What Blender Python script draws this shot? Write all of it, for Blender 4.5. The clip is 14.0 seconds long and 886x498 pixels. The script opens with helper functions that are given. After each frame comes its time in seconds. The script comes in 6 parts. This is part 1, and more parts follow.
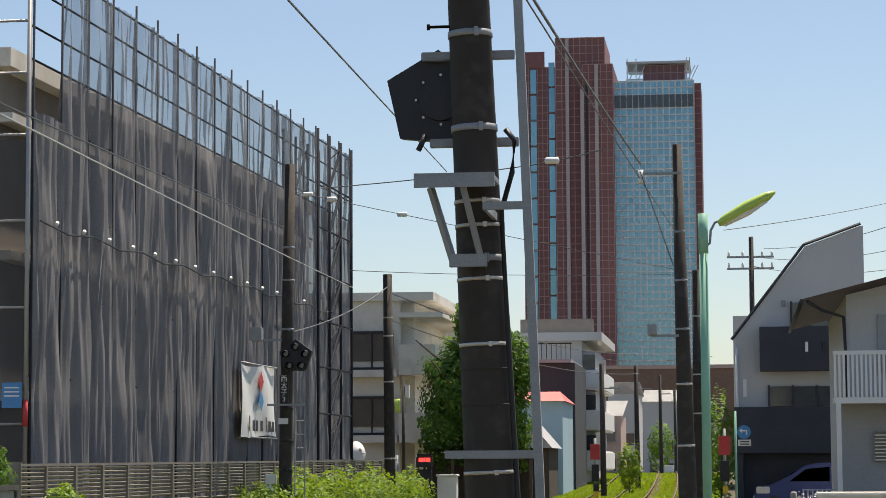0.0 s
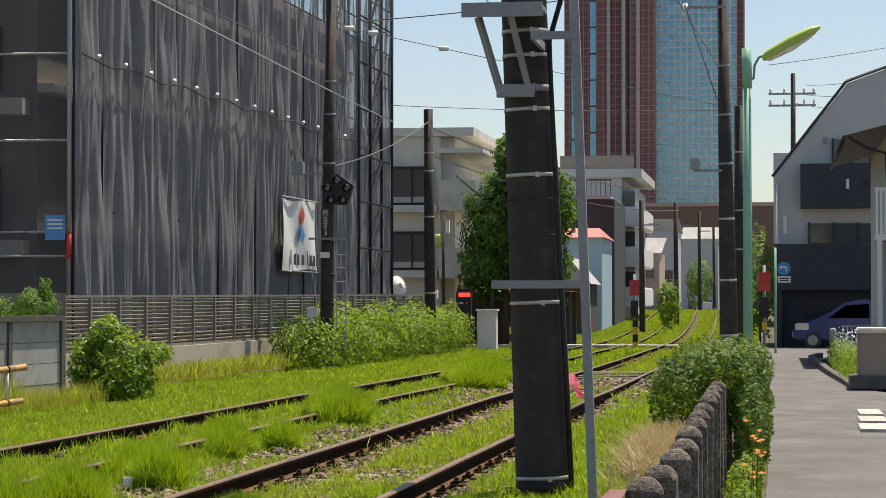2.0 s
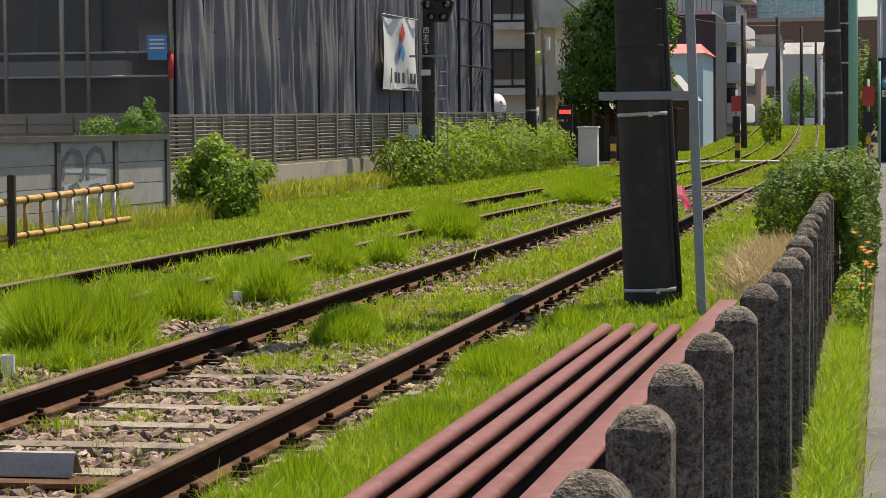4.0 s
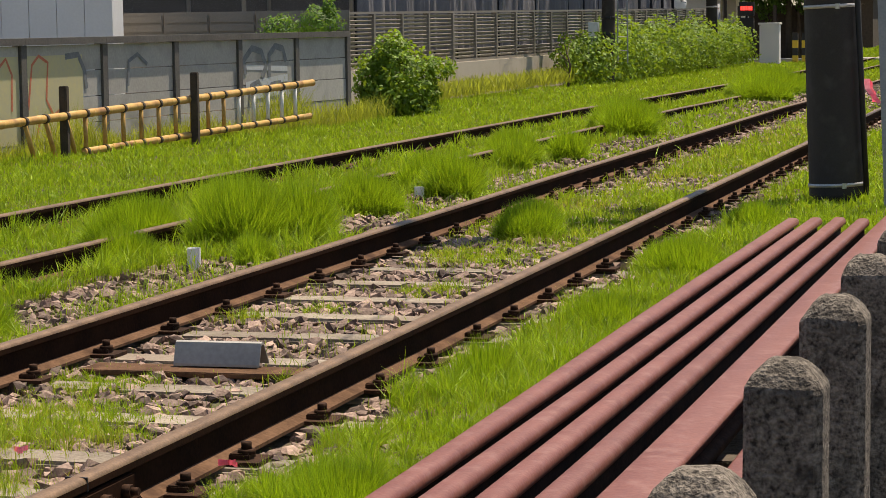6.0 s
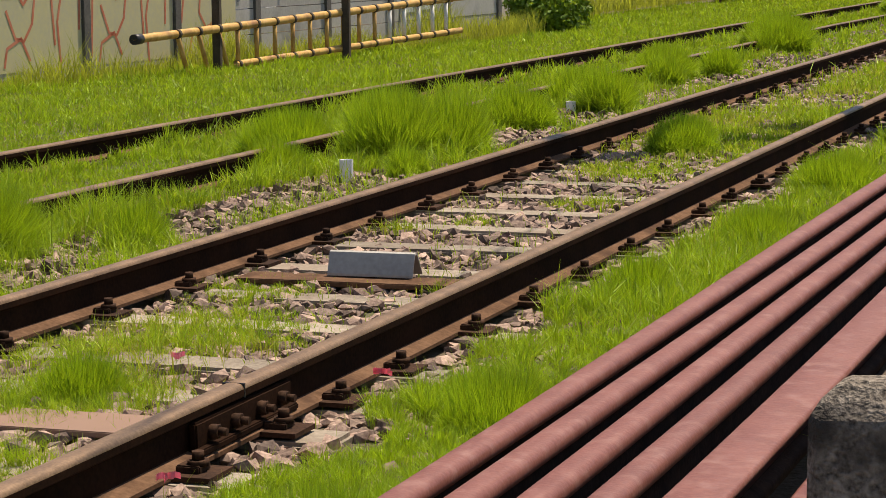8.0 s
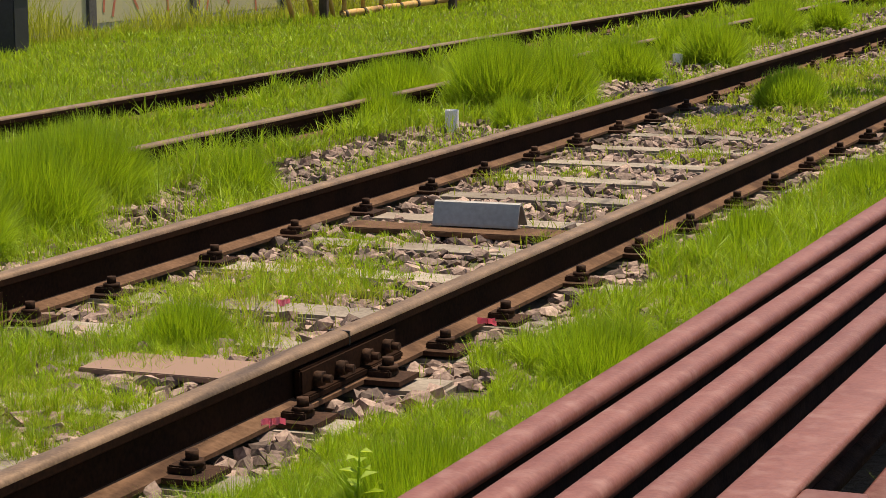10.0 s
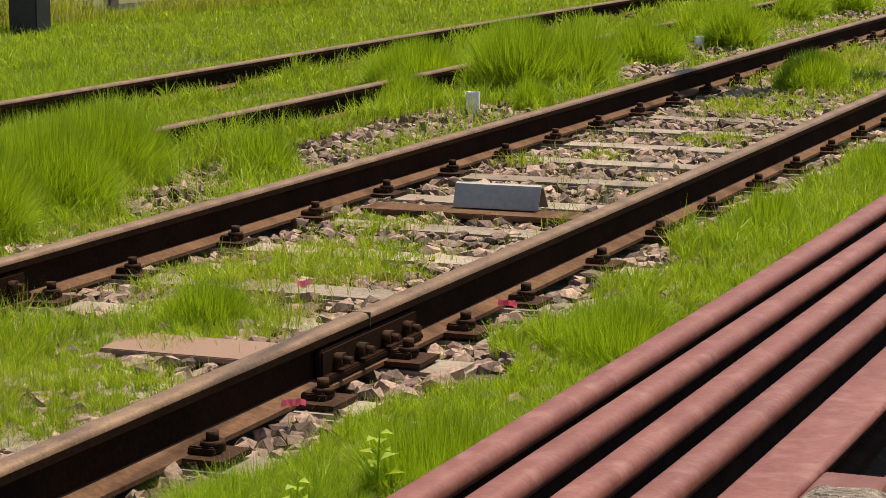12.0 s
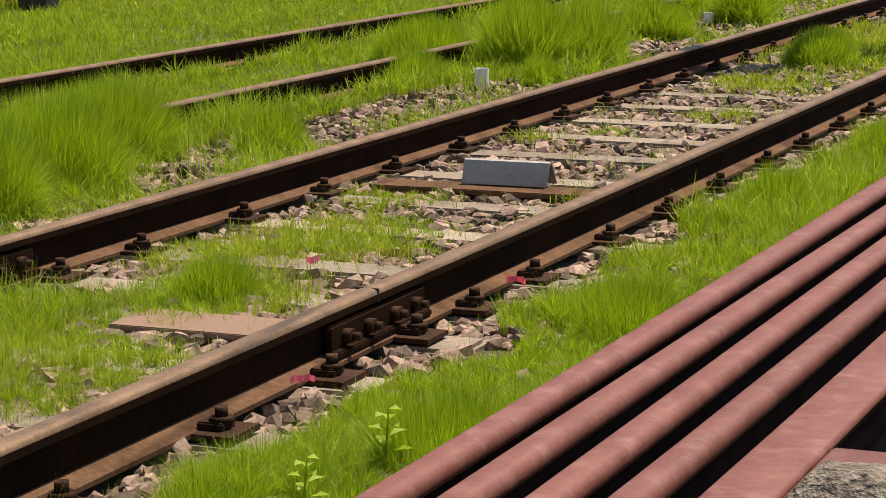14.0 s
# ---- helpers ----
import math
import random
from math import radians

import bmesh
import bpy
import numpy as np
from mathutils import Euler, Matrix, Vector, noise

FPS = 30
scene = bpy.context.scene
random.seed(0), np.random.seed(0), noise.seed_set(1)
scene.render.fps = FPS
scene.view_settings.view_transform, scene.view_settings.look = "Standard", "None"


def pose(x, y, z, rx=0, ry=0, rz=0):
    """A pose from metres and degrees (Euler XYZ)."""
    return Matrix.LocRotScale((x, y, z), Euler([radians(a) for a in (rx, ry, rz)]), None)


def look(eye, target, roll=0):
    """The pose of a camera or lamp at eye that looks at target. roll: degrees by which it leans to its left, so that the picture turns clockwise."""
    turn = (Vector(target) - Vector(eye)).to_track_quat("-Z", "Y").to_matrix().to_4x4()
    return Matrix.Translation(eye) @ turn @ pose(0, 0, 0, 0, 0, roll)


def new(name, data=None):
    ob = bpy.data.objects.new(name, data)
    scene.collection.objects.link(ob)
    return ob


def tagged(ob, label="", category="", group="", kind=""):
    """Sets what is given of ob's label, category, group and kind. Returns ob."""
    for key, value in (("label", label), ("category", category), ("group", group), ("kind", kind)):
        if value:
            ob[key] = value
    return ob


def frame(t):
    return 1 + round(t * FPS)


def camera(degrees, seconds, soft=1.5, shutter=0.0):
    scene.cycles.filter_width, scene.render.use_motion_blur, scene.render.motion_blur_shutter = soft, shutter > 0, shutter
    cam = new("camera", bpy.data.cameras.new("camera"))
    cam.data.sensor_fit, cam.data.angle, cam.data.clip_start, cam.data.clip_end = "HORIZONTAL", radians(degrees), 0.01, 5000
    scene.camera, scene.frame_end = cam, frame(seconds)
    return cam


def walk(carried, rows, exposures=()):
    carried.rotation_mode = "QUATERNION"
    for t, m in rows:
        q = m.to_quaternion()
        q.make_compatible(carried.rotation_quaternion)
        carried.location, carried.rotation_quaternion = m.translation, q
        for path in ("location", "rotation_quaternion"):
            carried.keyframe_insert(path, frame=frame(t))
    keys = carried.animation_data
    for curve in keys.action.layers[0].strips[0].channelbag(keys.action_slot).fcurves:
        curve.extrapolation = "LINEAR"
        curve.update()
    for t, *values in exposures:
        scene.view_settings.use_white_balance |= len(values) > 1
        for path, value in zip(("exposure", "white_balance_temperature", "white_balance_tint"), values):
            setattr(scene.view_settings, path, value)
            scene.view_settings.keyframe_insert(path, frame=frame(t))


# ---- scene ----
cam = camera(21.651, 14.0, soft=0.5)
PATH = [
    (0, pose(0.218, -0.080, 1.532) @ pose(0, 0, 0, 0, 0, 7.227) @ pose(0, 0, 0, 95.337, 0, 0) @ pose(0, 0, 0, 0, 0, -0.300)),
    (0.5, pose(0.206, -0.080, 1.525) @ pose(0, 0, 0, 0, 0, 7.221) @ pose(0, 0, 0, 95.184, 0, 0) @ pose(0, 0, 0, 0, 0, -0.251)),
    (1, pose(0.197, -0.085, 1.519) @ pose(0, 0, 0, 0, 0, 7.250) @ pose(0, 0, 0, 94.662, 0, 0) @ pose(0, 0, 0, 0, 0, -0.134)),
    (1.5, pose(0.182, -0.085, 1.504) @ pose(0, 0, 0, 0, 0, 7.555) @ pose(0, 0, 0, 93.244, 0, 0) @ pose(0, 0, 0, 0, 0, 0.028)),
    (2, pose(0.155, -0.085, 1.482) @ pose(0, 0, 0, 0, 0, 8.196) @ pose(0, 0, 0, 91.304, 0, 0) @ pose(0, 0, 0, 0, 0, -0.004)),
    (2.5, pose(0.126, -0.085, 1.465) @ pose(0, 0, 0, 0, 0, 8.717) @ pose(0, 0, 0, 89.641, 0, 0) @ pose(0, 0, 0, 0, 0, -0.057)),
    (3, pose(0.111, -0.080, 1.451) @ pose(0, 0, 0, 0, 0, 9.119) @ pose(0, 0, 0, 88.502, 0, 0) @ pose(0, 0, 0, 0, 0, -0.239)),
    (5.5, pose(0.062, -0.037, 1.411) @ pose(0, 0, 0, 0, 0, 14.038) @ pose(0, 0, 0, 84.989, 0, 0) @ pose(0, 0, 0, 0, 0, -0.741)),
    (6, pose(0.049, -0.020, 1.398) @ pose(0, 0, 0, 0, 0, 15.109) @ pose(0, 0, 0, 84.404, 0, 0) @ pose(0, 0, 0, 0, 0, -0.814)),
    (6.5, pose(0.036, -0.008, 1.390) @ pose(0, 0, 0, 0, 0, 16.147) @ pose(0, 0, 0, 83.836, 0, 0) @ pose(0, 0, 0, 0, 0, -0.764)),
    (7, pose(0.027, -0.005, 1.385) @ pose(0, 0, 0, 0, 0, 17.141) @ pose(0, 0, 0, 83.292, 0, 0) @ pose(0, 0, 0, 0, 0, -0.760)),
    (7.5, pose(0.020, -0.003, 1.381) @ pose(0, 0, 0, 0, 0, 17.982) @ pose(0, 0, 0, 82.847, 0, 0) @ pose(0, 0, 0, 0, 0, -0.685)),
    (8, pose(0.011, -0.002, 1.375) @ pose(0, 0, 0, 0, 0, 18.779) @ pose(0, 0, 0, 82.394, 0, 0) @ pose(0, 0, 0, 0, 0, -0.629)),
    (8.5, pose(0.003, 0.000, 1.372) @ pose(0, 0, 0, 0, 0, 19.709) @ pose(0, 0, 0, 81.986, 0, 0) @ pose(0, 0, 0, 0, 0, -0.547)),
    (9, pose(0.000, 0.000, 1.370) @ pose(0, 0, 0, 0, 0, 20.483) @ pose(0, 0, 0, 81.639, 0, 0) @ pose(0, 0, 0, 0, 0, -0.441)),
    (11.5, pose(0.000, 0.000, 1.367) @ pose(0, 0, 0, 0, 0, 21.756) @ pose(0, 0, 0, 80.930, 0, 0) @ pose(0, 0, 0, 0, 0, -0.178)),
    (12, pose(0.000, 0.000, 1.367) @ pose(0, 0, 0, 0, 0, 21.869) @ pose(0, 0, 0, 80.787, 0, 0) @ pose(0, 0, 0, 0, 0, -0.177)),
    (12.5, pose(0.000, 0.000, 1.366) @ pose(0, 0, 0, 0, 0, 21.971) @ pose(0, 0, 0, 80.597, 0, 0) @ pose(0, 0, 0, 0, 0, -0.192)),
    (13, pose(0.000, 0.000, 1.366) @ pose(0, 0, 0, 0, 0, 22.048) @ pose(0, 0, 0, 80.424, 0, 0) @ pose(0, 0, 0, 0, 0, -0.198)),
    (13.5, pose(0.000, 0.000, 1.365) @ pose(0, 0, 0, 0, 0, 22.081) @ pose(0, 0, 0, 80.320, 0, 0) @ pose(0, 0, 0, 0, 0, -0.215)),
    (14, pose(0.000, 0.000, 1.365) @ pose(0, 0, 0, 0, 0, 22.088) @ pose(0, 0, 0, 80.215, 0, 0) @ pose(0, 0, 0, 0, 0, -0.205)),
]
walk(cam, PATH, [(0.0, 0.62, 6750, 12), (3.0, 0.56, 6800, 13), (7.0, 0.54, 7100, 14), (14.0, 0.54, 7150, 15)])

# ---------- world and sun ----------
SUN_EL, SUN_AZ = radians(68.0), radians(25.0)
world = bpy.data.worlds.new("sky")
scene.world = world
world.use_nodes = True
wn = world.node_tree
sky = wn.nodes.new("ShaderNodeTexSky")
sky.sky_type = "NISHITA"
sky.sun_disc = False
sky.sun_elevation, sky.sun_rotation = SUN_EL, SUN_AZ
sky.air_density, sky.dust_density, sky.ozone_density = 1.0, 0.7, 1.6
wn.nodes["Background"].inputs[1].default_value = 0.082
wn.links.new(sky.outputs[0], wn.nodes["Background"].inputs[0])
sun = new("sun", bpy.data.lights.new("sun", "SUN"))
sun.data.energy, sun.data.angle, sun.data.color = 5.0, radians(0.55), (1.0, 0.91, 0.76)
SUN_DIR = Vector((math.sin(SUN_AZ) * math.cos(SUN_EL), math.cos(SUN_AZ) * math.cos(SUN_EL), math.sin(SUN_EL)))
sun.matrix_world = look(SUN_DIR * 60, (0, 0, 0))


# ---------- materials ----------
def mat(name, a, b=None, scale=3.0, fine=60.0, rough=0.7, metal=0.0, bump=0.2, dist=0.01, stain=None, stain_scale=0.8, spread=0.0, island=0.0, spec=0.4):
    """Two-scale mottled surface: a and b mixed by coarse and fine noise, stains of a third colour, fine relief."""
    m = bpy.data.materials.new(name)
    m.use_nodes = True
    nt = m.node_tree
    bs = nt.nodes["Principled BSDF"]
    geo = nt.nodes.new("ShaderNodeNewGeometry")
    n1, n2 = nt.nodes.new("ShaderNodeTexNoise"), nt.nodes.new("ShaderNodeTexNoise")
    for n, s in ((n1, scale), (n2, fine)):
        n.inputs["Scale"].default_value = s
        n.inputs["Detail"].default_value = 4
        nt.links.new(geo.outputs["Position"], n.inputs["Vector"])
    b = b or tuple(c * 0.75 for c in a)
    mixf = nt.nodes.new("ShaderNodeMath")
    mixf.operation = "ADD"
    nt.links.new(n1.outputs["Fac"], mixf.inputs[0])
    nt.links.new(n2.outputs["Fac"], mixf.inputs[1])
    ramp = nt.nodes.new("ShaderNodeMapRange")
    ramp.inputs["From Min"].default_value, ramp.inputs["From Max"].default_value = 0.72, 1.28
    nt.links.new(mixf.outputs[0], ramp.inputs["Value"])
    mx = nt.nodes.new("ShaderNodeMix")
    mx.data_type = "RGBA"
    mx.inputs["A"].default_value, mx.inputs["B"].default_value = (*a, 1), (*b, 1)
    nt.links.new(ramp.outputs["Result"], mx.inputs["Factor"])
    out = mx.outputs["Result"]
    if stain:
        n3 = nt.nodes.new("ShaderNodeTexNoise")
        n3.inputs["Scale"].default_value, n3.inputs["Detail"].default_value = stain_scale, 6
        nt.links.new(geo.outputs["Position"], n3.inputs["Vector"])
        r3 = nt.nodes.new("ShaderNodeMapRange")
        r3.inputs["From Min"].default_value, r3.inputs["From Max"].default_value = 0.52, 0.72
        nt.links.new(n3.outputs["Fac"], r3.inputs["Value"])
        m3 = nt.nodes.new("ShaderNodeMix")
        m3.data_type = "RGBA"
        m3.inputs["B"].default_value = (*stain, 1)
        nt.links.new(r3.outputs["Result"], m3.inputs["Factor"])
        nt.links.new(out, m3.inputs["A"])
        out = m3.outputs["Result"]
    if spread or island:
        hv = nt.nodes.new("ShaderNodeHueSaturation")
        mr = nt.nodes.new("ShaderNodeMapRange")
        v = spread or island
        mr.inputs["To Min"].default_value, mr.inputs["To Max"].default_value = 1 - v, 1 + v
        src = nt.nodes.new("ShaderNodeObjectInfo").outputs["Random"] if spread else geo.outputs["Random Per Island"]
        nt.links.new(src, mr.inputs["Value"])
        nt.links.new(mr.outputs["Result"], hv.inputs["Value"])
        nt.links.new(out, hv.inputs["Color"])
        out = hv.outputs["Color"]
    nt.links.new(out, bs.inputs["Base Color"])
    bs.inputs["Roughness"].default_value, bs.inputs["Metallic"].default_value = rough, metal
    bs.inputs["Specular IOR Level"].default_value = spec
    if bump:
        bp = nt.nodes.new("ShaderNodeBump")
        bp.inputs["Strength"].default_value, bp.inputs["Distance"].default_value = bump, dist
        nt.links.new(n2.outputs["Fac"], bp.inputs["Height"])
        nt.links.new(bp.outputs[0], bs.inputs["Normal"])
    return m


def leaf_mat(name, a, b, through_col, amount=0.45, island=0.35, scale=1.2):
    """Foliage: mottled diffuse with light passing through the blade."""
    m = mat(name, a, b, scale, 9.0, 0.55, 0, 0, island=island, spec=0.25)
    nt = m.node_tree
    tr = nt.nodes.new("ShaderNodeBsdfTranslucent")
    tr.inputs["Color"].default_value = (*through_col, 1)
    ms = nt.nodes.new("ShaderNodeMixShader")
    ms.inputs[0].default_value = amount
    o = nt.nodes["Material Output"]
    nt.links.new(nt.nodes["Principled BSDF"].outputs[0], ms.inputs[1])
    nt.links.new(tr.outputs[0], ms.inputs[2])
    nt.links.new(ms.outputs[0], o.inputs["Surface"])
    return m


def net_mat(name, a, b, clear):
    """Woven safety net: part of the light goes straight through between the threads."""
    m = mat(name, a, b, 1.3, 40, 0.9, 0, 0.1, spec=0.1)
    nt = m.node_tree
    for n in [n for n in nt.nodes if n.type == "TEX_NOISE"]:
        src = n.inputs["Vector"].links[0].from_socket
        st = nt.nodes.new("ShaderNodeVectorMath")
        st.operation = "MULTIPLY"
        st.inputs[1].default_value = (2.2, 2.2, 0.5)
        nt.links.new(src, st.inputs[0])
        nt.links.new(st.outputs[0], n.inputs["Vector"])
    tp = nt.nodes.new("ShaderNodeBsdfTransparent")
    ms = nt.nodes.new("ShaderNodeMixShader")
    ms.inputs[0].default_value = clear
    o = nt.nodes["Material Output"]
    nt.links.new(nt.nodes["Principled BSDF"].outputs[0], ms.inputs[1])
    nt.links.new(tp.outputs[0], ms.inputs[2])
    nt.links.new(ms.outputs[0], o.inputs["Surface"])
    return m


M = dict(
    soil=mat("soil", (0.055, 0.042, 0.024), (0.115, 0.088, 0.058), 1.5, 45, 0.95, 0, 0.6, 0.03, stain=(0.09, 0.12, 0.03)),
    asphalt=mat("asphalt", (0.085, 0.082, 0.079), (0.155, 0.149, 0.142), 1.3, 70, 0.85, 0, 1.0, 0.012, stain=(0.08, 0.077, 0.074), stain_scale=0.7),
    # web near black for shade under the head; foot and top lighter as sunlit
    rail=mat("rusty_rail_and_web_shade", (0.010, 0.005, 0.003), (0.028, 0.012, 0.006), 4, 70, 0.85, 0.0, 0.25, 0.003, spec=0.05),
    railfoot=mat("rusty_lit_rail_foot", (0.075, 0.040, 0.022), (0.15, 0.085, 0.05), 6, 60, 0.85, 0.0, 0.3, 0.003, stain=(0.05, 0.026, 0.016), stain_scale=5, spec=0.1),
    railtop=mat("worn_sunlit_rail_head", (0.11, 0.066, 0.034), (0.25, 0.16, 0.092), 9, 110, 0.45, 0.25, 0.12, 0.002),
    # colour of the fastenings, also painted on spare rails as shade in the gaps
    iron_gapshade=mat("dark_iron_and_gap_shade", (0.020, 0.010, 0.006), (0.060, 0.030, 0.017), 14, 90, 0.8, 0.0, 0.35, 0.004, spread=0.3, spec=0.12),
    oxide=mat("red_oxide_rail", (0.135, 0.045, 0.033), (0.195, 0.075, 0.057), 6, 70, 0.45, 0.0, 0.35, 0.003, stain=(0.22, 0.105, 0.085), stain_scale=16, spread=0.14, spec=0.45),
    sleeper=mat("weathered_sleeper", (0.15, 0.122, 0.092), (0.31, 0.265, 0.21), 6, 60, 0.85, 0, 0.4, 0.006, stain=(0.17, 0.13, 0.095), stain_scale=2.5, spread=0.25),
    stone=mat("ballast_stone", (0.11, 0.068, 0.054), (0.33, 0.24, 0.19), 9, 80, 0.85, 0, 0.4, 0.005, island=0.6),
    post=mat("washed_concrete_post", (0.032, 0.027, 0.023), (0.27, 0.235, 0.195), 45, 110, 0.9, 0, 1.0, 0.012, stain=(0.045, 0.039, 0.033), stain_scale=9, spread=0.15, spec=0.2),
    pole=mat("tarred_concrete_pole", (0.040, 0.034, 0.029), (0.058, 0.050, 0.043), 2, 120, 0.8, 0, 0.35, 0.003, stain=(0.075, 0.066, 0.057), stain_scale=6, spec=0.3),
    galv=mat("galvanised_steel", (0.25, 0.265, 0.28), (0.33, 0.345, 0.36), 4, 60, 0.5, 0.15, 0.1, 0.002),
    steelband=mat("steel_band", (0.62, 0.60, 0.56), (0.5, 0.48, 0.45), 9, 60, 0.35, 0.6, 0.05, 0.001),
    black=mat("black_enamel", (0.018, 0.018, 0.022), (0.028, 0.028, 0.034), 4, 60, 0.45, 0, 0.08, 0.002),
    cable=mat("black_cable", (0.012, 0.012, 0.013), (0.02, 0.02, 0.02), 5, 40, 0.5, 0, 0, 0.001),
    wire=mat("bare_wire", (0.10, 0.10, 0.105), (0.15, 0.15, 0.15), 5, 40, 0.5, 0.4, 0, 0.001),
    concrete=mat("old_concrete", (0.36, 0.35, 0.325), (0.47, 0.455, 0.42), 1.6, 30, 0.9, 0, 0.3, 0.004, stain=(0.24, 0.235, 0.22), stain_scale=1.6, spread=0.1),
    coping=mat("blackened_coping", (0.085, 0.08, 0.075), (0.14, 0.13, 0.12), 3, 40, 0.9, 0, 0.3, 0.004),
    lowwall=mat("beige_concrete", (0.42, 0.37, 0.30), (0.50, 0.445, 0.365), 1.2, 25, 0.9, 0, 0.15, 0.003, stain=(0.33, 0.29, 0.235), stain_scale=1.1),
    fencepanel=mat("bronze_aluminium", (0.21, 0.19, 0.165), (0.26, 0.235, 0.205), 2, 40, 0.5, 0.2, 0.05, 0.001),
    bamboo=mat("yellow_bamboo", (0.46, 0.26, 0.065), (0.60, 0.39, 0.13), 6, 50, 0.45, 0, 0.1, 0.002, stain=(0.27, 0.135, 0.05), stain_scale=5),
    oldwood=mat("dark_old_wood", (0.05, 0.038, 0.028), (0.09, 0.07, 0.05), 10, 70, 0.9, 0, 0.4, 0.004),
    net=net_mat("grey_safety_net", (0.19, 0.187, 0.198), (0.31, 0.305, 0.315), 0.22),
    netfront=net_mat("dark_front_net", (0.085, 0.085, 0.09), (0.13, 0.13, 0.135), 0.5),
    weedleaf=leaf_mat("light_weed_leaves", (0.24, 0.36, 0.03), (0.36, 0.46, 0.05), (0.62, 0.75, 0.06), 0.4, 0.3),
    netclear=net_mat("thin_grey_net", (0.17, 0.18, 0.19), (0.26, 0.27, 0.28), 0.52),
    pipe=mat("scaffold_pipe", (0.03, 0.034, 0.045), (0.05, 0.054, 0.065), 3, 40, 0.9, 0.0, 0.05, 0.002, spec=0.08),
    pipelight=mat("galvanised_scaffold", (0.34, 0.34, 0.34), (0.42, 0.42, 0.41), 3, 40, 0.45, 0.5, 0.05, 0.002),
    brickwall=mat("brown_grey_tile", (0.22, 0.195, 0.165), (0.29, 0.26, 0.225), 1.5, 25, 0.8, 0, 0.2, 0.004),
    render=mat("cream_render", (0.70, 0.66, 0.58), (0.78, 0.745, 0.67), 0.6, 12, 0.85, 0, 0.1, 0.003, stain=(0.55, 0.52, 0.46), stain_scale=0.6),
    white=mat("white_paint", (0.76, 0.76, 0.74), (0.82, 0.82, 0.80), 1.5, 20, 0.6, 0, 0.06, 0.002),
    grey=mat("grey_render", (0.33, 0.335, 0.345), (0.39, 0.395, 0.405), 0.6, 14, 0.8, 0, 0.08, 0.002),
    lightgrey=mat("light_grey_render", (0.52, 0.52, 0.51), (0.58, 0.58, 0.57), 0.5, 14, 0.8, 0, 0.08, 0.002),
    navy=mat("charcoal_cladding", (0.035, 0.038, 0.047), (0.05, 0.053, 0.063), 0.8, 18, 0.65, 0, 0.08, 0.002),
    brown=mat("brown_stone", (0.20, 0.125, 0.09), (0.26, 0.165, 0.12), 0.05, 1.0, 0.8, 0, 0, 0.01),
    # red brick with the distance haze mixed into its colour
    towerbrick=mat("hazed_red_brick_panel", (0.215, 0.105, 0.108), (0.27, 0.135, 0.135), 0.06, 0.9, 0.75, 0, 0, 0.01, spread=0.06),
    towerline=mat("pale_joint", (0.42, 0.28, 0.26), (0.48, 0.33, 0.30), 0.1, 1, 0.7, 0, 0, 0.01),
    towergrey=mat("pale_column", (0.46, 0.42, 0.42), (0.52, 0.48, 0.47), 0.1, 1, 0.7, 0, 0, 0.01),
    glass=mat("blue_mirror_glass", (0.16, 0.33, 0.42), (0.21, 0.40, 0.48), 0.06, 0.5, 0.12, 0.55, 0, 0.01, spread=0.12, spec=0.6),
    darkglass=mat("dark_window_glass", (0.03, 0.036, 0.042), (0.05, 0.058, 0.065), 0.8, 6, 0.08, 0.0, 0, 0.01, spec=0.8),
    mullion=mat("pale_mullion", (0.62, 0.66, 0.67), (0.68, 0.72, 0.72), 0.5, 4, 0.5, 0.2, 0, 0.01),
    greenpaint=mat("pale_green_paint", (0.22, 0.47, 0.34), (0.27, 0.53, 0.39), 1.2, 30, 0.5, 0, 0.06, 0.002),
    lampgreen=mat("lime_lamp_cover", (0.44, 0.60, 0.10), (0.50, 0.66, 0.14), 3, 20, 0.4, 0, 0, 0.002),
    red=mat("red_roof", (0.55, 0.14, 0.12), (0.62, 0.18, 0.15), 0.5, 8, 0.6, 0, 0.05, 0.002),
    skyblue=mat("pale_blue_wall", (0.36, 0.53, 0.60), (0.42, 0.58, 0.65), 0.5, 8, 0.8, 0, 0.05, 0.002),
    pinkwall=mat("pinkish_wall", (0.50, 0.37, 0.31), (0.56, 0.42, 0.36), 0.5, 8, 0.8, 0, 0.05, 0.002),
    carblue=mat("dark_blue_car_paint", (0.016, 0.032, 0.14), (0.02, 0.04, 0.17), 1, 10, 0.18, 0.3, 0, 0.001, spec=0.7),
    boxbrown=mat("beige_brown_box", (0.30, 0.24, 0.19), (0.35, 0.28, 0.225), 1.5, 25, 0.6, 0, 0.06, 0.002),
    pink=mat("pink_tape", (0.85, 0.22, 0.32), (0.92, 0.38, 0.46), 9, 60, 0.5, 0, 0.05, 0.002),
    signblue=mat("blue_sign", (0.06, 0.26, 0.55), (0.08, 0.30, 0.60), 2, 20, 0.4, 0, 0, 0.001),
    yellow=mat("yellow_paint", (0.72, 0.48, 0.03), (0.78, 0.55, 0.06), 3, 30, 0.5, 0, 0.05, 0.002),
    signred=mat("red_paint", (0.55, 0.05, 0.05), (0.62, 0.08, 0.07), 3, 30, 0.5, 0, 0.05, 0.002),
    plate=mat("dull_aluminium", (0.30, 0.29, 0.26), (0.40, 0.385, 0.35), 6, 50, 0.5, 0.15, 0.08, 0.002),
    bark=mat("bark", (0.09, 0.07, 0.05), (0.14, 0.11, 0.08), 5, 40, 0.9, 0, 0.4, 0.01),
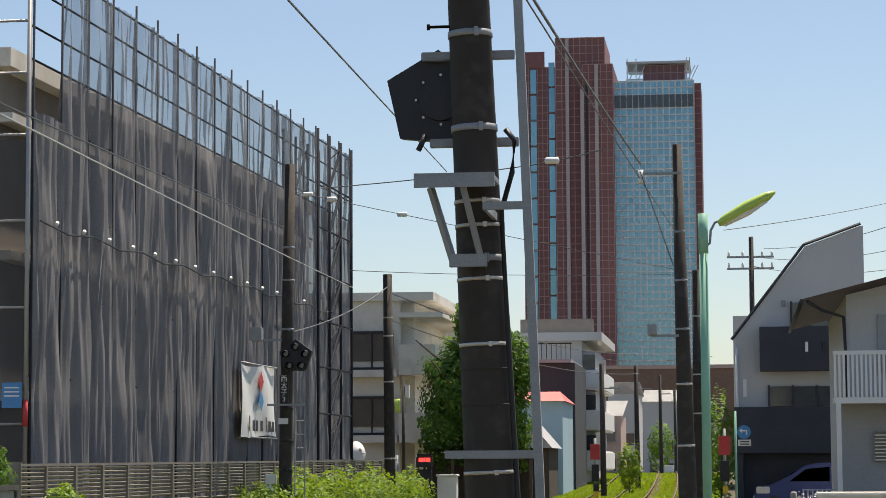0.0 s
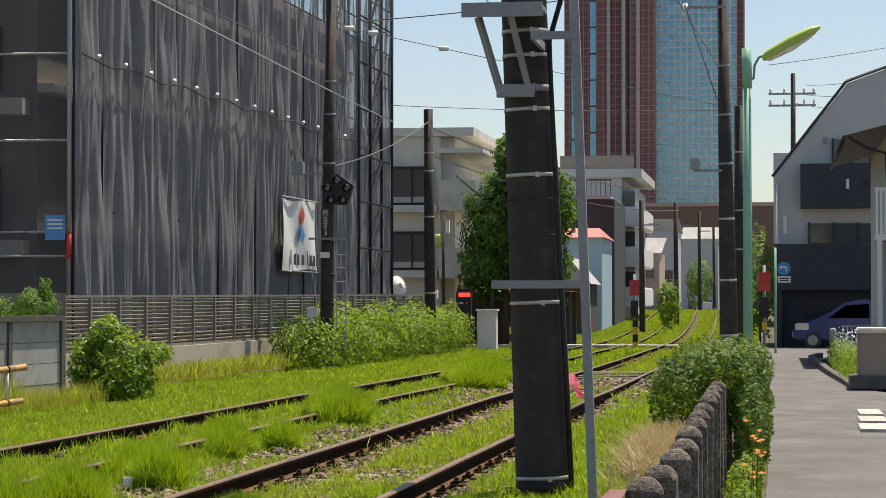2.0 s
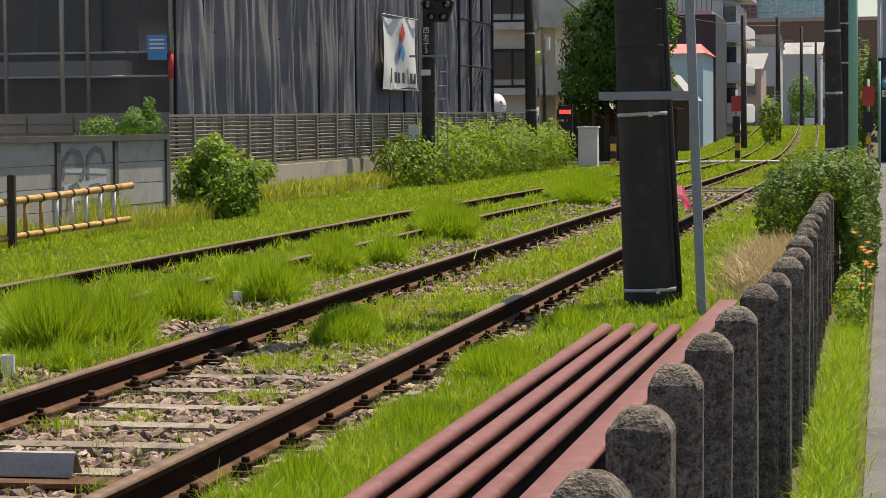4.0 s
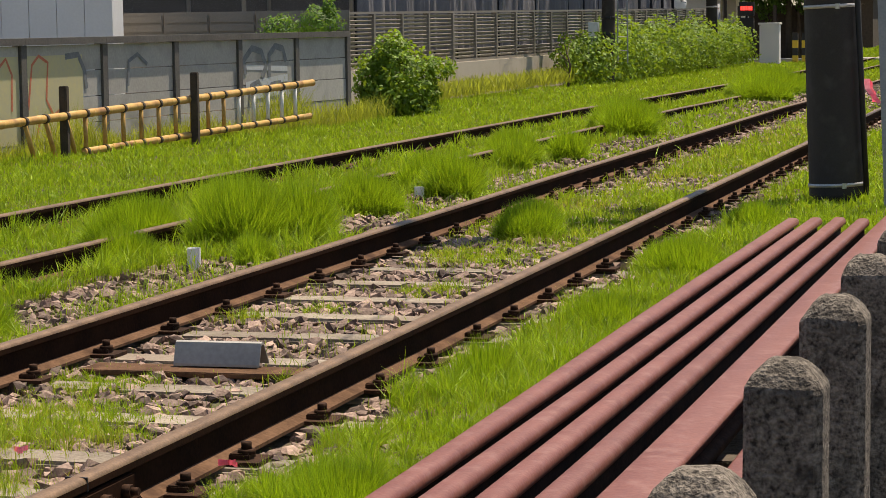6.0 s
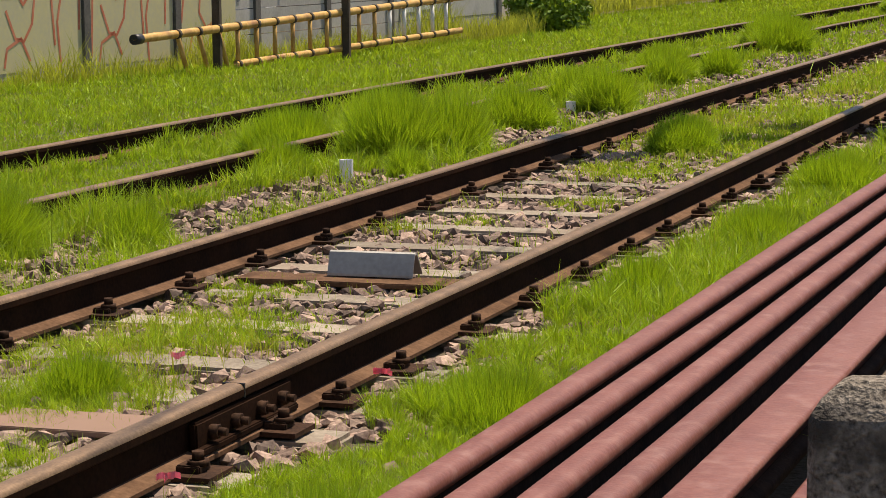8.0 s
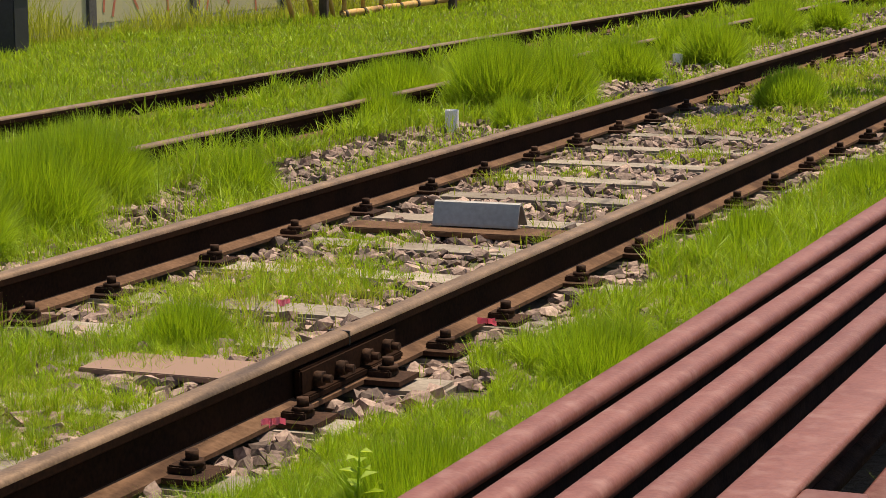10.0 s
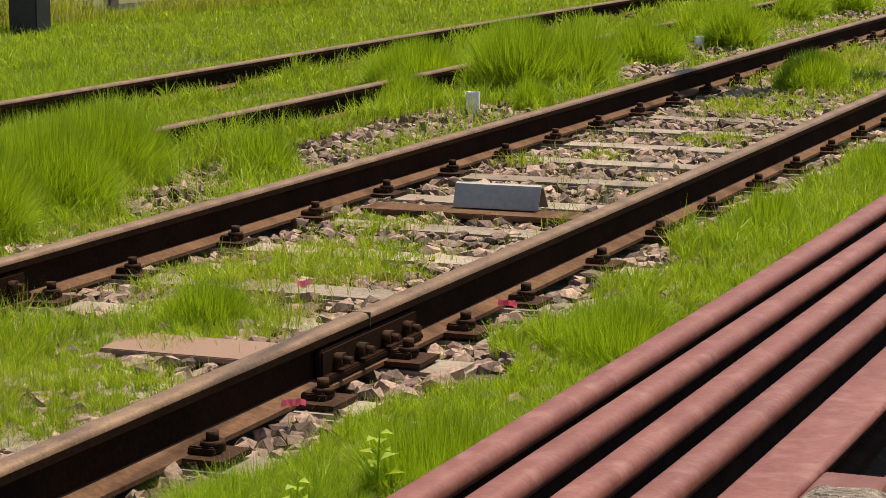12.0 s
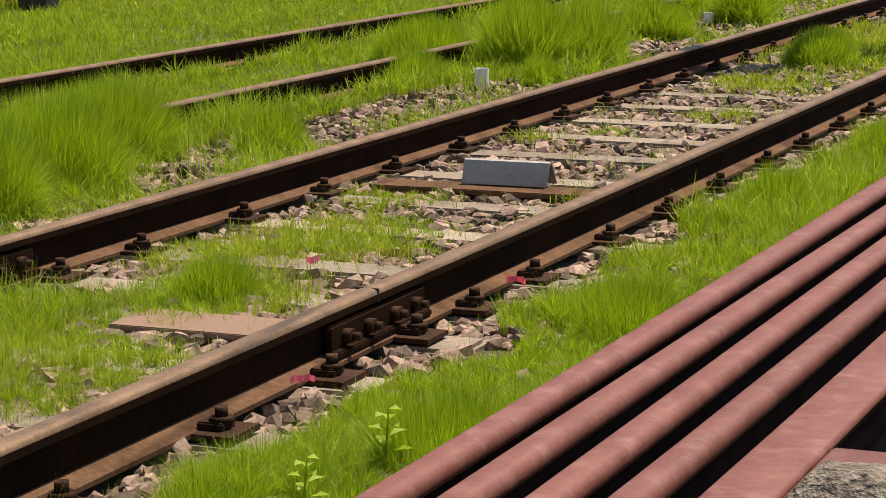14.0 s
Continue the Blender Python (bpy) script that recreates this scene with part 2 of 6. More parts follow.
    grass=leaf_mat("grass_blades", (0.105, 0.195, 0.011), (0.275, 0.385, 0.023), (0.48, 0.68, 0.023), 0.31, 0.68),
    yellowweed=leaf_mat("yellow_green_weeds", (0.20, 0.24, 0.03), (0.30, 0.32, 0.05), (0.5, 0.55, 0.05), 0.4, 0.35),
    drygrass=leaf_mat("dry_grass", (0.30, 0.22, 0.10), (0.42, 0.33, 0.17), (0.5, 0.4, 0.2), 0.3, 0.35),
    leaf=leaf_mat("shrub_leaves", (0.06, 0.13, 0.012), (0.18, 0.275, 0.03), (0.40, 0.56, 0.03), 0.28, 0.55),
    creeper=leaf_mat("creeper_leaves", (0.030, 0.070, 0.010), (0.105, 0.175, 0.020), (0.22, 0.34, 0.02), 0.22, 0.55),
    darkleaf=leaf_mat("tree_leaves", (0.045, 0.11, 0.018), (0.105, 0.195, 0.034), (0.26, 0.45, 0.04), 0.3, 0.55),
    orange=leaf_mat("orange_petals", (0.80, 0.24, 0.07), (0.85, 0.33, 0.12), (0.9, 0.35, 0.1), 0.4, 0.2),
)
lamp_red = bpy.data.materials.new("red_led")
lamp_red.use_nodes = True
lamp_red.node_tree.nodes["Principled BSDF"].inputs["Base Color"].default_value = (0.5, 0.02, 0.02, 1)
lamp_red.node_tree.nodes["Principled BSDF"].inputs["Emission Color"].default_value = (1.0, 0.05, 0.04, 1)
lamp_red.node_tree.nodes["Principled BSDF"].inputs["Emission Strength"].default_value = 1.6
M["led"] = lamp_red


# ---------- building helpers ----------
def box(bm, x0, x1, y0, y1, z0, z1, bevel=0.0):
    r = bmesh.ops.create_cube(bm, size=1.0, matrix=Matrix.LocRotScale(((x0 + x1) / 2, (y0 + y1) / 2, (z0 + z1) / 2), None, (abs(x1 - x0), abs(y1 - y0), abs(z1 - z0))))
    if bevel:
        es = {e for v in r["verts"] for e in v.link_edges}
        bmesh.ops.bevel(bm, geom=list(es), offset=bevel, segments=2, affect="EDGES", clamp_overlap=True)
    return bm


def tube(bm, pts, radii, seg=10, caps=True):
    """A round bar through the points, with a radius at each."""
    pts = [Vector(p) for p in pts]
    if not hasattr(radii, "__len__"):
        radii = [radii] * len(pts)
    rings = []
    for i, p in enumerate(pts):
        d = (pts[min(i + 1, len(pts) - 1)] - pts[max(i - 1, 0)]).normalized()
        q = d.to_track_quat("Z", "Y")
        rings.append([bm.verts.new(p + q @ Vector((math.cos(k * math.tau / seg) * radii[i], math.sin(k * math.tau / seg) * radii[i], 0))) for k in range(seg)])
    for a, b in zip(rings, rings[1:]):
        for k in range(seg):
            f = bm.faces.new((a[k], a[(k + 1) % seg], b[(k + 1) % seg], b[k]))
            f.smooth = seg > 5
    if caps:
        bm.faces.new(rings[0][::-1])
        bm.faces.new(rings[-1])
    return bm


def sweep(bm, profile, pts, caps=True):
    """A closed profile of (side, up) pairs carried along points that run mostly along y."""
    rings = [[bm.verts.new((x + s, y, z + u)) for s, u in profile] for x, y, z in pts]
    n = len(profile)
    for a, b in zip(rings, rings[1:]):
        for k in range(n):
            bm.faces.new((a[k], b[k], b[(k + 1) % n], a[(k + 1) % n]))
    if caps:
        bm.faces.new(rings[0])
        bm.faces.new(rings[-1][::-1])
    return bm


def mesh_of(name, bm, material, extra=()):
    bmesh.ops.recalc_face_normals(bm, faces=bm.faces[:])
    me = bpy.data.meshes.new(name)
    bm.to_mesh(me)
    bm.free()
    me.materials.append(material)
    for m in extra:
        me.materials.append(m)
    return me


# the lane and line bend a little aside and dip slightly with distance
SIDE_Y, SIDE_X = (0, 25, 33, 38, 55, 75, 100, 640, 4000), (0, 0, -0.03, -0.03, -0.09, -0.15, -0.25, -2.5, -15)
DIP_Y, DIP_Z = (0, 18, 33, 38, 55, 75, 100, 640, 4000), (0, 0, -0.03, -0.067, -0.15, -0.235, -0.38, -3.55, -22)


def stand(y):
    """How far a thing at distance y stands aside and below."""
    return Vector((float(np.interp(y, SIDE_Y, SIDE_X)), 0, float(np.interp(y, DIP_Y, DIP_Z))))


def thing(name, at, label, category, group="", kind="", beside=None):
    ob = new(name)
    ob.empty_display_size = 0.1
    ob.location = Vector(at) + stand(at[1] if beside is None else beside)
    ob["drawn_at"] = tuple(at)
    return tagged(ob, label, category, group, kind)


def drawn_from(top):
    """The pose that brings parts drawn in world places to a thing that has been set aside."""
    return Matrix.Translation(-Vector(top.get("drawn_at", (0, 0, 0))))


def part(name, bm, material, parent=None, label="", extra=()):
    """Links a bmesh, drawn in world places, as one mesh under a thing or part."""
    ob = new(name, bm if isinstance(bm, bpy.types.Mesh) else mesh_of(name, bm, material, extra))
    if parent:
        ob.parent = parent
        top = parent
        while top.parent:
            top = top.parent
        if parent is top:
            ob.matrix_parent_inverse = drawn_from(top)
    return tagged(ob, label)


def single(name, bm, material, label, category, group="", kind="", extra=()):
    ys_ = [v.co.y for v in bm.verts]
    ob = new(name, mesh_of(name, bm, material, extra))
    if kind != "structure":
        ob.location = stand(sum(ys_) / len(ys_))
    return tagged(ob, label, category, group, kind)


def piece(name, me, parent, m):
    """One of many alike pieces on shared mesh data, at pose m in the world."""
    ob = new(name, me)
    ob.parent = parent
    top = parent
    while top.parent:
        top = top.parent
    if parent is top:
        ob.matrix_parent_inverse = drawn_from(top)
    ob.matrix_basis = m
    return ob


def raw_mesh(name, verts, faces, sizes, material):
    """A mesh straight from arrays: faces is the flat list of corners, sizes the corners of each face."""
    me = bpy.data.meshes.new(name)
    me.vertices.add(len(verts))
    me.vertices.foreach_set("co", np.asarray(verts, np.float32).ravel())
    me.loops.add(len(faces))
    me.loops.foreach_set("vertex_index", np.asarray(faces, np.int32))
    me.polygons.add(len(sizes))
    starts = np.concatenate([[0], np.cumsum(sizes)[:-1]])
    me.polygons.foreach_set("loop_start", starts.astype(np.int32))
    me.polygons.foreach_set("loop_total", np.asarray(sizes, np.int32))
    me.update(calc_edges=True)
    me.polygons.foreach_set("use_smooth", np.zeros(len(sizes), bool))
    me.materials.append(material)
    return me


rng = np.random.default_rng(7)


def ground_z(y):
    """The lie of the land: a slight fall to the crossing, then a gentle climb."""
    t = np.clip((np.asarray(y, float) - 92) / 110, 0, 1)
    return 1.75 * t * t * (3 - 2 * t) + np.clip((np.asarray(y, float) - 202) * 0.004, 0, 1.2) + np.interp(y, DIP_Y, DIP_Z)


def lane_z(y):
    """The lane lies lower than the track bed and climbs to it."""
    return np.interp(y, (25, 43), (-0.38, -0.09)) + np.where(np.asarray(y) > 43, 0.09 + np.interp(y, DIP_Y, DIP_Z), 0)


def track_x(y):
    return 0.0096 * y - 0.000112 * y * y

# ---------- ground, road ----------
xs = np.concatenate([np.linspace(-3000, -120, 12), np.linspace(-80, -16, 9), np.linspace(-14, -1, 14), np.array([-0.6, -0.47, -0.46, 0, 1]), np.linspace(2, 6, 5), np.linspace(10, 80, 8), np.linspace(120, 3000, 12)])
ys = np.concatenate([np.linspace(-3000, -60, 10), np.linspace(-40, 90, 27), np.linspace(95, 300, 42), np.linspace(340, 4000, 14)])
gx, gy = np.meshgrid(xs, ys)
gz = np.where((gx > -0.465) & (gy < 74), lane_z(gy), ground_z(gy)) - 0.035
nv = np.stack([gx, gy, gz], -1).reshape(-1, 3)
w_ = len(xs)
q = np.array([[j * w_ + i, j * w_ + i + 1, (j + 1) * w_ + i + 1, (j + 1) * w_ + i] for j in range(len(ys) - 1) for i in range(w_ - 1)])
ground = tagged(new("ground", raw_mesh("ground", nv, q.ravel(), [4] * len(q), M["soil"])), "bare brown soil and gravel ground under the tracks", "ground", kind="structure")

bm = bmesh.new()
lane = [(-6, -0.02, 4.0), (12, 0.02, 4.0), (18, 0.03, 4.0), (25, 0.05, 3.6), (32, 0.06, 3.2), (40, 0.02, 2.6), (42.6, 0.02, 1.62), (55, 0.0, 1.36), (68, -0.1, 1.16), (74, -0.2, 9.0), (93, -0.3, 9.0)]
rows_ = [[bm.verts.new((x0 + (x1 - x0) * k / 8, y, float(lane_z(y)))) for k in range(9)] for y, x0, x1 in lane]
for a, b in zip(rows_, rows_[1:]):
    for k in range(8):
        bm.faces.new((a[k], a[k + 1], b[k + 1], b[k]))
single("road", bm, M["asphalt"], "worn grey asphalt lane beside the railway fence", "road", kind="structure")

# ---------- railway tracks ----------
RAIL = [(-0.0635, 0.0), (-0.0635, 0.012), (-0.012, 0.03), (-0.009, 0.105), (-0.0325, 0.118), (-0.0325, 0.138), (-0.030, 0.1455), (-0.022, 0.1515), (-0.010, 0.154), (0.010, 0.154), (0.022, 0.1515), (0.030, 0.1455), (0.0325, 0.138), (0.0325, 0.118), (0.009, 0.105), (0.012, 0.03), (0.0635, 0.012), (0.0635, 0.0)]
GAUGE_C = 1.372 + 0.065


def rail_mesh(name, x, y0, y1):
    bm = bmesh.new()
    yy = np.concatenate([np.arange(y0, min(y1, 60), 3.0), np.arange(60, y1 + 4, 6.0)])
    sweep(bm, RAIL, [(x + track_x(y), y, 0.002 + float(ground_z(y))) for y in yy])
    # sunlit tone on the worn top and the foot, shade tone on sides and web
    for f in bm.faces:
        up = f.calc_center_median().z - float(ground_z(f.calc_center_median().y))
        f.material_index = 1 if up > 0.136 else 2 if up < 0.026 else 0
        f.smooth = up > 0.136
    return bm


XA, XB, XC, XD = -2.645, -2.645 - GAUGE_C, -5.53, -5.53 - GAUGE_C
tracks = {}
for nm, pair, lab in (("near", (XA, XB), "rusty railway track with weathered sleepers half overgrown by grass"), ("far", (XC, XD), "rusty second railway track almost buried in grass")):
    tr = thing("railway_track", (pair[0] + 0.7, 0, 0), lab, "railway track", "railway tracks")
    tracks[nm] = tr
    for x in pair:
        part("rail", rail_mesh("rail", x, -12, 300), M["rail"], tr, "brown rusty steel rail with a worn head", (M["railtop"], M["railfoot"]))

# ---------- row of concrete fence posts ----------
def fence_post(seed):
    bm = bmesh.new()
    w, h = 0.083, 0.69
    rows_ = []
    for z, k in ((-0.5, 1.0), (0.2, 1.0), (h - 0.066, 1.0), (h - 0.055, 0.965), (h - 0.03, 0.78), (h - 0.008, 0.52), (h, 0.34)):
        c = 0.22
        loop = [(1, -1 + c), (1, 1 - c), (1 - c, 1), (-1 + c, 1), (-1, 1 - c), (-1, -1 + c), (-1 + c, -1), (1 - c, -1)]
        rows_.append([bm.verts.new((x * w * k + 0.004 * noise.noise(Vector((x * 9, y * 9, z * 20 + seed))), y * w * k, z + 0.006 * noise.noise(Vector((x * 7, z * 11, y * 7 + seed))))) for x, y in loop])
    for a, b in zip(rows_, rows_[1:]):
        for k in range(8):
            bm.faces.new((a[k], a[(k + 1) % 8], b[(k + 1) % 8], b[k]))
    bm.faces.new(rows_[-1])
    return mesh_of("fence_post", bm, M["post"])


post_meshes = [fence_post(3.7 * k) for k in range(4)]
for k in range(22):
    y = (2.45, 3.58, 4.80, 5.97, 6.88, 8.06, 9.18, 10.29, 11.30, 12.40)[k] if k < 10 else 12.40 + 1.2 * (k - 9)
    fx = float(np.interp(y, (2, 6, 8, 10.3, 12.4, 14, 18, 27), (-0.505, -0.522, -0.50, -0.43, -0.39, -0.39, -0.425, -0.44)))
    ob = tagged(new("fence_post", post_meshes[k % 4]), "weathered pebbly concrete fence post with a domed top", "fence post", "concrete fence posts")
    ob.matrix_basis = pose(fx, y, random.uniform(-0.012, 0.012), random.uniform(-0.7, 0.7), random.uniform(-0.7, 0.7), random.uniform(-3, 3))

# ---------- stack of spare rails beside the fence ----------
def spare_rail(x0, y0, x1, y1, z, flip, label):
    head = [(0.009, 0.1), (0.037, 0.112), (0.0395, 0.122), (0.0385, 0.135), (0.033, 0.145), (0.023, 0.151), (0.009, 0.153)]
    foot = [(0.058, 0.0), (0.066, 0.004), (0.069, 0.013), (0.064, 0.022), (0.05, 0.027), (0.012, 0.04), (0.009, 0.0995)]
    t = thing("spare_rail", (x0, y0, z), label, "rail", "stacked spare rails")
    n = 10
    # the lower part is coloured darker to stand for shade between the rails
    for nm, half, m_ in (("head", head, "oxide" if not flip else "iron_gapshade"), ("web_and_foot", foot, "oxide" if flip else "iron_gapshade")):
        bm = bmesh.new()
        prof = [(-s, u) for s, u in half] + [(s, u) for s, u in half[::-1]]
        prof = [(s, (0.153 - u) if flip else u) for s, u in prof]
        sweep(bm, prof, [(x0 + (x1 - x0) * k / n, y0 + (y1 - y0) * k / n, z + 0.004 * math.sin(k * 1.3 + x0 * 30)) for k in range(n + 1)])
        for f in bm.faces:
            f.smooth = True
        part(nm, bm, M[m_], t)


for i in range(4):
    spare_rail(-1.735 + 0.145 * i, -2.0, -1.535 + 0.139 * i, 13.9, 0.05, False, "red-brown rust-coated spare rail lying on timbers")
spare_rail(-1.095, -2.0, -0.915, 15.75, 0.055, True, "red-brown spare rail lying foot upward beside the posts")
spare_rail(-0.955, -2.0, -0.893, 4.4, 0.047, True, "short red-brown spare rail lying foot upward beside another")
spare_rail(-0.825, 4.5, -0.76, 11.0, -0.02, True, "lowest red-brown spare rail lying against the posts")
for y in (-1.0, 3.0, 7.0, 11.0, 13.2):
    single("bearer", box(bmesh.new(), -1.75, -0.86, y - 0.06, y + 0.06, -0.04, 0.05, 0.005), M["oldwood"], "dark old timber bearer under the spare rails", "timber", "rail bearers")

# ---------- poles ----------
def round_pole(name, base, top, r0, r1, label, group="railway poles", seg=24):
    t = thing(name, base, label, "utility pole", group)
    bm = bmesh.new()
    tube(bm, [Vector(base) + Vector((0, 0, -0.1)), base, (Vector(base) + Vector(top)) / 2, top], [r0, r0, (r0 + r1) / 2, r1], seg)
    part("shaft", bm, M["pole"], t)
    return t


def pole_axis(base, top, z):
    f = (z - base[2]) / (top[2] - base[2])
    return Vector(base).lerp(Vector(top), f)


def band(t, base, top, r0, r1, z, material="steelband", h=0.03, extra=0.006):
    p = pole_axis(base, top, z)
    f = (z - base[2]) / (top[2] - base[2])
    r = r0 + (r1 - r0) * f + extra
    ax = (Vector(top) - Vector(base)).normalized()
    bm = bmesh.new()
    tube(bm, [p - ax * h / 2, p + ax * h / 2], r, 24)
    box(bm, p.x + r * 0.3, p.x + r * 0.3 + 0.03, p.y - r - 0.012, p.y - r + 0.03, z - h * 0.7, z + h * 0.7)
    return part("band", bm, M[material], t)


NB, NT = (-1.648, 17.87, 0.0), (-2.105, 17.87, 12.0)
near_pole = round_pole("railway_pole", NB, NT, 0.21, 0.106, "stout dark tarred concrete pole with steel bands and a signal bracket")
near_pole.location.z += 0.045
SB, ST = (-10.62, 55.4, 0), (-10.50, 55.4, 9.06)
sig_pole = round_pole("railway_pole", SB, ST, 0.17, 0.13, "dark concrete pole carrying a black signal head and white box")
P2B, P2T = (-10.92, 75, 0), (-11.0, 75, 8.03)
pole2 = round_pole("railway_pole", P2B, P2T, 0.19, 0.15, "dark concrete railway pole with thin white bands")
P3B, P3T = (-0.57, 38, 0), (-0.69, 38, 6.85)
pole3 = round_pole("railway_pole", P3B, P3T, 0.165, 0.075, "slim dark concrete pole with an insulator arm and bands")
P4B, P4T = (-0.64, 60, 0), (-0.68, 60, 6.7)
pole4 = round_pole("railway_pole", P4B, P4T, 0.19, 0.13, "dark concrete pole behind the lane hedge")

# ---------- scaffolded building ----------
FN, FF = Vector((-14.18, 46.2, 0)), Vector((-13.05, 79.1, 0))
FD = (FF - FN).normalized()
FNRM = Vector((FD.y, -FD.x, 0))


def fac(s, out, z):
    """A place on the track side of the scaffold: s metres along, out metres off it."""
    return FN + FD * s + FNRM * out + Vector((0, 0, z))


bld = thing("apartment_building", fac(15, -8, 0), "three-storey tiled apartment block wrapped in scaffolding and grey nets", "building")
bm = bmesh.new()
L_ = (FF - FN).length
c = [fac(1.0, -1.1, 0), fac(L_ - 2.5, -1.1, 0), fac(L_ - 2.5, -16, 0), fac(1.0, -16, 0)]
vb = [bm.verts.new(p) for p in c] + [bm.verts.new(p + Vector((0, 0, 10.4))) for p in c]
for f in ((0, 1, 5, 4), (1, 2, 6, 5), (2, 3, 7, 6), (3, 0, 4, 7), (4, 5, 6, 7)):
    bm.faces.new([vb[i] for i in f])
part("wall", bm, M["brickwall"], bld)
for i, s in enumerate(np.arange(0, L_ - 1.8, 1.83)):
    bm = bmesh.new()
    nx, nz = 26, 30
    g = [[None] * (nx + 1) for _ in range(nz + 1)]
    for b_ in range(nz + 1):
        z = 0.9 + (11.5 if i else 8.2) * b_ / nz
        for a_ in range(nx + 1):
            u = a_ / nx
            sag = 0.10 * math.sin(math.pi * u) * (0.4 + 0.6 * abs(math.sin(z * 0.83 + i)))
            fold = (0.14 * noise.noise(Vector((s + 8 * u, 0.20 * z + i, i * 1.7))) + 0.10 * noise.noise(Vector((3 * s + 19 * u, 0.5 * z, i * 2.3)))) * (1 if 0 < a_ < nx else 0.3)
            g[b_][a_] = bm.verts.new(fac(s + 1.83 * u, 0.06 + sag + fold, z))
    for b_ in range(nz):
        for a_ in range(nx):
            f = bm.faces.new((g[b_][a_], g[b_][a_ + 1], g[b_ + 1][a_ + 1], g[b_ + 1][a_]))
            f.smooth = True
            f.material_index = 1 if i and b_ >= nz - 6 else 0
    part("safety_net", bm, M["net"], bld, extra=(M["netclear"],))
bm = bmesh.new()
for s in np.arange(0, L_ + 0.1, 1.83):
    tube(bm, [fac(s, 0.06, 0), fac(s, 0.06, 12.75)], 0.027, 6)
for z in (1.8, 3.6, 5.4, 7.2, 9.0, 10.2, 10.9, 11.7, 12.4):
    tube(bm, [fac(0, 0.02, z), fac(L_, 0.02, z)], 0.025, 6)
part("scaffold_frame", bm, M["pipe"], bld)


# ---------- sleepers, fastenings, joints ----------
sleeper_ys = [2.55 - 0.705 * k for k in range(18, 0, -1)] + [2.55, 3.3, 4.05, 4.75, 5.36, 5.93, 6.37, 6.88] + [7.65 + 0.717 * k for k in range(60)]
bm = bmesh.new()
box(bm, -1.0, 1.0, -0.1, 0.1, -0.14, 0.0, 0.012)
sleeper_me = mesh_of("sleeper", bm, M["sleeper"])
bm = bmesh.new()
box(bm, -0.055, 0.065, -0.075, 0.075, 0.0, 0.014)
box(bm, -0.05, 0.02, -0.035, 0.035, 0.012, 0.034, 0.004)
tube(bm, [(0.0, 0, 0.03), (0.0, 0, 0.045)], 0.03, 8)
tube(bm, [(0.0, 0, 0.045), (0.0, 0, 0.068)], 0.018, 6)
clip_me = mesh_of("rail_clip", bm, M["iron_gapshade"])
for key, (xa, xb), ylist in (("near", (XA, XB), sleeper_ys), ("far", (XC, XD), [y for y in sleeper_ys if 9 < y < 30])):
    for i, y in enumerate(ylist):
        yy = y + random.uniform(-0.02, 0.02)
        cx = (xa + xb) / 2 + float(track_x(yy))
        sl = piece("sleeper", sleeper_me, tracks[key], pose(cx + random.uniform(-0.03, 0.03), yy, random.uniform(-0.012, 0.0) - (0.05 if key == "far" else 0.02 if yy > 13 else 0.0), 0, random.uniform(-0.4, 0.4), random.uniform(-0.8, 0.8)))
        if y < 34:
            for x in (xa, xb):
                for side in (1, -1):
                    piece("rail_clip", clip_me, tracks[key], pose(x + float(track_x(yy)) + side * 0.105, yy, 0.0, 0, 0, 0 if side > 0 else 180))


def fishplate(x, y):
    bm = bmesh.new()
    box(bm, x + 0.012, x + 0.036, y - 0.33, y + 0.33, 0.035, 0.108, 0.006)
    box(bm, x + 0.012, x + 0.058, y - 0.33, y + 0.33, 0.02, 0.04, 0.004)
    f = part("fishplate", bm, M["rail"], tracks["near"], "bolted rusty joint plate")
    for k in (-0.24, -0.09, 0.09, 0.24):
        bm = bmesh.new()
        tube(bm, [(x + 0.03, y + k, 0.07), (x + 0.062, y + k, 0.07)], 0.021, 6)
        tube(bm, [(x + 0.06, y + k, 0.07), (x + 0.085, y + k, 0.07)], 0.012, 8)
        part("bolt", bm, M["iron_gapshade"], f)
    bm = bmesh.new()
    box(bm, x - 0.0335, x + 0.0335, y - 0.0025, y + 0.0025, 0.115, 0.156)
    part("joint_gap", bm, M["black"], tracks["near"])


fishplate(XA + float(track_x(5.83)), 5.83)
fishplate(XB + float(track_x(6.0)), 6.0)

# a short folded metal cover between the rails, on its brown board
cover = thing("track_cover", (-3.27, 8.78, 0), "folded dull aluminium cover on a brown board between rails", "cover")
bm = bmesh.new()
sweep(bm, [(-0.185, 0.02), (-0.185, 0.03), (0.185, 0.03), (0.185, 0.02)], [(-3.27, 8.72, 0.0), (-3.27, 8.75, 0.085), (-3.27, 8.765, 0.09), (-3.27, 8.78, 0.085), (-3.27, 8.84, 0.0)])
part("hood", bm, M["plate"], cover)
part("board", box(bmesh.new(), -3.82, -2.80, 8.60, 8.80, -0.008, 0.014, 0.004), M["railfoot"], cover, "red-brown board")
single("rusty_plate", box(bmesh.new(), -3.38, -2.84, 5.74, 5.99, -0.006, 0.012, 0.003), M["brown"], "flat rusty steel plate lying between the rails", "plate")
for x, y, h in ((-5.26, 13.0, 0.06), (-4.85, 12.56, 0.11), (-4.98, 17.9, 0.08)):
    bm = bmesh.new()
    tube(bm, [(x, y, -0.02), (x, y, h)], 0.04, 14, False)
    tube(bm, [(x, y, h), (x, y, h - 0.02)], [0.04, 0.032], 14, False)
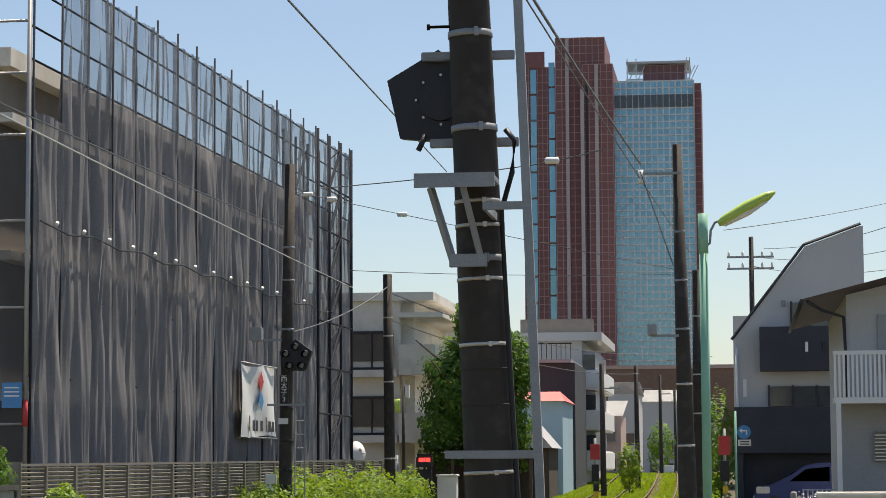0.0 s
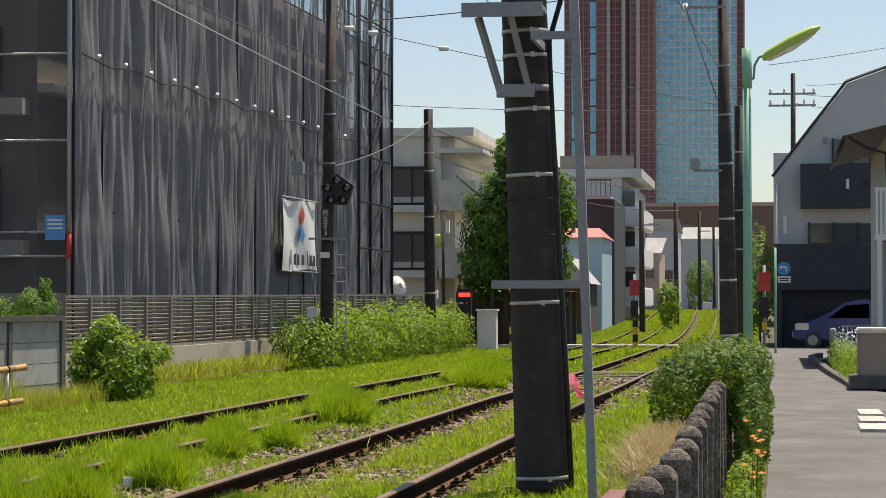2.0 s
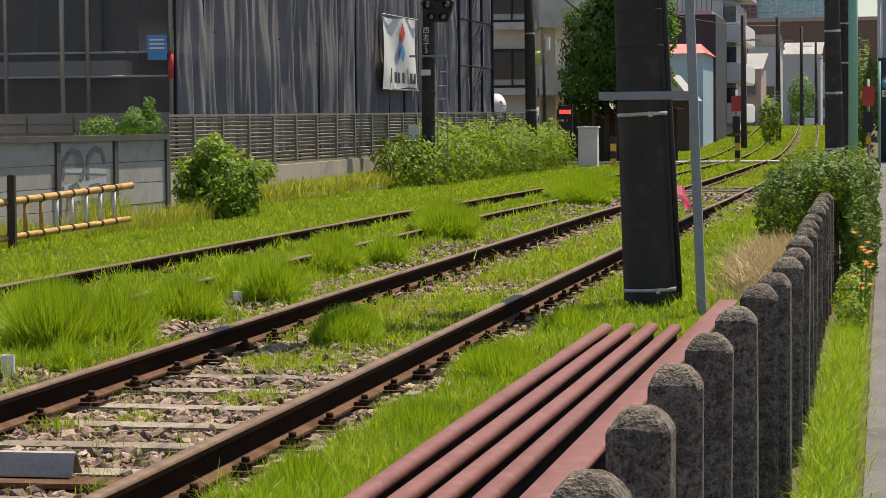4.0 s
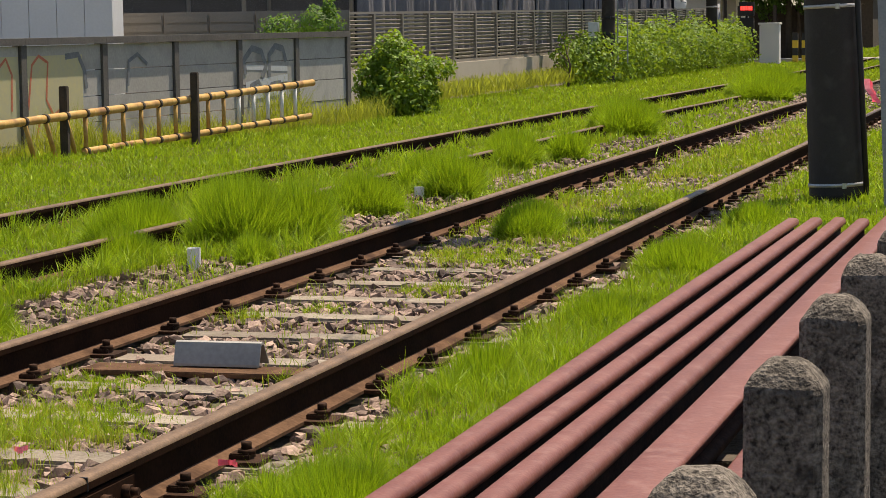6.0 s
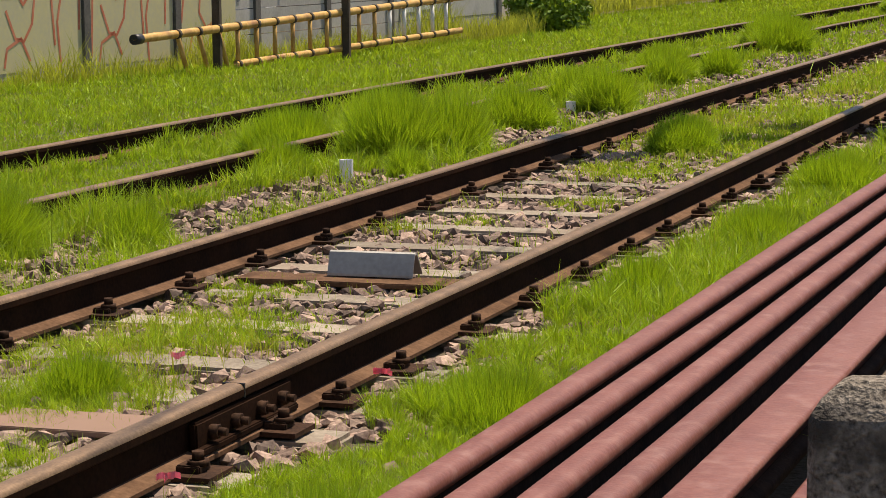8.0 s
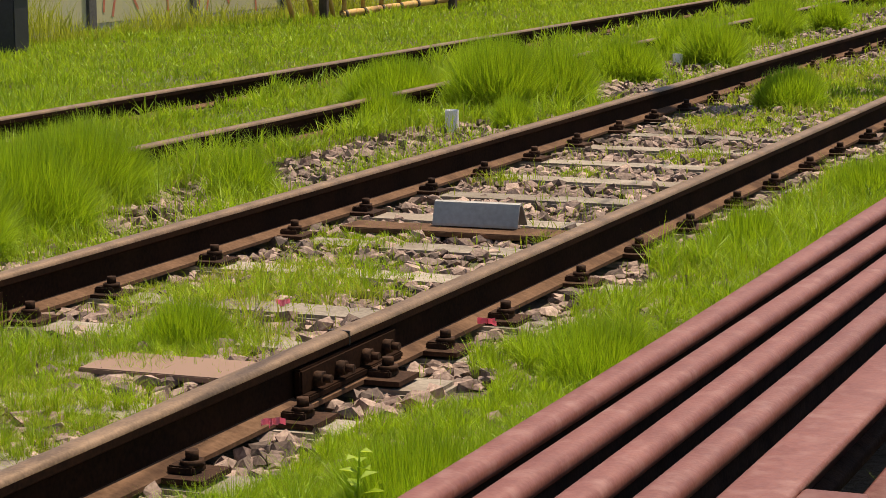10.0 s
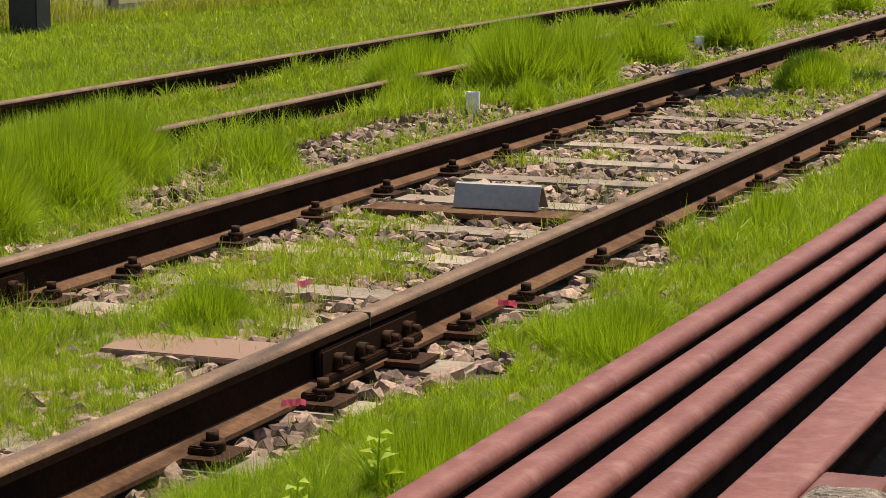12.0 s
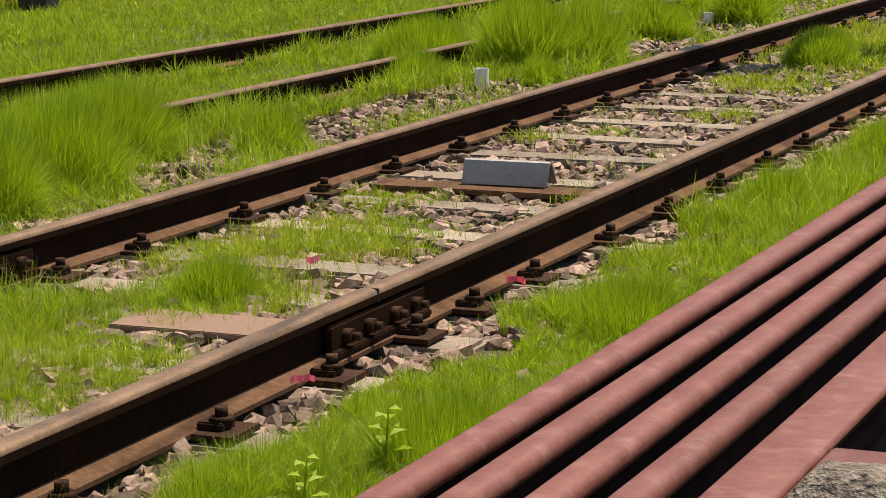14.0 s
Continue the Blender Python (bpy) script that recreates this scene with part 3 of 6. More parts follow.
    single("pipe_stub", bm, M["white"], "short dirty white pipe stub standing in ballast", "pipe", "white pipe stubs")


def ribbon(x, y, z, n, s, upright=False):
    bm = bmesh.new()
    for k in range(n):
        a = random.uniform(0, 6.3)
        pts = []
        p = Vector((x, y, z))
        for i in range(6):
            pts.append(p.copy())
            p = p + Vector((math.cos(a) * s * 0.3, math.sin(a) * s * 0.3, random.uniform(-0.3, 0.3) * s * (0.3 if not upright else 0) - (s * 0.33 if upright else 0)))
            a += random.uniform(-0.9, 0.9)
        vs = [(bm.verts.new(q + Vector((0, 0, 0.012 * (1 if not upright else 0))) + (Vector((0.02, 0, 0)) if upright else Vector((0, 0, 0)))), bm.verts.new(q - (Vector((0.02, 0, 0)) if upright else Vector((0, 0, 0.004))))) for q in pts]
        for (a0, b0), (a1, b1) in zip(vs, vs[1:]):
            bm.faces.new((a0, b0, b1, a1))
    bmesh.ops.solidify(bm, geom=bm.faces[:], thickness=0.002)
    return bm


def marker_tape(x, y, z, n, size, hanging, label):
    tape = thing("marker_tape", (x, y, z), label, "tape", "pink tapes")
    for _ in range(n):
        part("ribbon", ribbon(x, y, z, 1, size, hanging), M["pink"], tape)


for x, y, z in ((-2.44, 6.62, 0.05), (-2.47, 5.14, 0.05), (-3.17, 6.70, 0.05)):
    marker_tape(x, y, z, 4, 0.024, False, "crumpled bright pink marking tape tied near rail")
marker_tape(-1.40, 17.6, 0.93, 2, 0.11, True, "bright pink tape hanging from the pole stay")

# ---------- ballast ----------
def wav(x, y, s, seed):
    r = np.random.default_rng(seed)
    v = 0
    for _ in range(6):
        a, p = r.uniform(0, 6.283), r.uniform(0, 6.283)
        k = s * r.uniform(0.5, 1.6)
        v = v + np.sin(k * (np.cos(a) * x + np.sin(a) * y) + p)
    return v / 6 * 1.6


def spread_y(n, y0, y1, p):
    u = rng.random(n)
    return (y0 ** (1 - p) + u * (y1 ** (1 - p) - y0 ** (1 - p))) ** (1 / (1 - p))


ICO = []
g_ = (1 + 5 ** 0.5) / 2
for a in (-1, 1):
    for b in (-g_, g_):
        ICO += [(0, a, b), (a, b, 0), (b, 0, a)]
ICO = np.array(ICO) / np.hypot(1, g_)
bm = bmesh.new()
for v in ICO:
    bm.verts.new(v)
hull = bmesh.ops.convex_hull(bm, input=bm.verts[:])
bm.verts.index_update()
ICOF = np.array([[v.index for v in f.verts] for f in bm.faces])
bm.free()


def stones(n, x, y, size):
    sc = size[:, None, None] * rng.uniform(0.6, 1.25, (n, 1, 3)) * np.array([1.15, 1.15, 0.8])
    v = ICO[None] * rng.uniform(0.45, 1.35, (n, 12, 1)) * sc
    a = rng.uniform(0, 6.283, n)
    ca, sa = np.cos(a)[:, None], np.sin(a)[:, None]
    vx = v[..., 0] * ca - v[..., 1] * sa
    vy = v[..., 0] * sa + v[..., 1] * ca
    z = (-0.038 + size * rng.uniform(-0.15, 0.75, n))[:, None] + v[..., 2]
    V = np.stack([vx + x[:, None], vy + y[:, None], z], -1).reshape(-1, 3)
    F = (ICOF[None] + 12 * np.arange(n)[:, None, None]).reshape(-1)
    return V, F


n = 56000
sy = spread_y(n, 3.0, 45, 1.35)
sx = rng.uniform(-5.55, -1.75, n)
keep = (sx > -0.7 * sy - 0.4) & ((np.abs(sx - XA - track_x(sy)) > 0.07) & (np.abs(sx - XB - track_x(sy)) > 0.07)) & ((sx < -1.95) | (rng.random(n) < 0.2))
ds = np.min(np.abs(sy[:, None] - np.array(sleeper_ys)[None]), 1)
keep &= (ds > 0.085) | (rng.random(n) < 0.10) | (sx < XB - 0.3)
sx, sy = sx[keep], sy[keep]
V, F = stones(len(sx), sx, sy, rng.uniform(0.010, 0.036, len(sx)) * (1 + 0.012 * sy))
tagged(new("ballast", raw_mesh("ballast", V, F, [3] * (len(F) // 3), M["stone"])), "loose brown-grey crushed stone ballast between the sleepers", "gravel", kind="stuff")

# ---------- grass ----------
BARE = [(-5.15, 12.2, .35), (-4.55, 11.7, .4), (-5.0, 9.2, .35), (-4.6, 14.9, .3), (-4.5, 17.0, .35), (-4.6, 20.0, .4), (-5.07, 9.9, .45), (-4.87, 10.99, .42), (-4.65, 8.42, .3), (-4.85, 17.62, .5), (-4.74, 15.51, .4), (-4.64, 22.06, .7), (-4.89, 25.71, .8), (-4.87, 39.32, 1.6), (-5.03, 11.48, .35), (-4.92, 10.02, .4), (-4.67, 15.04, .4), (-5.05, 18.3, .5), (-4.6, 12.6, .3)]
PATCH = [(-3.43, 7.43, .38), (-3.69, 8.44, .25), (-3.32, 6.25, .3), (-3.48, 5.67, .32), (-3.15, 5.1, .3), (-3.6, 15.39, .6), (-3.31, 13.45, .4), (-3.18, 11.61, .18), (-3.35, 8.9, .08), (-2.9, 8.65, .1), (-2.4, 7.34, .2), (-3.77, 10.38, .12), (-3.6, 16.3, .5), (-3.37, 13.66, .4), (-3.5, 7.5, .3), (-3.48, 10.74, .1), (-3.6, 17.5, .5), (-3.7, 7.0, .25), (-3.85, 4.6, .4)]
TUFT = [(-5.0, 13.75, .30, .40), (-4.70, 14.1, .24, .36), (-5.35, 14.6, .36, .34), (-5.75, 13.9, .35, .27), (-5.04, 16.6, .34, .25), (-4.75, 18.15, .28, .31), (-5.1, 18.6, .3, .28), (-5.04, 21.4, .2, .25), (-4.88, 23.2, .24, .25), (-5.3, 22.4, .35, .28), (-5.1, 27.7, .36, .35), (-5.4, 29.1, .5, .36), (-4.95, 39.8, .5, .3), (-5.3, 43, .9, .4), (-5.1, 8.2, .35, .33), (-5.0, 7.5, .3, .33), (-5.35, 9.1, .35, .3), (-4.75, 9.6, .16, .2), (-3.32, 6.3, .16, .13), (-3.36, 14.75, .24, .21), (-3.5, 15.6, .2, .16), (-2.02, 12.75, .28, .18), (-1.95, 15.4, .2, .18), (-2.12, 8.6, .16, .17), (-2.0, 10.4, .2, .15), (-1.98, 6.3, .2, .14), (-1.95, 4.8, .22, .14), (-4.62, 12.95, .14, .17), (-5.35, 12.7, .22, .2)]


def blades(x, y, h, w, lean, ang, z0):
    """Thin folded blades: root, a widest pair at mid height, and a tip that bends over."""
    n = len(x)
    side = rng.uniform(0, 6.283, n)
    sx_, sy_ = np.cos(side) * w / 2, np.sin(side) * w / 2
    lx, ly = np.cos(ang) * lean, np.sin(ang) * lean
    V = np.empty((n, 4, 3), np.float32)
    for i, (s, f, hh) in enumerate(((0, 0, 0), (1, 0.22, 0.48), (0, 1.0, 1.0), (-1, 0.22, 0.48))):
        V[:, i, 0] = x + s * sx_ + lx * f
        V[:, i, 1] = y + s * sy_ + ly * f
        V[:, i, 2] = z0 + h * hh - (0.3 * lean * lean / np.maximum(h, 0.02) if i == 2 else 0)
    F = (4 * np.arange(n)[:, None] + np.array([[0, 1, 2, 3]])).ravel()
    return V.reshape(-1, 3), F, np.full(n, 4)


def clumped(x, y, cell, pull):
    """Gathers blades into small clumps: new places, outward angle, nearness to the clump's heart."""
    c = cell
    i, j = np.floor(x / c), np.floor(y / (1.3 * c))
    f1 = np.sin(i * 127.1 + j * 311.7) * 43758.5453
    f2 = np.sin(i * 269.5 + j * 183.3) * 24634.6345
    f1, f2 = f1 - np.floor(f1), f2 - np.floor(f2)
    dx, dy = x - (i + 0.15 + 0.7 * f1) * c, y - (j + 0.15 + 0.7 * f2) * 1.3 * c
    q = np.clip(np.hypot(dx, dy) / c, 0, 1)
    k = pull * (0.6 + 0.4 * np.sin(9 * f1))
    return x - k * dx, y - k * dy, np.arctan2(dy, dx), q, f2


n = 1600000
gy_ = spread_y(n, 3.1, 190, 1.55)
gx_ = rng.uniform(0, 1, n) * np.minimum(11.3, 0.69 * gy_ + 0.5) * -1 - 0.2
tx = track_x(gy_)
rx_ = gx_ - tx
D = np.zeros(n)
Hh = np.full(n, 0.11)
nz1, nz2 = wav(gx_, gy_, 2.2, 3), wav(gx_, gy_, 7.0, 5)
a = rx_ > XA
D = np.where(a, np.where(gy_ < 15, np.where(gx_ < -1.72, 1.0, 0.0), np.where(gx_ < -0.7, 1.0, 0)), D)
edge_ = a & (rx_ < XA + 0.33 + 0.12 * nz2) & (gy_ < 34)
D = np.where(edge_, np.where(gy_ < 9, 0.012, np.where(gy_ < 18, 0.05, 0.45)), D)
D = np.where(a & (gx_ > -0.86) & (gx_ < -0.45) & (gy_ < 28), 0.2, D)
D = np.where(gx_ > -0.58, 0.0, D)
Hh = np.where(a, np.where(edge_, 0.07, 0.125 + 0.04 * nz1), Hh)
b = (rx_ < XA) & (rx_ > XB)
across = (rx_ - XB) / (XA - XB)
base = 0.03 + np.clip((gy_ - 12.5) / 3, 0, 1) * np.clip(0.8 + 0.8 * nz1 + np.clip((gy_ - 18) / 10, 0, 1), 0.1, 1) * np.clip((across - 0.22) / 0.12, 0.04, 1) * np.clip((0.93 - across) / 0.1, 0.04, 1)
for px_, py_, r_ in PATCH:
    base = np.maximum(base, 0.85 * np.exp(-(((gx_ - px_) ** 2 + ((gy_ - py_) * 0.8) ** 2) / (r_ * r_)) ** 2))
D = np.where(b, base, D)
Hh = np.where(b, 0.085 + 0.03 * nz1 + 0.05 * np.clip((gy_ - 12) / 10, 0, 1), Hh)
c_ = (rx_ < XB) & (rx_ > XC)
dd = np.clip(0.6 + 0.8 * nz2, 0.05, 1)
for px_, py_, r_ in BARE:
    dd = dd * (1 - 0.97 * np.exp(-(((gx_ - px_) ** 2 + ((gy_ - py_) * 0.6) ** 2) / (r_ * r_)) ** 2))
dd = np.where(rx_ > XB - 0.22, dd * 0.35, dd)
D = np.where(c_, dd, D)
Hh = np.where(c_, 0.15 + 0.05 * nz1, Hh)
e_ = rx_ < XC
D = np.where(e_, np.clip(0.95 + 0.3 * nz2, 0.55, 1), D)
Hh = np.where(e_, 0.10 + 0.035 * nz1, Hh)
for r_ in (XA, XB):
    D = np.where(np.abs(rx_ - r_) < 0.10, np.where(gy_ < 60, 0.0, 0.2), D)
for r_ in (XC, XD):
    D = np.where(np.abs(rx_ - r_) < 0.09, np.where(gy_ < (22 if r_ == XC else 46), 0.03, 0.75), D)
D = np.where((np.abs(gy_ - 89.2) < 0.9), 0, D)
for r_ in (XC, XD):
    Hh = np.where((rx_ - r_ > 0.08) & (rx_ - r_ < 0.34) & (gy_ > 6), np.maximum(Hh, 0.155 + 0.05 * nz2), Hh)
    D = np.where((rx_ - r_ > 0.08) & (rx_ - r_ < 0.34) & (gy_ > 9), np.maximum(D, np.clip(0.8 + 0.7 * nz2, 0.15, 1)), D)
keep = (rng.random(n) < D) & (gx_ < -0.25)
keep &= gx_ > np.where(gy_ < 33.2, -11.36 + 0.0982 * (gy_ - 21.8) + 0.1, -11.6)
gx_, gy_, Hh = gx_[keep], gy_[keep], Hh[keep]
mound = np.clip(0.5 + 0.5 * wav(gx_, gy_, 4.5, 31), 0, 1)
h_ = Hh * (0.62 + 0.75 * mound ** 1.6) * np.clip(1 + 0.3 * wav(gx_, gy_, 11.0, 8), 0.4, 1.6) * rng.uniform(0.55, 1.1, len(gx_))
inner = (gx_ - track_x(gy_) < XA) & (gx_ - track_x(gy_) > XB)
cx_, cy_, out_, q_c, f_c = clumped(gx_, gy_, 0.085, 0.42)
h_ = h_ * (1.2 - 0.5 * q_c) * (0.72 + 0.55 * f_c)
dry = rng.random(len(gx_)) < np.where(inner, 0.36, 0.07) * np.clip(1 + wav(gx_, gy_, 3.0, 21), 0.1, 2)
wide = 0.0020 * (gy_ / 5) ** 1.08 * rng.uniform(0.7, 1.3, len(gx_))
lean = h_ * rng.uniform(0.05, 0.95, len(gx_)) ** 1.3
turn = out_ + rng.normal(0, 1.1, len(gx_))
on_rail = (np.abs(cx_ - track_x(cy_) - XA) < 0.085) | (np.abs(cx_ - track_x(cy_) - XB) < 0.085)
gx_, gy_ = np.where(on_rail, gx_, cx_), np.where(on_rail, gy_, cy_)
root = ground_z(gy_) - 0.03
V, F, S = blades(gx_[dry], gy_[dry], h_[dry] * 0.9, wide[dry], lean[dry] * 1.2, turn[dry], root[dry])
tagged(new("dry_blades", raw_mesh("dry_blades", V, F, S, M["yellowweed"])), "yellowing dry blades scattered through the grass", "grass", kind="stuff")
ok = ~dry
parts_ = [blades(gx_[ok], gy_[ok], h_[ok], wide[ok], lean[ok], turn[ok], root[ok])]
for x, y, r_, hh in TUFT:
    m_ = int(min(15000, 9500 * (r_ / 0.3) ** 2 * (12 / max(y, 7)) ** 0.6))
    a_, q_ = rng.uniform(0, 6.283, m_), np.sqrt(rng.random(m_))
    bulge = 1 + 0.18 * np.sin(3 * a_ + x * 7) + 0.1 * np.sin(5 * a_ + y)
    bx, by = x + 0.82 * r_ * bulge * q_ * np.cos(a_), y + 1.15 * r_ * bulge * q_ * np.sin(a_)
    h2 = 1.32 * hh * np.sqrt(np.clip(1.04 - q_ ** 2, 0.04, 1)) * rng.uniform(0.5, 1.1, m_)
    parts_.append(blades(bx, by, h2, 0.0020 * (y / 5) ** 0.9 * rng.uniform(0.7, 1.3, m_), (0.1 + 0.6 * q_ * rng.uniform(0.1, 1.1, m_)) * hh * rng.uniform(0.4, 1.2, m_), a_ + rng.normal(0, 0.9, m_), np.full(m_, -0.03)))
V = np.concatenate([p_[0] for p_ in parts_])
off, F, S = 0, [], []
for v_, f_, s_ in parts_:
    F.append(f_ + off)
    S.append(s_)
    off += len(v_)
tagged(new("grass", raw_mesh("grass", V, np.concatenate(F), np.concatenate(S), M["grass"])), "bright green backlit grass growing over the tracks", "grass", kind="stuff")

# the same grass behind the viewpoint
m_ = 60000
by = rng.uniform(-12, 3.1, m_)
bx = np.where(rng.random(m_) < 0.3, rng.uniform(-2.3, -1.78, m_), rng.uniform(-11, -4.3, m_))
h2 = rng.uniform(0.05, 0.2, m_)
V, F, S = blades(bx, by, h2, np.full(m_, 0.006), h2 * rng.uniform(0.1, 0.8, m_), rng.uniform(0, 6.283, m_), np.full(m_, -0.03))
tagged(new("grass", raw_mesh("grass", V, F, S, M["grass"])), "rough green grass continuing beside the tracks", "grass", kind="stuff")

# yellow weeds along the low wall
m_ = 5000
bx, by = rng.uniform(-11.75, -10.9, m_), rng.uniform(40, 56, m_)
h2 = rng.uniform(0.1, 0.42, m_)
V, F, S = blades(bx, by, h2, np.full(m_, 0.02), h2 * rng.uniform(0.1, 0.6, m_), rng.uniform(0, 6.283, m_), np.full(m_, -0.03))
tagged(new("tall_weeds", raw_mesh("tall_weeds", V, F, S, M["yellowweed"])), "tall yellow-green weeds along the low wall", "weeds", kind="stuff")
m_ = 9000
by = rng.uniform(16.5, 33, m_)
bx = -11.2 + 0.0975 * (by - 21.8) + rng.uniform(0, 0.7, m_) ** 1.5
h2 = rng.uniform(0.1, 0.5, m_) * np.clip(0.8 + 0.6 * wav(bx, by, 3.0, 44), 0.25, 1.6)
V, F, S = blades(bx, by, h2, np.full(m_, 0.008), h2 * rng.uniform(0.1, 0.6, m_), rng.uniform(0, 6.283, m_), np.full(m_, -0.03))
tagged(new("wall_weeds", raw_mesh("wall_weeds", V, F, S, M["yellowweed"])), "thin tall weeds at the foot of the panel wall", "weeds", kind="stuff")

# dry straw beside the posts
m_ = 5000
bx, by = rng.normal(-0.86, 0.15, m_), rng.normal(21.2, 1.7, m_)
h2 = rng.uniform(0.08, 0.42, m_)
V, F, S = blades(bx, by, h2, np.full(m_, 0.011), h2 * rng.uniform(0.3, 1.4, m_), rng.uniform(0, 6.283, m_), np.full(m_, 0.0))
tagged(new("dry_grass", raw_mesh("dry_grass", V, F, S, M["drygrass"])), "dry straw-coloured grass heaped beside the fence posts", "dry grass", kind="stuff")


# ---------- shrubs and trees ----------
def leaf_cloud(cx, cy, cz, rx, ry, rz, n, size, shell=0.55, seed=1):
    """Leaves over a lumpy ellipsoid, denser towards its surface, as folded diamonds."""
    r = np.random.default_rng(seed)
    d = r.normal(size=(n, 3))
    d /= np.linalg.norm(d, axis=1)[:, None]
    lump = 1 + 0.16 * np.sin(5 * d[:, 0] + seed) * np.sin(4.3 * d[:, 1] + 2 * seed) + 0.12 * np.sin(9 * d[:, 2] + 7 * d[:, 0] + seed)
    rad = (shell + (1 - shell) * r.random(n) ** 0.6) * lump
    P = d * rad[:, None] * np.array([rx, ry, rz]) + np.array([cx, cy, cz])
    return P, d


def leaf_mesh(P, d, size, seed=1):
    r = np.random.default_rng(seed)
    n = len(P)
    nrm = d + r.normal(scale=0.6, size=(n, 3)) + np.array([0, 0, 0.35])
    nrm /= np.linalg.norm(nrm, axis=1)[:, None]
    u = np.cross(nrm, r.normal(size=(n, 3)))
    u /= np.linalg.norm(u, axis=1)[:, None]
    v = np.cross(nrm, u)
    s = size * r.uniform(0.6, 1.35, n)[:, None]
    V = np.stack([P - u * s * 0.5, P + v * s * 0.3 - nrm * s * 0.08, P + u * s * 0.55, P - v * s * 0.3 - nrm * s * 0.08], 1)
    return V.reshape(-1, 3), (4 * np.arange(n)[:, None] + np.arange(4)[None]).ravel(), [4] * n


def shrub(name, blobs, size, material, label, stems, seed, category="shrub"):
    t = thing(name, (blobs[0][0], blobs[0][1], 0), label, category)
    Ps, ds_ = [], []
    for k, (cx, cy, cz, rx, ry, rz, n) in enumerate(blobs):
        P, d = leaf_cloud(cx, cy, cz, rx, ry, rz, n, size, seed=seed + k)
        ok = P[:, 2] > np.where(P[:, 0] > -0.45, lane_z(P[:, 1]) + 0.03, 0.03)
        Ps.append(P[ok])
        ds_.append(d[ok])
    V, F, S = leaf_mesh(np.concatenate(Ps), np.concatenate(ds_), size, seed)
    part("foliage", raw_mesh("foliage", V, F, S, M[material]), None, t)
    for x, y, z, r_ in stems:
        bm = bmesh.new()
        tube(bm, [(x, y, -0.05), (x + random.uniform(-.1, .1), y + random.uniform(-.1, .1), z * 0.5), (x + random.uniform(-.2, .2), y, z)], [r_, r_ * 0.8, r_ * 0.4], 7)
        for k in range(4):
            a = random.uniform(0, 6.28)
            tube(bm, [(x, y, z * (0.35 + 0.13 * k)), (x + math.cos(a) * z * 0.3, y + math.sin(a) * z * 0.3, z * (0.6 + 0.13 * k))], [r_ * 0.5, r_ * 0.2], 5)
        part("stem", bm, M["bark"], t)
    return t


shrub("shrub", [(-9.95, 34.5, 0.25, 0.68, 0.7, 0.42, 2200), (-9.95, 34.6, 0.55, 0.62, 0.75, 0.55, 2900), (-10.0, 34.5, 1.0, 0.3, 0.4, 0.32, 600), (-9.4, 34.9, 0.72, 0.32, 0.4, 0.2, 350), (-10.3, 34.4, 0.55, 0.3, 0.4, 0.5, 600)], 0.085, "leaf", "round bright green broad-leaved shrub against the wall", [(-10.0, 34.6, 0.8, 0.03), (-9.85, 34.7, 0.6, 0.025)], 11)
hb = [(-10.9 - 0.006 * (y - 52), y, 0.55 + 0.1 * math.sin(y), 0.78, 1.5, 0.88 + 0.14 * math.sin(y * 0.9), 2500) for y in np.arange(54, 82, 2.2)]
shrub("hedge", hb, 0.11, "leaf", "long bright green hedge along the low wall", [(-10.9, 52, 1.0, 0.03), (-10.9, 60, 1.0, 0.03), (-11, 70, 1.0, 0.03)], 23, "hedge")
hb = [(-0.58, 26.6, 0.60, 0.55, 2.3, 0.46, 6500), (-0.16, 25.8, 0.58, 0.27, 2.4, 0.50, 5200), (-0.86, 25.0, 0.56, 0.34, 1.2, 0.42, 2600), (-0.10, 24.4, 0.16, 0.19, 1.1, 0.52, 2600), (-0.12, 26.6, 0.1, 0.22, 1.6, 0.5, 2600), (-0.55, 29.6, 0.62, 0.55, 1.9, 0.46, 2600), (-0.35, 24.2, 0.85, 0.3, 0.9, 0.22, 1300)]
shrub("hedge", [(*b_[:6], int(b_[6] * 1.5)) for b_ in hb], 0.052, "creeper", "dense green creeper hedge swallowing the fence end", [(-0.6, 26.5, 0.8, 0.02), (-0.3, 27.5, 0.8, 0.02)], 41, "hedge")
bl = [(-0.14 + 0.04 * math.sin(3 * y), y, -0.36 + 0.15 * k_, 0.14, 0.5, 0.21 * k_, int(430 * k_)) for y, k_ in ((19.8, 0.8), (20.6, 1.2), (21.5, 1.3), (22.5, 0.9), (23.6, 1.1), (24.6, 1.5), (25.6, 1.9))]
shrub("roadside_weeds", bl, 0.05, "leaf", "low green weeds between the fence posts and lane", [], 57, "weeds")
fl = thing("poppies", (0.1, 20, -0.38), "orange poppies on thin stems among roadside weeds", "flowers")
for k in range(22):
    y = random.choice((random.uniform(19.5, 21), random.uniform(22, 26)))
    x, z = -0.05 + random.uniform(-0.1, 0.08), random.uniform(-0.05, 0.36)
    bm = bmesh.new()
    for j in range(4):
        a = j * 1.57 + random.uniform(-.2, .2)
        c0, c1 = Vector((x, y, z)), Vector((x + 0.03 * math.cos(a), y + 0.03 * math.sin(a), z + 0.016))
        s_ = Vector((-math.sin(a), math.cos(a), 0)) * 0.02
        bm.faces.new([bm.verts.new(p) for p in (c0, c1 + s_, c1 + Vector((0.008 * math.cos(a), 0.008 * math.sin(a), 0.006)), c1 - s_)])
    part("flower", bm, M["orange"], fl)
    bm = bmesh.new()
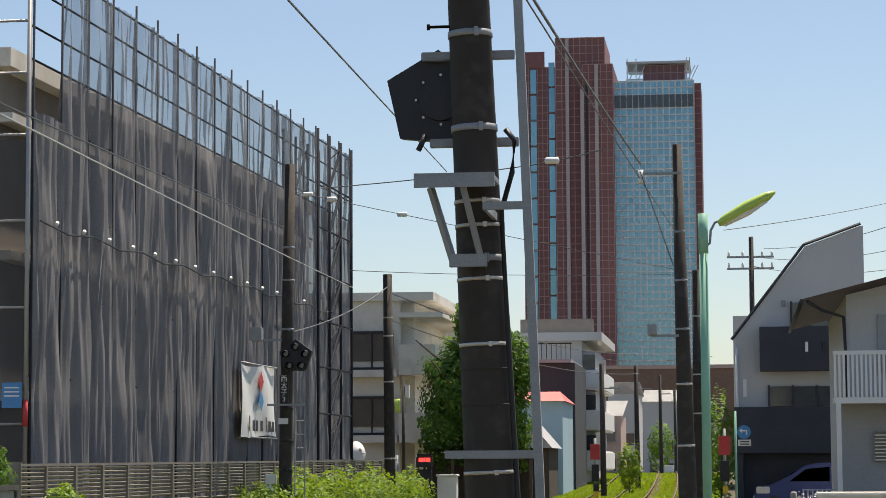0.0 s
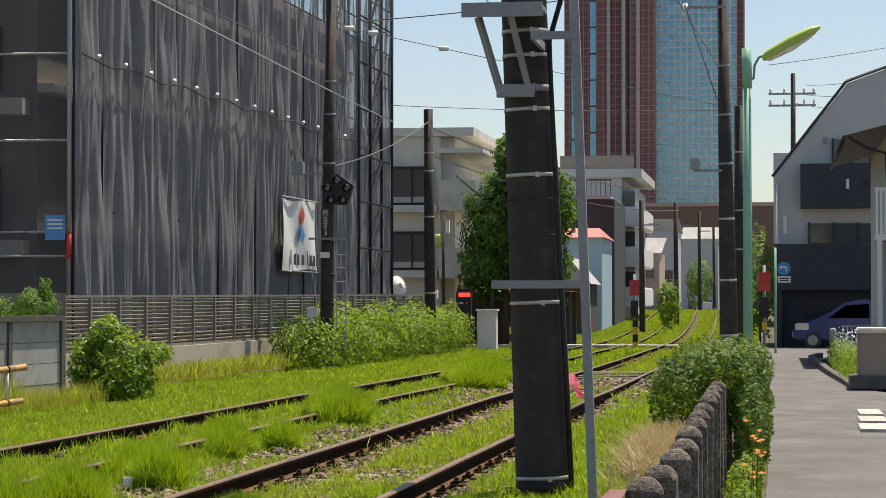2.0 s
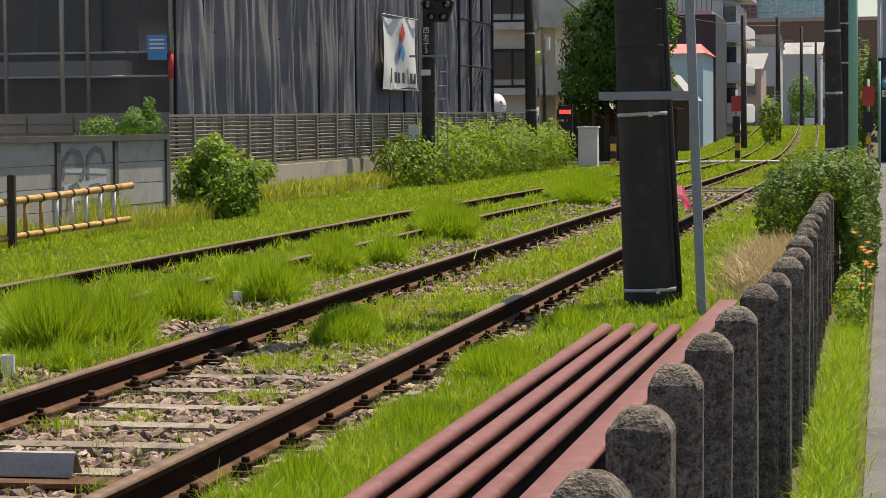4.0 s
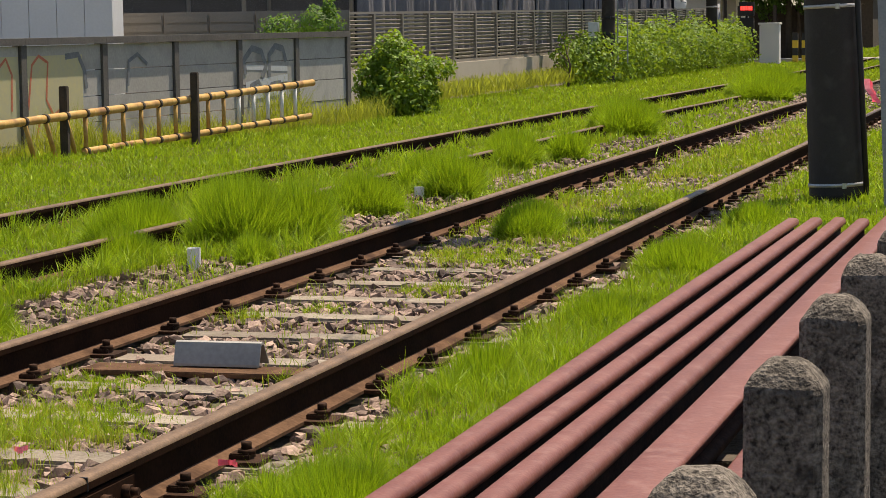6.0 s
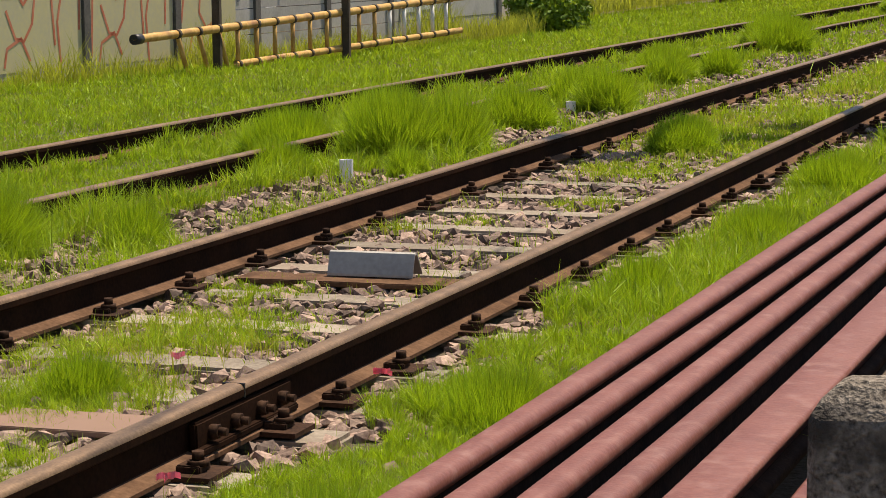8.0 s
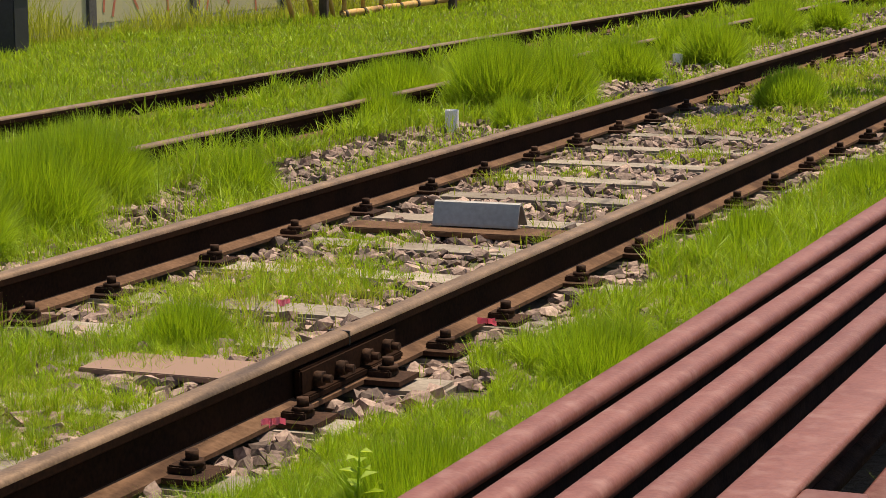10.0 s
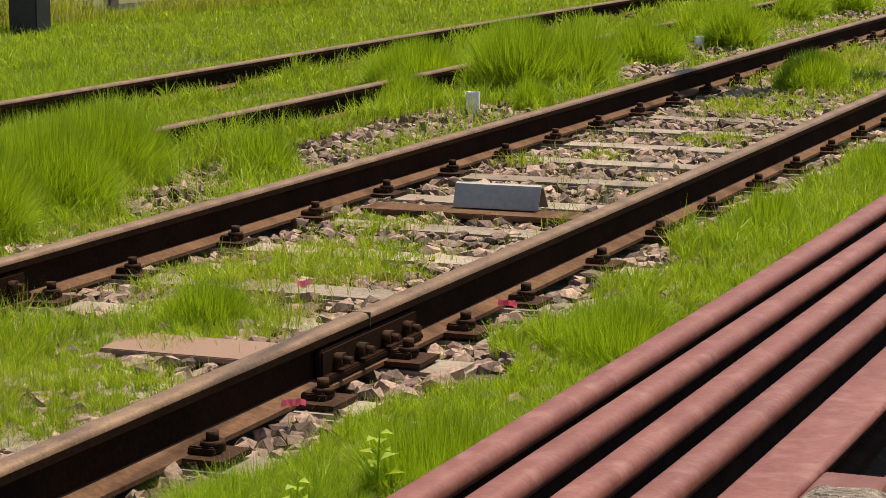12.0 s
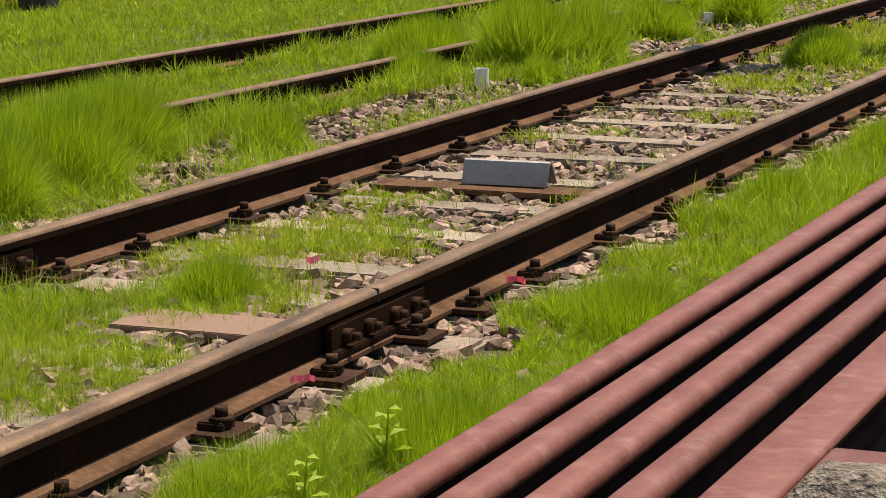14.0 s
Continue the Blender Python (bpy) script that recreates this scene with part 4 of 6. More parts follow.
    tube(bm, [(x, y, z), (x - 0.02, y, -0.38)], 0.003, 4)
    part("stalk", bm, M["leaf"], fl)
V, F, S = blades(np.clip(rng.normal(-0.16, 0.07, 11000), -0.28, 0.04), rng.uniform(9.5, 20, 11000), rng.uniform(0.05, 0.22, 11000), np.full(11000, 0.006), rng.uniform(0.03, 0.2, 11000), rng.uniform(0, 6.283, 11000), np.full(11000, -0.41))
tagged(new("verge_grass", raw_mesh("verge_grass", V, F, S, M["grass"])), "bright green grass verge along the lane", "grass", kind="stuff")

for x, y, s_ in ((-2.0, 4.58, 0.8), (-2.02, 4.2, 0.7)):
    w = thing("weed", (x, y, 0), "broad-leaved light green weed in the grass", "weed", "broad-leaved weeds")
    bm = bmesh.new()
    tube(bm, [(x, y, 0), (x + 0.01, y, 0.19 * s_)], [0.004, 0.002], 5)
    part("stalk", bm, M["weedleaf"], w)
    for k in range(9):
        a, z = k * 2.4, (0.06 + 0.015 * k) * s_
        l, wd = (0.08 - 0.005 * k) * s_, 0.02 * s_
        u, v = Vector((math.cos(a), math.sin(a), 0.45)), Vector((-math.sin(a), math.cos(a), 0))
        o = Vector((x + 0.008, y, z))
        bm = bmesh.new()
        p = [o, o + u * l * 0.5 + v * wd, o + u * l - Vector((0, 0, 0.015)), o + u * l * 0.5 - v * wd, o + u * l * 0.5 - Vector((0, 0, 0.006))]
        vs = [bm.verts.new(q_) for q_ in p]
        for f in ((0, 1, 4), (1, 2, 4), (2, 3, 4), (3, 0, 4)):
            bm.faces.new([vs[i] for i in f])
        part("leaf", bm, M["weedleaf"], w)

# ---------- panel wall with graffiti ----------
WA, WB = Vector((-11.94, 15.9, 0)), Vector((-10.27, 32.9, 0))
WD = (WB - WA).normalized()
WN = Vector((WD.y, -WD.x, 0))
wl = thing("wall_west", (-10.8, 27, 0), "grey concrete panel wall with faded graffiti and dark coping", "wall", kind="structure")


def along(s, out, z):
    return WA + WD * s + WN * out + Vector((0, 0, z))


def slab(bm, s0, s1, o0, o1, z0, z1, place):
    v = [bm.verts.new(place(s, o, z)) for z in (z0, z1) for s, o in ((s0, o0), (s1, o0), (s1, o1), (s0, o1))]
    for f in ((0, 1, 2, 3), (4, 5, 6, 7), (0, 1, 5, 4), (1, 2, 6, 5), (2, 3, 7, 6), (3, 0, 4, 7)):
        bm.faces.new([v[i] for i in f])
    return bm


wl_len = (WB - WA).length
post_s = [wl_len - 0.04 - k * 1.845 for k in range(10)][::-1]
for s in post_s:
    part("post", slab(bmesh.new(), s - 0.06, s + 0.06, -0.06, 0.055, -0.1, 1.22, along), M["coping"], wl)
for s0, s1 in zip(post_s, post_s[1:]):
    for k in range(4):
        part("panel", slab(bmesh.new(), s0 + 0.063, s1 - 0.063, -0.03, 0.02 + random.uniform(-0.003, 0.003), 0.305 * k + 0.004, 0.305 * k + 0.298, along), M["concrete"], wl)
for s0, s1 in zip(post_s, post_s[1:]):
    part("coping", slab(bmesh.new(), s0 + 0.003, s1 - 0.003, -0.09, 0.075, 1.222, 1.30, along), M["coping"], wl)


def stroke(pts, w, out=0.026):
    """A sprayed line on the wall, through (along, up) places."""
    bm = bmesh.new()
    fine = []
    for (a0, b0), (a1, b1) in zip(pts, pts[1:]):
        for k in range(5):
            fine.append((a0 + (a1 - a0) * k / 5, b0 + (b1 - b0) * k / 5))
    fine.append(pts[-1])
    last = None
    for i, (s, z) in enumerate(fine):
        j, l = min(i + 1, len(fine) - 1), max(i - 1, 0)
        dx, dz = fine[j][0] - fine[l][0], fine[j][1] - fine[l][1]
        n_ = math.hypot(dx, dz) or 1
        a = bm.verts.new(along(s - dz / n_ * w / 2, out, z + dx / n_ * w / 2))
        b = bm.verts.new(along(s + dz / n_ * w / 2, out, z - dx / n_ * w / 2))
        if last:
            bm.faces.new((last[0], last[1], b, a))
        last = (a, b)
    return bm


M["spray_red"] = mat("faded_red_spray", (0.50, 0.13, 0.07), (0.58, 0.22, 0.13), 5, 30, 0.8, 0, 0)
M["spray_dark"] = mat("faded_dark_spray", (0.13, 0.145, 0.16), (0.22, 0.23, 0.24), 5, 30, 0.8, 0, 0)
M["spray_pale"] = mat("faded_yellow_spray", (0.55, 0.50, 0.27), (0.48, 0.45, 0.30), 2, 20, 0.85, 0, 0)
M["spray_white"] = mat("faded_white_spray", (0.52, 0.55, 0.57), (0.44, 0.46, 0.47), 5, 30, 0.8, 0, 0)
for s0, s1 in ((post_s[1] + 0.08, post_s[2] - 0.08), (post_s[2] + 0.08, post_s[3] - 0.08), (post_s[3] + 0.08, post_s[4] - 0.08), (post_s[4] + 0.08, post_s[5] - 0.5)):
    part("sprayed_patch", slab(bmesh.new(), s0, s1, 0.0225, 0.0245, 0.12, 1.1, along), M["spray_pale"], wl, "faded yellow spray paint")
b1 = post_s[3]
for pts in ([(0.1, 0.2), (0.15, 0.9), (0.35, 1.08), (0.5, 0.95), (0.6, 0.8), (0.75, 0.95), (0.95, 1.08), (1.1, 0.9), (1.15, 0.35)], [(0.3, 0.75), (0.45, 0.45), (0.6, 0.42), (0.75, 0.6), (0.8, 0.85)], [(0.25, 0.15), (0.3, 0.35), (0.55, 0.45), (0.7, 0.2)],
            [(1.25, 0.1), (1.2, 0.6), (1.3, 0.95), (1.5, 1.08), (1.62, 0.9), (1.6, 0.5)], [(1.95, 0.5), (2.05, 1.0), (2.2, 1.1), (2.4, 1.02), (2.35, 0.6), (2.5, 0.42), (2.7, 0.5), (2.68, 0.25)], [(2.1, 0.15), (2.2, 0.4), (2.35, 0.42)]):
    part("spray_line", stroke([(b1 + a, z) for a, z in pts], 0.035, 0.0275), M["spray_red"], wl, "faded red spray line")
    if pts[0][0] < 1.9:
        part("spray_line", stroke([(post_s[2] + 0.12 + a, 0.95 * z + 0.03) for a, z in pts], 0.035, 0.0275), M["spray_red"], wl, "faded red spray line")
b5 = post_s[7]
for pts, m_, w_s in (([(0.2, 0.75), (0.15, 0.95), (0.4, 1.1), (0.7, 1.05), (0.85, 0.85), (0.7, 0.7)], "spray_dark", 0.09), ([(0.95, 0.7), (0.95, 1.0), (1.15, 1.12), (1.4, 1.08), (1.5, 0.9)], "spray_dark", 0.09), ([(0.3, 0.3), (0.35, 0.6), (0.6, 0.65), (0.8, 0.45), (1.0, 0.6), (1.3, 0.62), (1.35, 0.3)], "spray_dark", 0.06),
                  ([(0.2, 0.6), (1.55, 0.68)], "spray_white", 0.1), ([(0.2, 0.85), (1.55, 0.8)], "spray_white", 0.07), ([(0.3, 0.45), (1.5, 0.5)], "spray_white", 0.09)):
    part("spray_line", stroke([(b5 + a, z) for a, z in pts], w_s, 0.0265 if m_ == "spray_white" else 0.0295), M[m_], wl, "faded grey spray line")
b3 = post_s[5]
part("spray_line", stroke([(b3 + a, z) for a, z in ((0.6, 0.7), (0.62, 1.0), (0.85, 1.08), (1.1, 0.95))], 0.05, 0.0275), M["spray_dark"], wl, "faded grey spray line")
part("spray_line", stroke([(b3 - 1.0 + a, z) for a, z in ((0.1, 1.08), (0.4, 1.1), (0.55, 0.9), (0.58, 0.7))], 0.07, 0.0275), M["spray_dark"], wl, "faded grey spray line")

# ---------- bamboo ladder on its two stakes ----------
lad = thing("bamboo_ladder", (-10.2, 25, 0), "long yellow bamboo ladder tied lengthways to two stakes", "ladder")
l0, l1 = Vector((-10.50, 21.3, 0.42)), Vector((-9.70, 29.5, 0.63))
m0, m1 = Vector((-10.30, 23.35, 0.06)), Vector((-9.71, 29.4, 0.19))
for a, b, r_ in ((l0, l1, 0.045), (m0, m1, 0.04)):
    bm = bmesh.new()
    n = 22
    pts, rr = [], []
    for k in range(n + 1):
        for dz, dr in ((-0.012, 1.0), (0.0, 1.1), (0.012, 1.0)):
            f = min(1, max(0, (k + dz * 3) / n))
            pts.append(a.lerp(b, f))
            rr.append(r_ * dr)
    tube(bm, pts, rr, 10)
    part("rail", bm, M["bamboo"], lad)
bm = bmesh.new()
tube(bm, [l0 - Vector((0.005, 0.03, 0.002)), l0.lerp(l1, 0.012)], 0.055, 10)
part("end_cap", bm, M["black"], lad)
for k in range(17):
    f = 0.10 + 0.052 * k
    top = l0.lerp(l1, f)
    g = (top.y - m0.y) / (m1.y - m0.y)
    bot = m0.lerp(m1, g) if g > 0.0 else Vector((top.x, top.y + 0.25, 0.0))
    bm = bmesh.new()
    tube(bm, [top, bot], 0.027, 8)
    r_ = part("rung", bm, M["bamboo"] if f < 0.72 else M["white"], lad)
    bm = bmesh.new()
    tube(bm, [top + Vector((0, -0.03, 0)), top + Vector((0, 0.03, 0))], 0.052, 10)
    if g > 0:
        part("lashing", bm, M["oldwood"], r_)
        bm = bmesh.new()
        tube(bm, [bot + Vector((0, -0.03, 0)), bot + Vector((0, 0.03, 0))], 0.046, 10)
    part("lashing", bm, M["oldwood"], r_)
for x, y, h in ((-10.36, 23.0, 0.78), (-9.98, 25.9, 0.86)):
    single("stake", box(bmesh.new(), x - 0.045, x + 0.045, y - 0.04, y + 0.04, -0.1, h, 0.01), M["oldwood"], "dark weathered wooden stake holding the ladder", "stake", "ladder stakes")

bxx, byy = -10.85, 17.41
bxt = thing("equipment_box", (bxx, byy, 0), "black trackside equipment box in the grass", "box")
part("body", box(bmesh.new(), bxx - 0.14, bxx + 0.14, byy - 0.12, byy + 0.12, -0.05, 0.5, 0.01), M["black"], bxt)
part("lid", box(bmesh.new(), bxx - 0.16, bxx + 0.16, byy - 0.14, byy + 0.14, 0.502, 0.54, 0.008), M["coping"], bxt)

# ---------- low wall and louvred fence before the scaffold ----------
lw0, lw1 = Vector((-12.05, 38.5, 0)), Vector((-11.95, 83, 0))
LD = (lw1 - lw0).normalized()
LN = Vector((LD.y, -LD.x, 0))


def lowp(s, out, z):
    return lw0 + LD * s + LN * out + Vector((0, 0, z + 0.0035 * s * (1 if z > 1 else 0)))


lwt = thing("low_wall", (-12, 55, 0), "beige smooth concrete retaining wall below the fence", "wall", kind="structure")
for k in range(24):
    part("segment", slab(bmesh.new(), 1.85 * k + 0.004, 1.85 * k + 1.846, -0.12, 0.12, -0.1, 0.72, lowp), M["lowwall"], lwt)
lf = thing("louvred_fence", (-12, 55, 0.72), "bronze aluminium louvre fence panels on the low wall", "fence")
part("sill_rail", slab(bmesh.new(), 0, 44.4, -0.05, 0.05, 0.722, 0.78, lowp), M["fencepanel"], lf)
part("top_rail", slab(bmesh.new(), 0, 44.4, -0.04, 0.04, 1.70, 1.745, lowp), M["fencepanel"], lf)
bm = bmesh.new()
box(bm, -0.012, 0.012, -0.86, 0.86, -0.02, 0.02)
lou = mesh_of("louvre", bm, M["fencepanel"])
for k in range(23):
    s = 1.85 * k
    part("post", slab(bmesh.new(), s - 0.05, s + 0.05, -0.05, 0.07, 0.78, 1.70, lowp), M["fencepanel"], lf)
    for j in range(12):
        piece("louvre", lou, lf, Matrix.Translation(lowp(s + 0.925, 0.02, 0.83 + 0.075 * j)) @ Matrix.Rotation(math.atan2(-LD.x, LD.y), 4, "Z") @ pose(0, 0, 0, 0, 28, 0))
# taller plain sheet fence past the panel wall
shf = thing("sheet_fence", (-14, 38.4, 0), "plain grey-brown sheet fence behind the panel wall", "fence")
for k in range(5):
    part("sheet", box(bmesh.new(), -16.2 + 0.86 * k, -15.35 + 0.86 * k, 38.4, 38.44, 0, 1.70), M["fencepanel"], shf)
    for j in range(6):
        part("slat", box(bmesh.new(), -16.18 + 0.86 * k, -15.37 + 0.86 * k, 38.37, 38.398, 0.72 + 0.16 * j, 0.84 + 0.16 * j), M["fencepanel"], shf)
sd = thing("shed", (-18, 37, 0), "white panelled shed beyond the graffiti wall", "shed")
for k in range(11):
    part("panel", box(bmesh.new(), -21.43 + 0.52 * k, -20.92 + 0.52 * k, 37.0, 37.05, 0, 3.2, 0.006), M["white"], sd)
part("body", box(bmesh.new(), -21.4, -15.73, 37.06, 37.5, 0, 3.18), M["white"], sd)
shrub("shrub", [(-11.85, 36.6, 1.42, 0.38, 0.6, 0.36, 1500), (-12.4, 36.2, 1.35, 0.35, 0.5, 0.28, 1000), (-11.7, 36.6, 1.7, 0.12, 0.2, 0.25, 250)], 0.06, "darkleaf", "feathery green shrub rising behind the panel wall", [(-11.95, 36.5, 1.3, 0.03)], 77)
bm = bmesh.new()
tube(bm, [(-16.2, 45.0, 0), (-16.2, 45.0, 9)], 0.05, 8)
single("scaffold_pole", bm, M["pipelight"], "tall pale galvanised pipe standing by the scaffold", "pipe")

# ---------- near pole fittings ----------
for z, m_ in ((0.075, "steelband"), (1.43, "steelband"), (2.42, "steelband"), (2.93, "steelband"), (3.35, "steelband"), (3.54, "steelband")):
    band(near_pole, NB, NT, 0.21, 0.106, z, m_, 0.028)
for z in (4.12, 4.87, 3.09):
    band(near_pole, NB, NT, 0.21, 0.106, z, "galv", 0.05, 0.01)
for z in (1.95, 2.23):
    band(near_pole, NB, NT, 0.21, 0.106, z, "pole", 0.012, 0.003)


def axis_x(z):
    return pole_axis(NB, NT, z).x


for z, x0, x1 in ((4.74, -0.42, 0.33), (4.04, -0.38, 0.33)):
    part("cross_arm", box(bmesh.new(), axis_x(z) + x0, axis_x(z) + x1, 18.04, 18.10, z - 0.035, z + 0.035, 0.006), M["galv"], near_pole)
bm = bmesh.new()
tube(bm, [(axis_x(4.95) - 0.32, 17.8, 4.93), (axis_x(4.95), 17.8, 4.93)], 0.012, 8)
tube(bm, [(axis_x(4.95) - 0.33, 17.8, 4.93), (axis_x(4.95) - 0.31, 17.8, 4.93)], 0.025, 8)
part("step_bolt", bm, M["rail"], near_pole)
cx, cz, R_ = axis_x(4.38) - 0.345, 4.40, 0.41
bm = bmesh.new()
pent = [(cx + R_ * math.sin(0.10 + k * math.tau / 5), cz + R_ * math.cos(0.10 + k * math.tau / 5)) for k in range(5)]
fr = [bm.verts.new((x, 18.12, z)) for x, z in pent]
bk = [bm.verts.new((cx + (x - cx) * 0.96, 18.3, cz + (z - cz) * 0.96)) for x, z in pent]
bm.faces.new(fr)
bm.faces.new(bk[::-1])
for k in range(5):
    bm.faces.new((fr[k], fr[(k + 1) % 5], bk[(k + 1) % 5], bk[k]))
sgn = part("signal_back", bm, M["black"], near_pole, "black five-sided signal housing seen from behind")
bm = bmesh.new()
tube(bm, [(cx + 0.06, 18.12, cz), (cx + 0.06, 18.09, cz)], 0.17, 24)
part("cover_plate", bm, M["black"], sgn)
for k in range(8):
    bm = bmesh.new()
    a = k * math.tau / 8
    tube(bm, [(cx + 0.06 + 0.2 * math.cos(a), 18.12, cz + 0.2 * math.sin(a)), (cx + 0.06 + 0.2 * math.cos(a), 18.10, cz + 0.2 * math.sin(a))], 0.011, 6)
    part("bolt", bm, M["steelband"], sgn)
bm = bmesh.new()
tube(bm, [(cx, 17.6, 4.04), (cx - 0.02, 17.58, 3.98), (cx - 0.05, 17.57, 3.92)], 0.022, 8)
part("cable_gland", bm, M["cable"], near_pole)
px = axis_x(3.66)
bm = bmesh.new()
box(bm, px - 0.42, px + 0.19, 17.35, 17.72, 3.655, 3.70, 0.004)
box(bm, px - 0.425, px + 0.195, 17.33, 17.347, 3.60, 3.71)
part("bracket_shelf", bm, M["galv"], near_pole, "galvanised steel shelf")
for x0, x1, y0 in ((px - 0.33, px - 0.16, 17.60), (px - 0.06, px + 0.06, 17.40)):
    bm = bmesh.new()
    tube(bm, [(x0, y0, 3.63), (x1, 17.62, 3.06)], 0.032, 4)
    part("bracket_strut", bm, M["galv"], near_pole)
part("bracket_foot", box(bmesh.new(), axis_x(3.06) - 0.21, axis_x(3.06) + 0.08, 17.58, 17.64, 3.01, 3.11, 0.004), M["galv"], near_pole)
bm = bmesh.new()
tube(bm, [(axis_x(4.08) + 0.26, 17.7, 4.09), (axis_x(4.0) + 0.33, 17.7, 4.0), (axis_x(3.8) + 0.30, 17.7, 3.75), (axis_x(3.5) + 0.20, 17.72, 3.45), (axis_x(2.5) + 0.205, 17.75, 2.5), (axis_x(1.0) + 0.225, 17.75, 1.0), (axis_x(0) + 0.235, 17.75, 0)], 0.022, 8)
part("cable", bm, M["cable"], near_pole, "black cable running down")
stay = thing("steel_post", (-1.21, 16.94, 0), "slim galvanised steel post clamped beside the pole", "post")
bm = bmesh.new()
x0s, x1s = -1.180, -1.388
v = []
for z, x in ((-0.1, x0s), (5.6, x1s)):
    v.append([bm.verts.new((x + a, 16.94 + b, z)) for a, b in ((-0.033, -0.03), (0.033, -0.03), (0.033, 0.03), (-0.033, 0.03))])
for k in range(4):
    bm.faces.new((v[0][k], v[0][(k + 1) % 4], v[1][(k + 1) % 4], v[1][k]))
part("shaft", bm, M["galv"], stay)
for z, xl in ((3.46, 0.13), (1.61, -0.235)):
    xs_ = x0s + (x1s - x0s) * (z / 5.6)
    bm = bmesh.new()
    box(bm, axis_x(z) + xl, xs_ + 0.02, 17.0, 17.03, z - 0.03, z + 0.03, 0.003)
    box(bm, axis_x(z) + xl, axis_x(z) + xl + 0.03, 17.032, 17.85, z - 0.03, z + 0.03)
    part("clamp_bar", bm, M["galv"], stay)

# ---------- signal pole fittings ----------
for z in (1.2, 1.6, 2.3, 3.1, 5.0, 6.2, 7.0):
    band(sig_pole, SB, ST, 0.17, 0.13, z, "galv" if z > 4 else "black", 0.05, 0.012)
bm = bmesh.new()
hx, hz_, hr = -10.28, 4.32, 0.42
pent = [(hx + hr * math.sin(k * math.tau / 5), hz_ + hr * math.cos(k * math.tau / 5)) for k in range(5)]
fr = [bm.verts.new((x, 55.0, z)) for x, z in pent]
bk = [bm.verts.new((x, 55.2, z)) for x, z in pent]
bm.faces.new(fr)
bm.faces.new(bk[::-1])
for k in range(5):
    bm.faces.new((fr[k], fr[(k + 1) % 5], bk[(k + 1) % 5], bk[k]))
hd = part("signal_head", bm, M["black"], sig_pole, "black five-lamp signal head")
for k in range(5):
    a = k * math.tau / 5
    bm = bmesh.new()
    x, z = hx + 0.25 * math.sin(a), hz_ + 0.25 * math.cos(a)
    tube(bm, [(x, 55.0, z), (x, 54.8, z - 0.02)], 0.085, 12, False)
    part("hood", bm, M["black"], hd)
    bm = bmesh.new()
    tube(bm, [(x, 54.995, z), (x, 54.985, z)], 0.07, 12)
    part("lens", bm, M["darkglass"], hd)
part("name_plate", box(bmesh.new(), -10.71, -10.49, 55.19, 55.21, 3.22, 3.88), M["black"], sig_pole, "black plate with white characters")
part("number_plate", box(bmesh.new(), -10.74, -10.50, 55.19, 55.205, 2.70, 2.84), M["white"], sig_pole)
part("shelf_arm", box(bmesh.new(), -11.0, -10.1, 55.1, 55.2, 3.14, 3.19), M["galv"], sig_pole)
part("junction_box", box(bmesh.new(), -11.05, -10.82, 55.15, 55.4, 0.7, 1.5, 0.01), M["white"], sig_pole, "pale grey cable box")
part("camera_box", box(bmesh.new(), -11.45, -11.15, 55.1, 55.4, 4.72, 5.05, 0.02), M["galv"], sig_pole)
part("camera_arm", box(bmesh.new(), -11.2, -10.6, 55.3, 55.35, 4.72, 4.77), M["galv"], sig_pole)
bm = bmesh.new()
for k in range(7):
    tube(bm, [(-10.36, 55.35, 0.8 + 0.33 * k), (-10.12, 55.35, 0.8 + 0.33 * k)], 0.012, 5)
for x in (-10.36, -10.12):
    tube(bm, [(x, 55.35, 0.5), (x, 55.35, 3.1)], 0.015, 5)
part("ladder", bm, M["galv"], sig_pole)


def words(text, size, m, material, parent, label="", depth=0.004):
    cu = bpy.data.curves.new("words", "FONT")
    cu.body, cu.size, cu.extrude, cu.align_x, cu.align_y = text, size, depth, "CENTER", "CENTER"
    tmp = new("words_source", cu)
    me = bpy.data.meshes.new_from_object(tmp.evaluated_get(bpy.context.evaluated_depsgraph_get()))
    bpy.data.objects.remove(tmp)
    bpy.data.curves.remove(cu)
    me.materials.append(M[material])
    ob = part("lettering", me, None, parent, label)
    ob.matrix_basis = m
    return ob


for k, ch in enumerate("西太子3"):
    words(ch, 0.17, pose(-10.6, 55.185, 3.79 - 0.165 * k, 90, 0, 0), "white", sig_pole)
for z in (2.0, 4.5, 6.0, 6.6):
    band(pole2, P2B, P2T, 0.19, 0.15, z, "steelband", 0.05)
for z in (0.5, 1.0, 1.9, 2.9, 3.8, 4.6, 5.4):
    band(pole3, P3B, P3T, 0.165, 0.075, z, "galv" if z > 3 else "steelband", 0.035)
part("insulator_arm", box(bmesh.new(), -1.32, -0.62, 37.85, 37.9, 6.34, 6.38), M["galv"], pole3)
bm = bmesh.new()
tube(bm, [(-1.28, 37.87, 6.2), (-1.28, 37.87, 6.28), (-1.28, 37.87, 6.3), (-1.28, 37.87, 6.42)], [0.05, 0.05, 0.03, 0.045], 10)
part("insulator", bm, M["white"], pole3)
part("camera_arm", box(bmesh.new(), -1.15, -0.62, 37.9, 37.94, 3.67, 3.71), M["galv"], pole3)
part("camera_box", box(bmesh.new(), -1.2, -1.05, 37.8, 38.0, 3.70, 3.88, 0.01), M["galv"], pole3)
for z in (3.0, 4.0, 5.5):
    band(pole4, P4B, P4T, 0.19, 0.13, z, "steelband", 0.04)

# ---------- green street lamp ----------
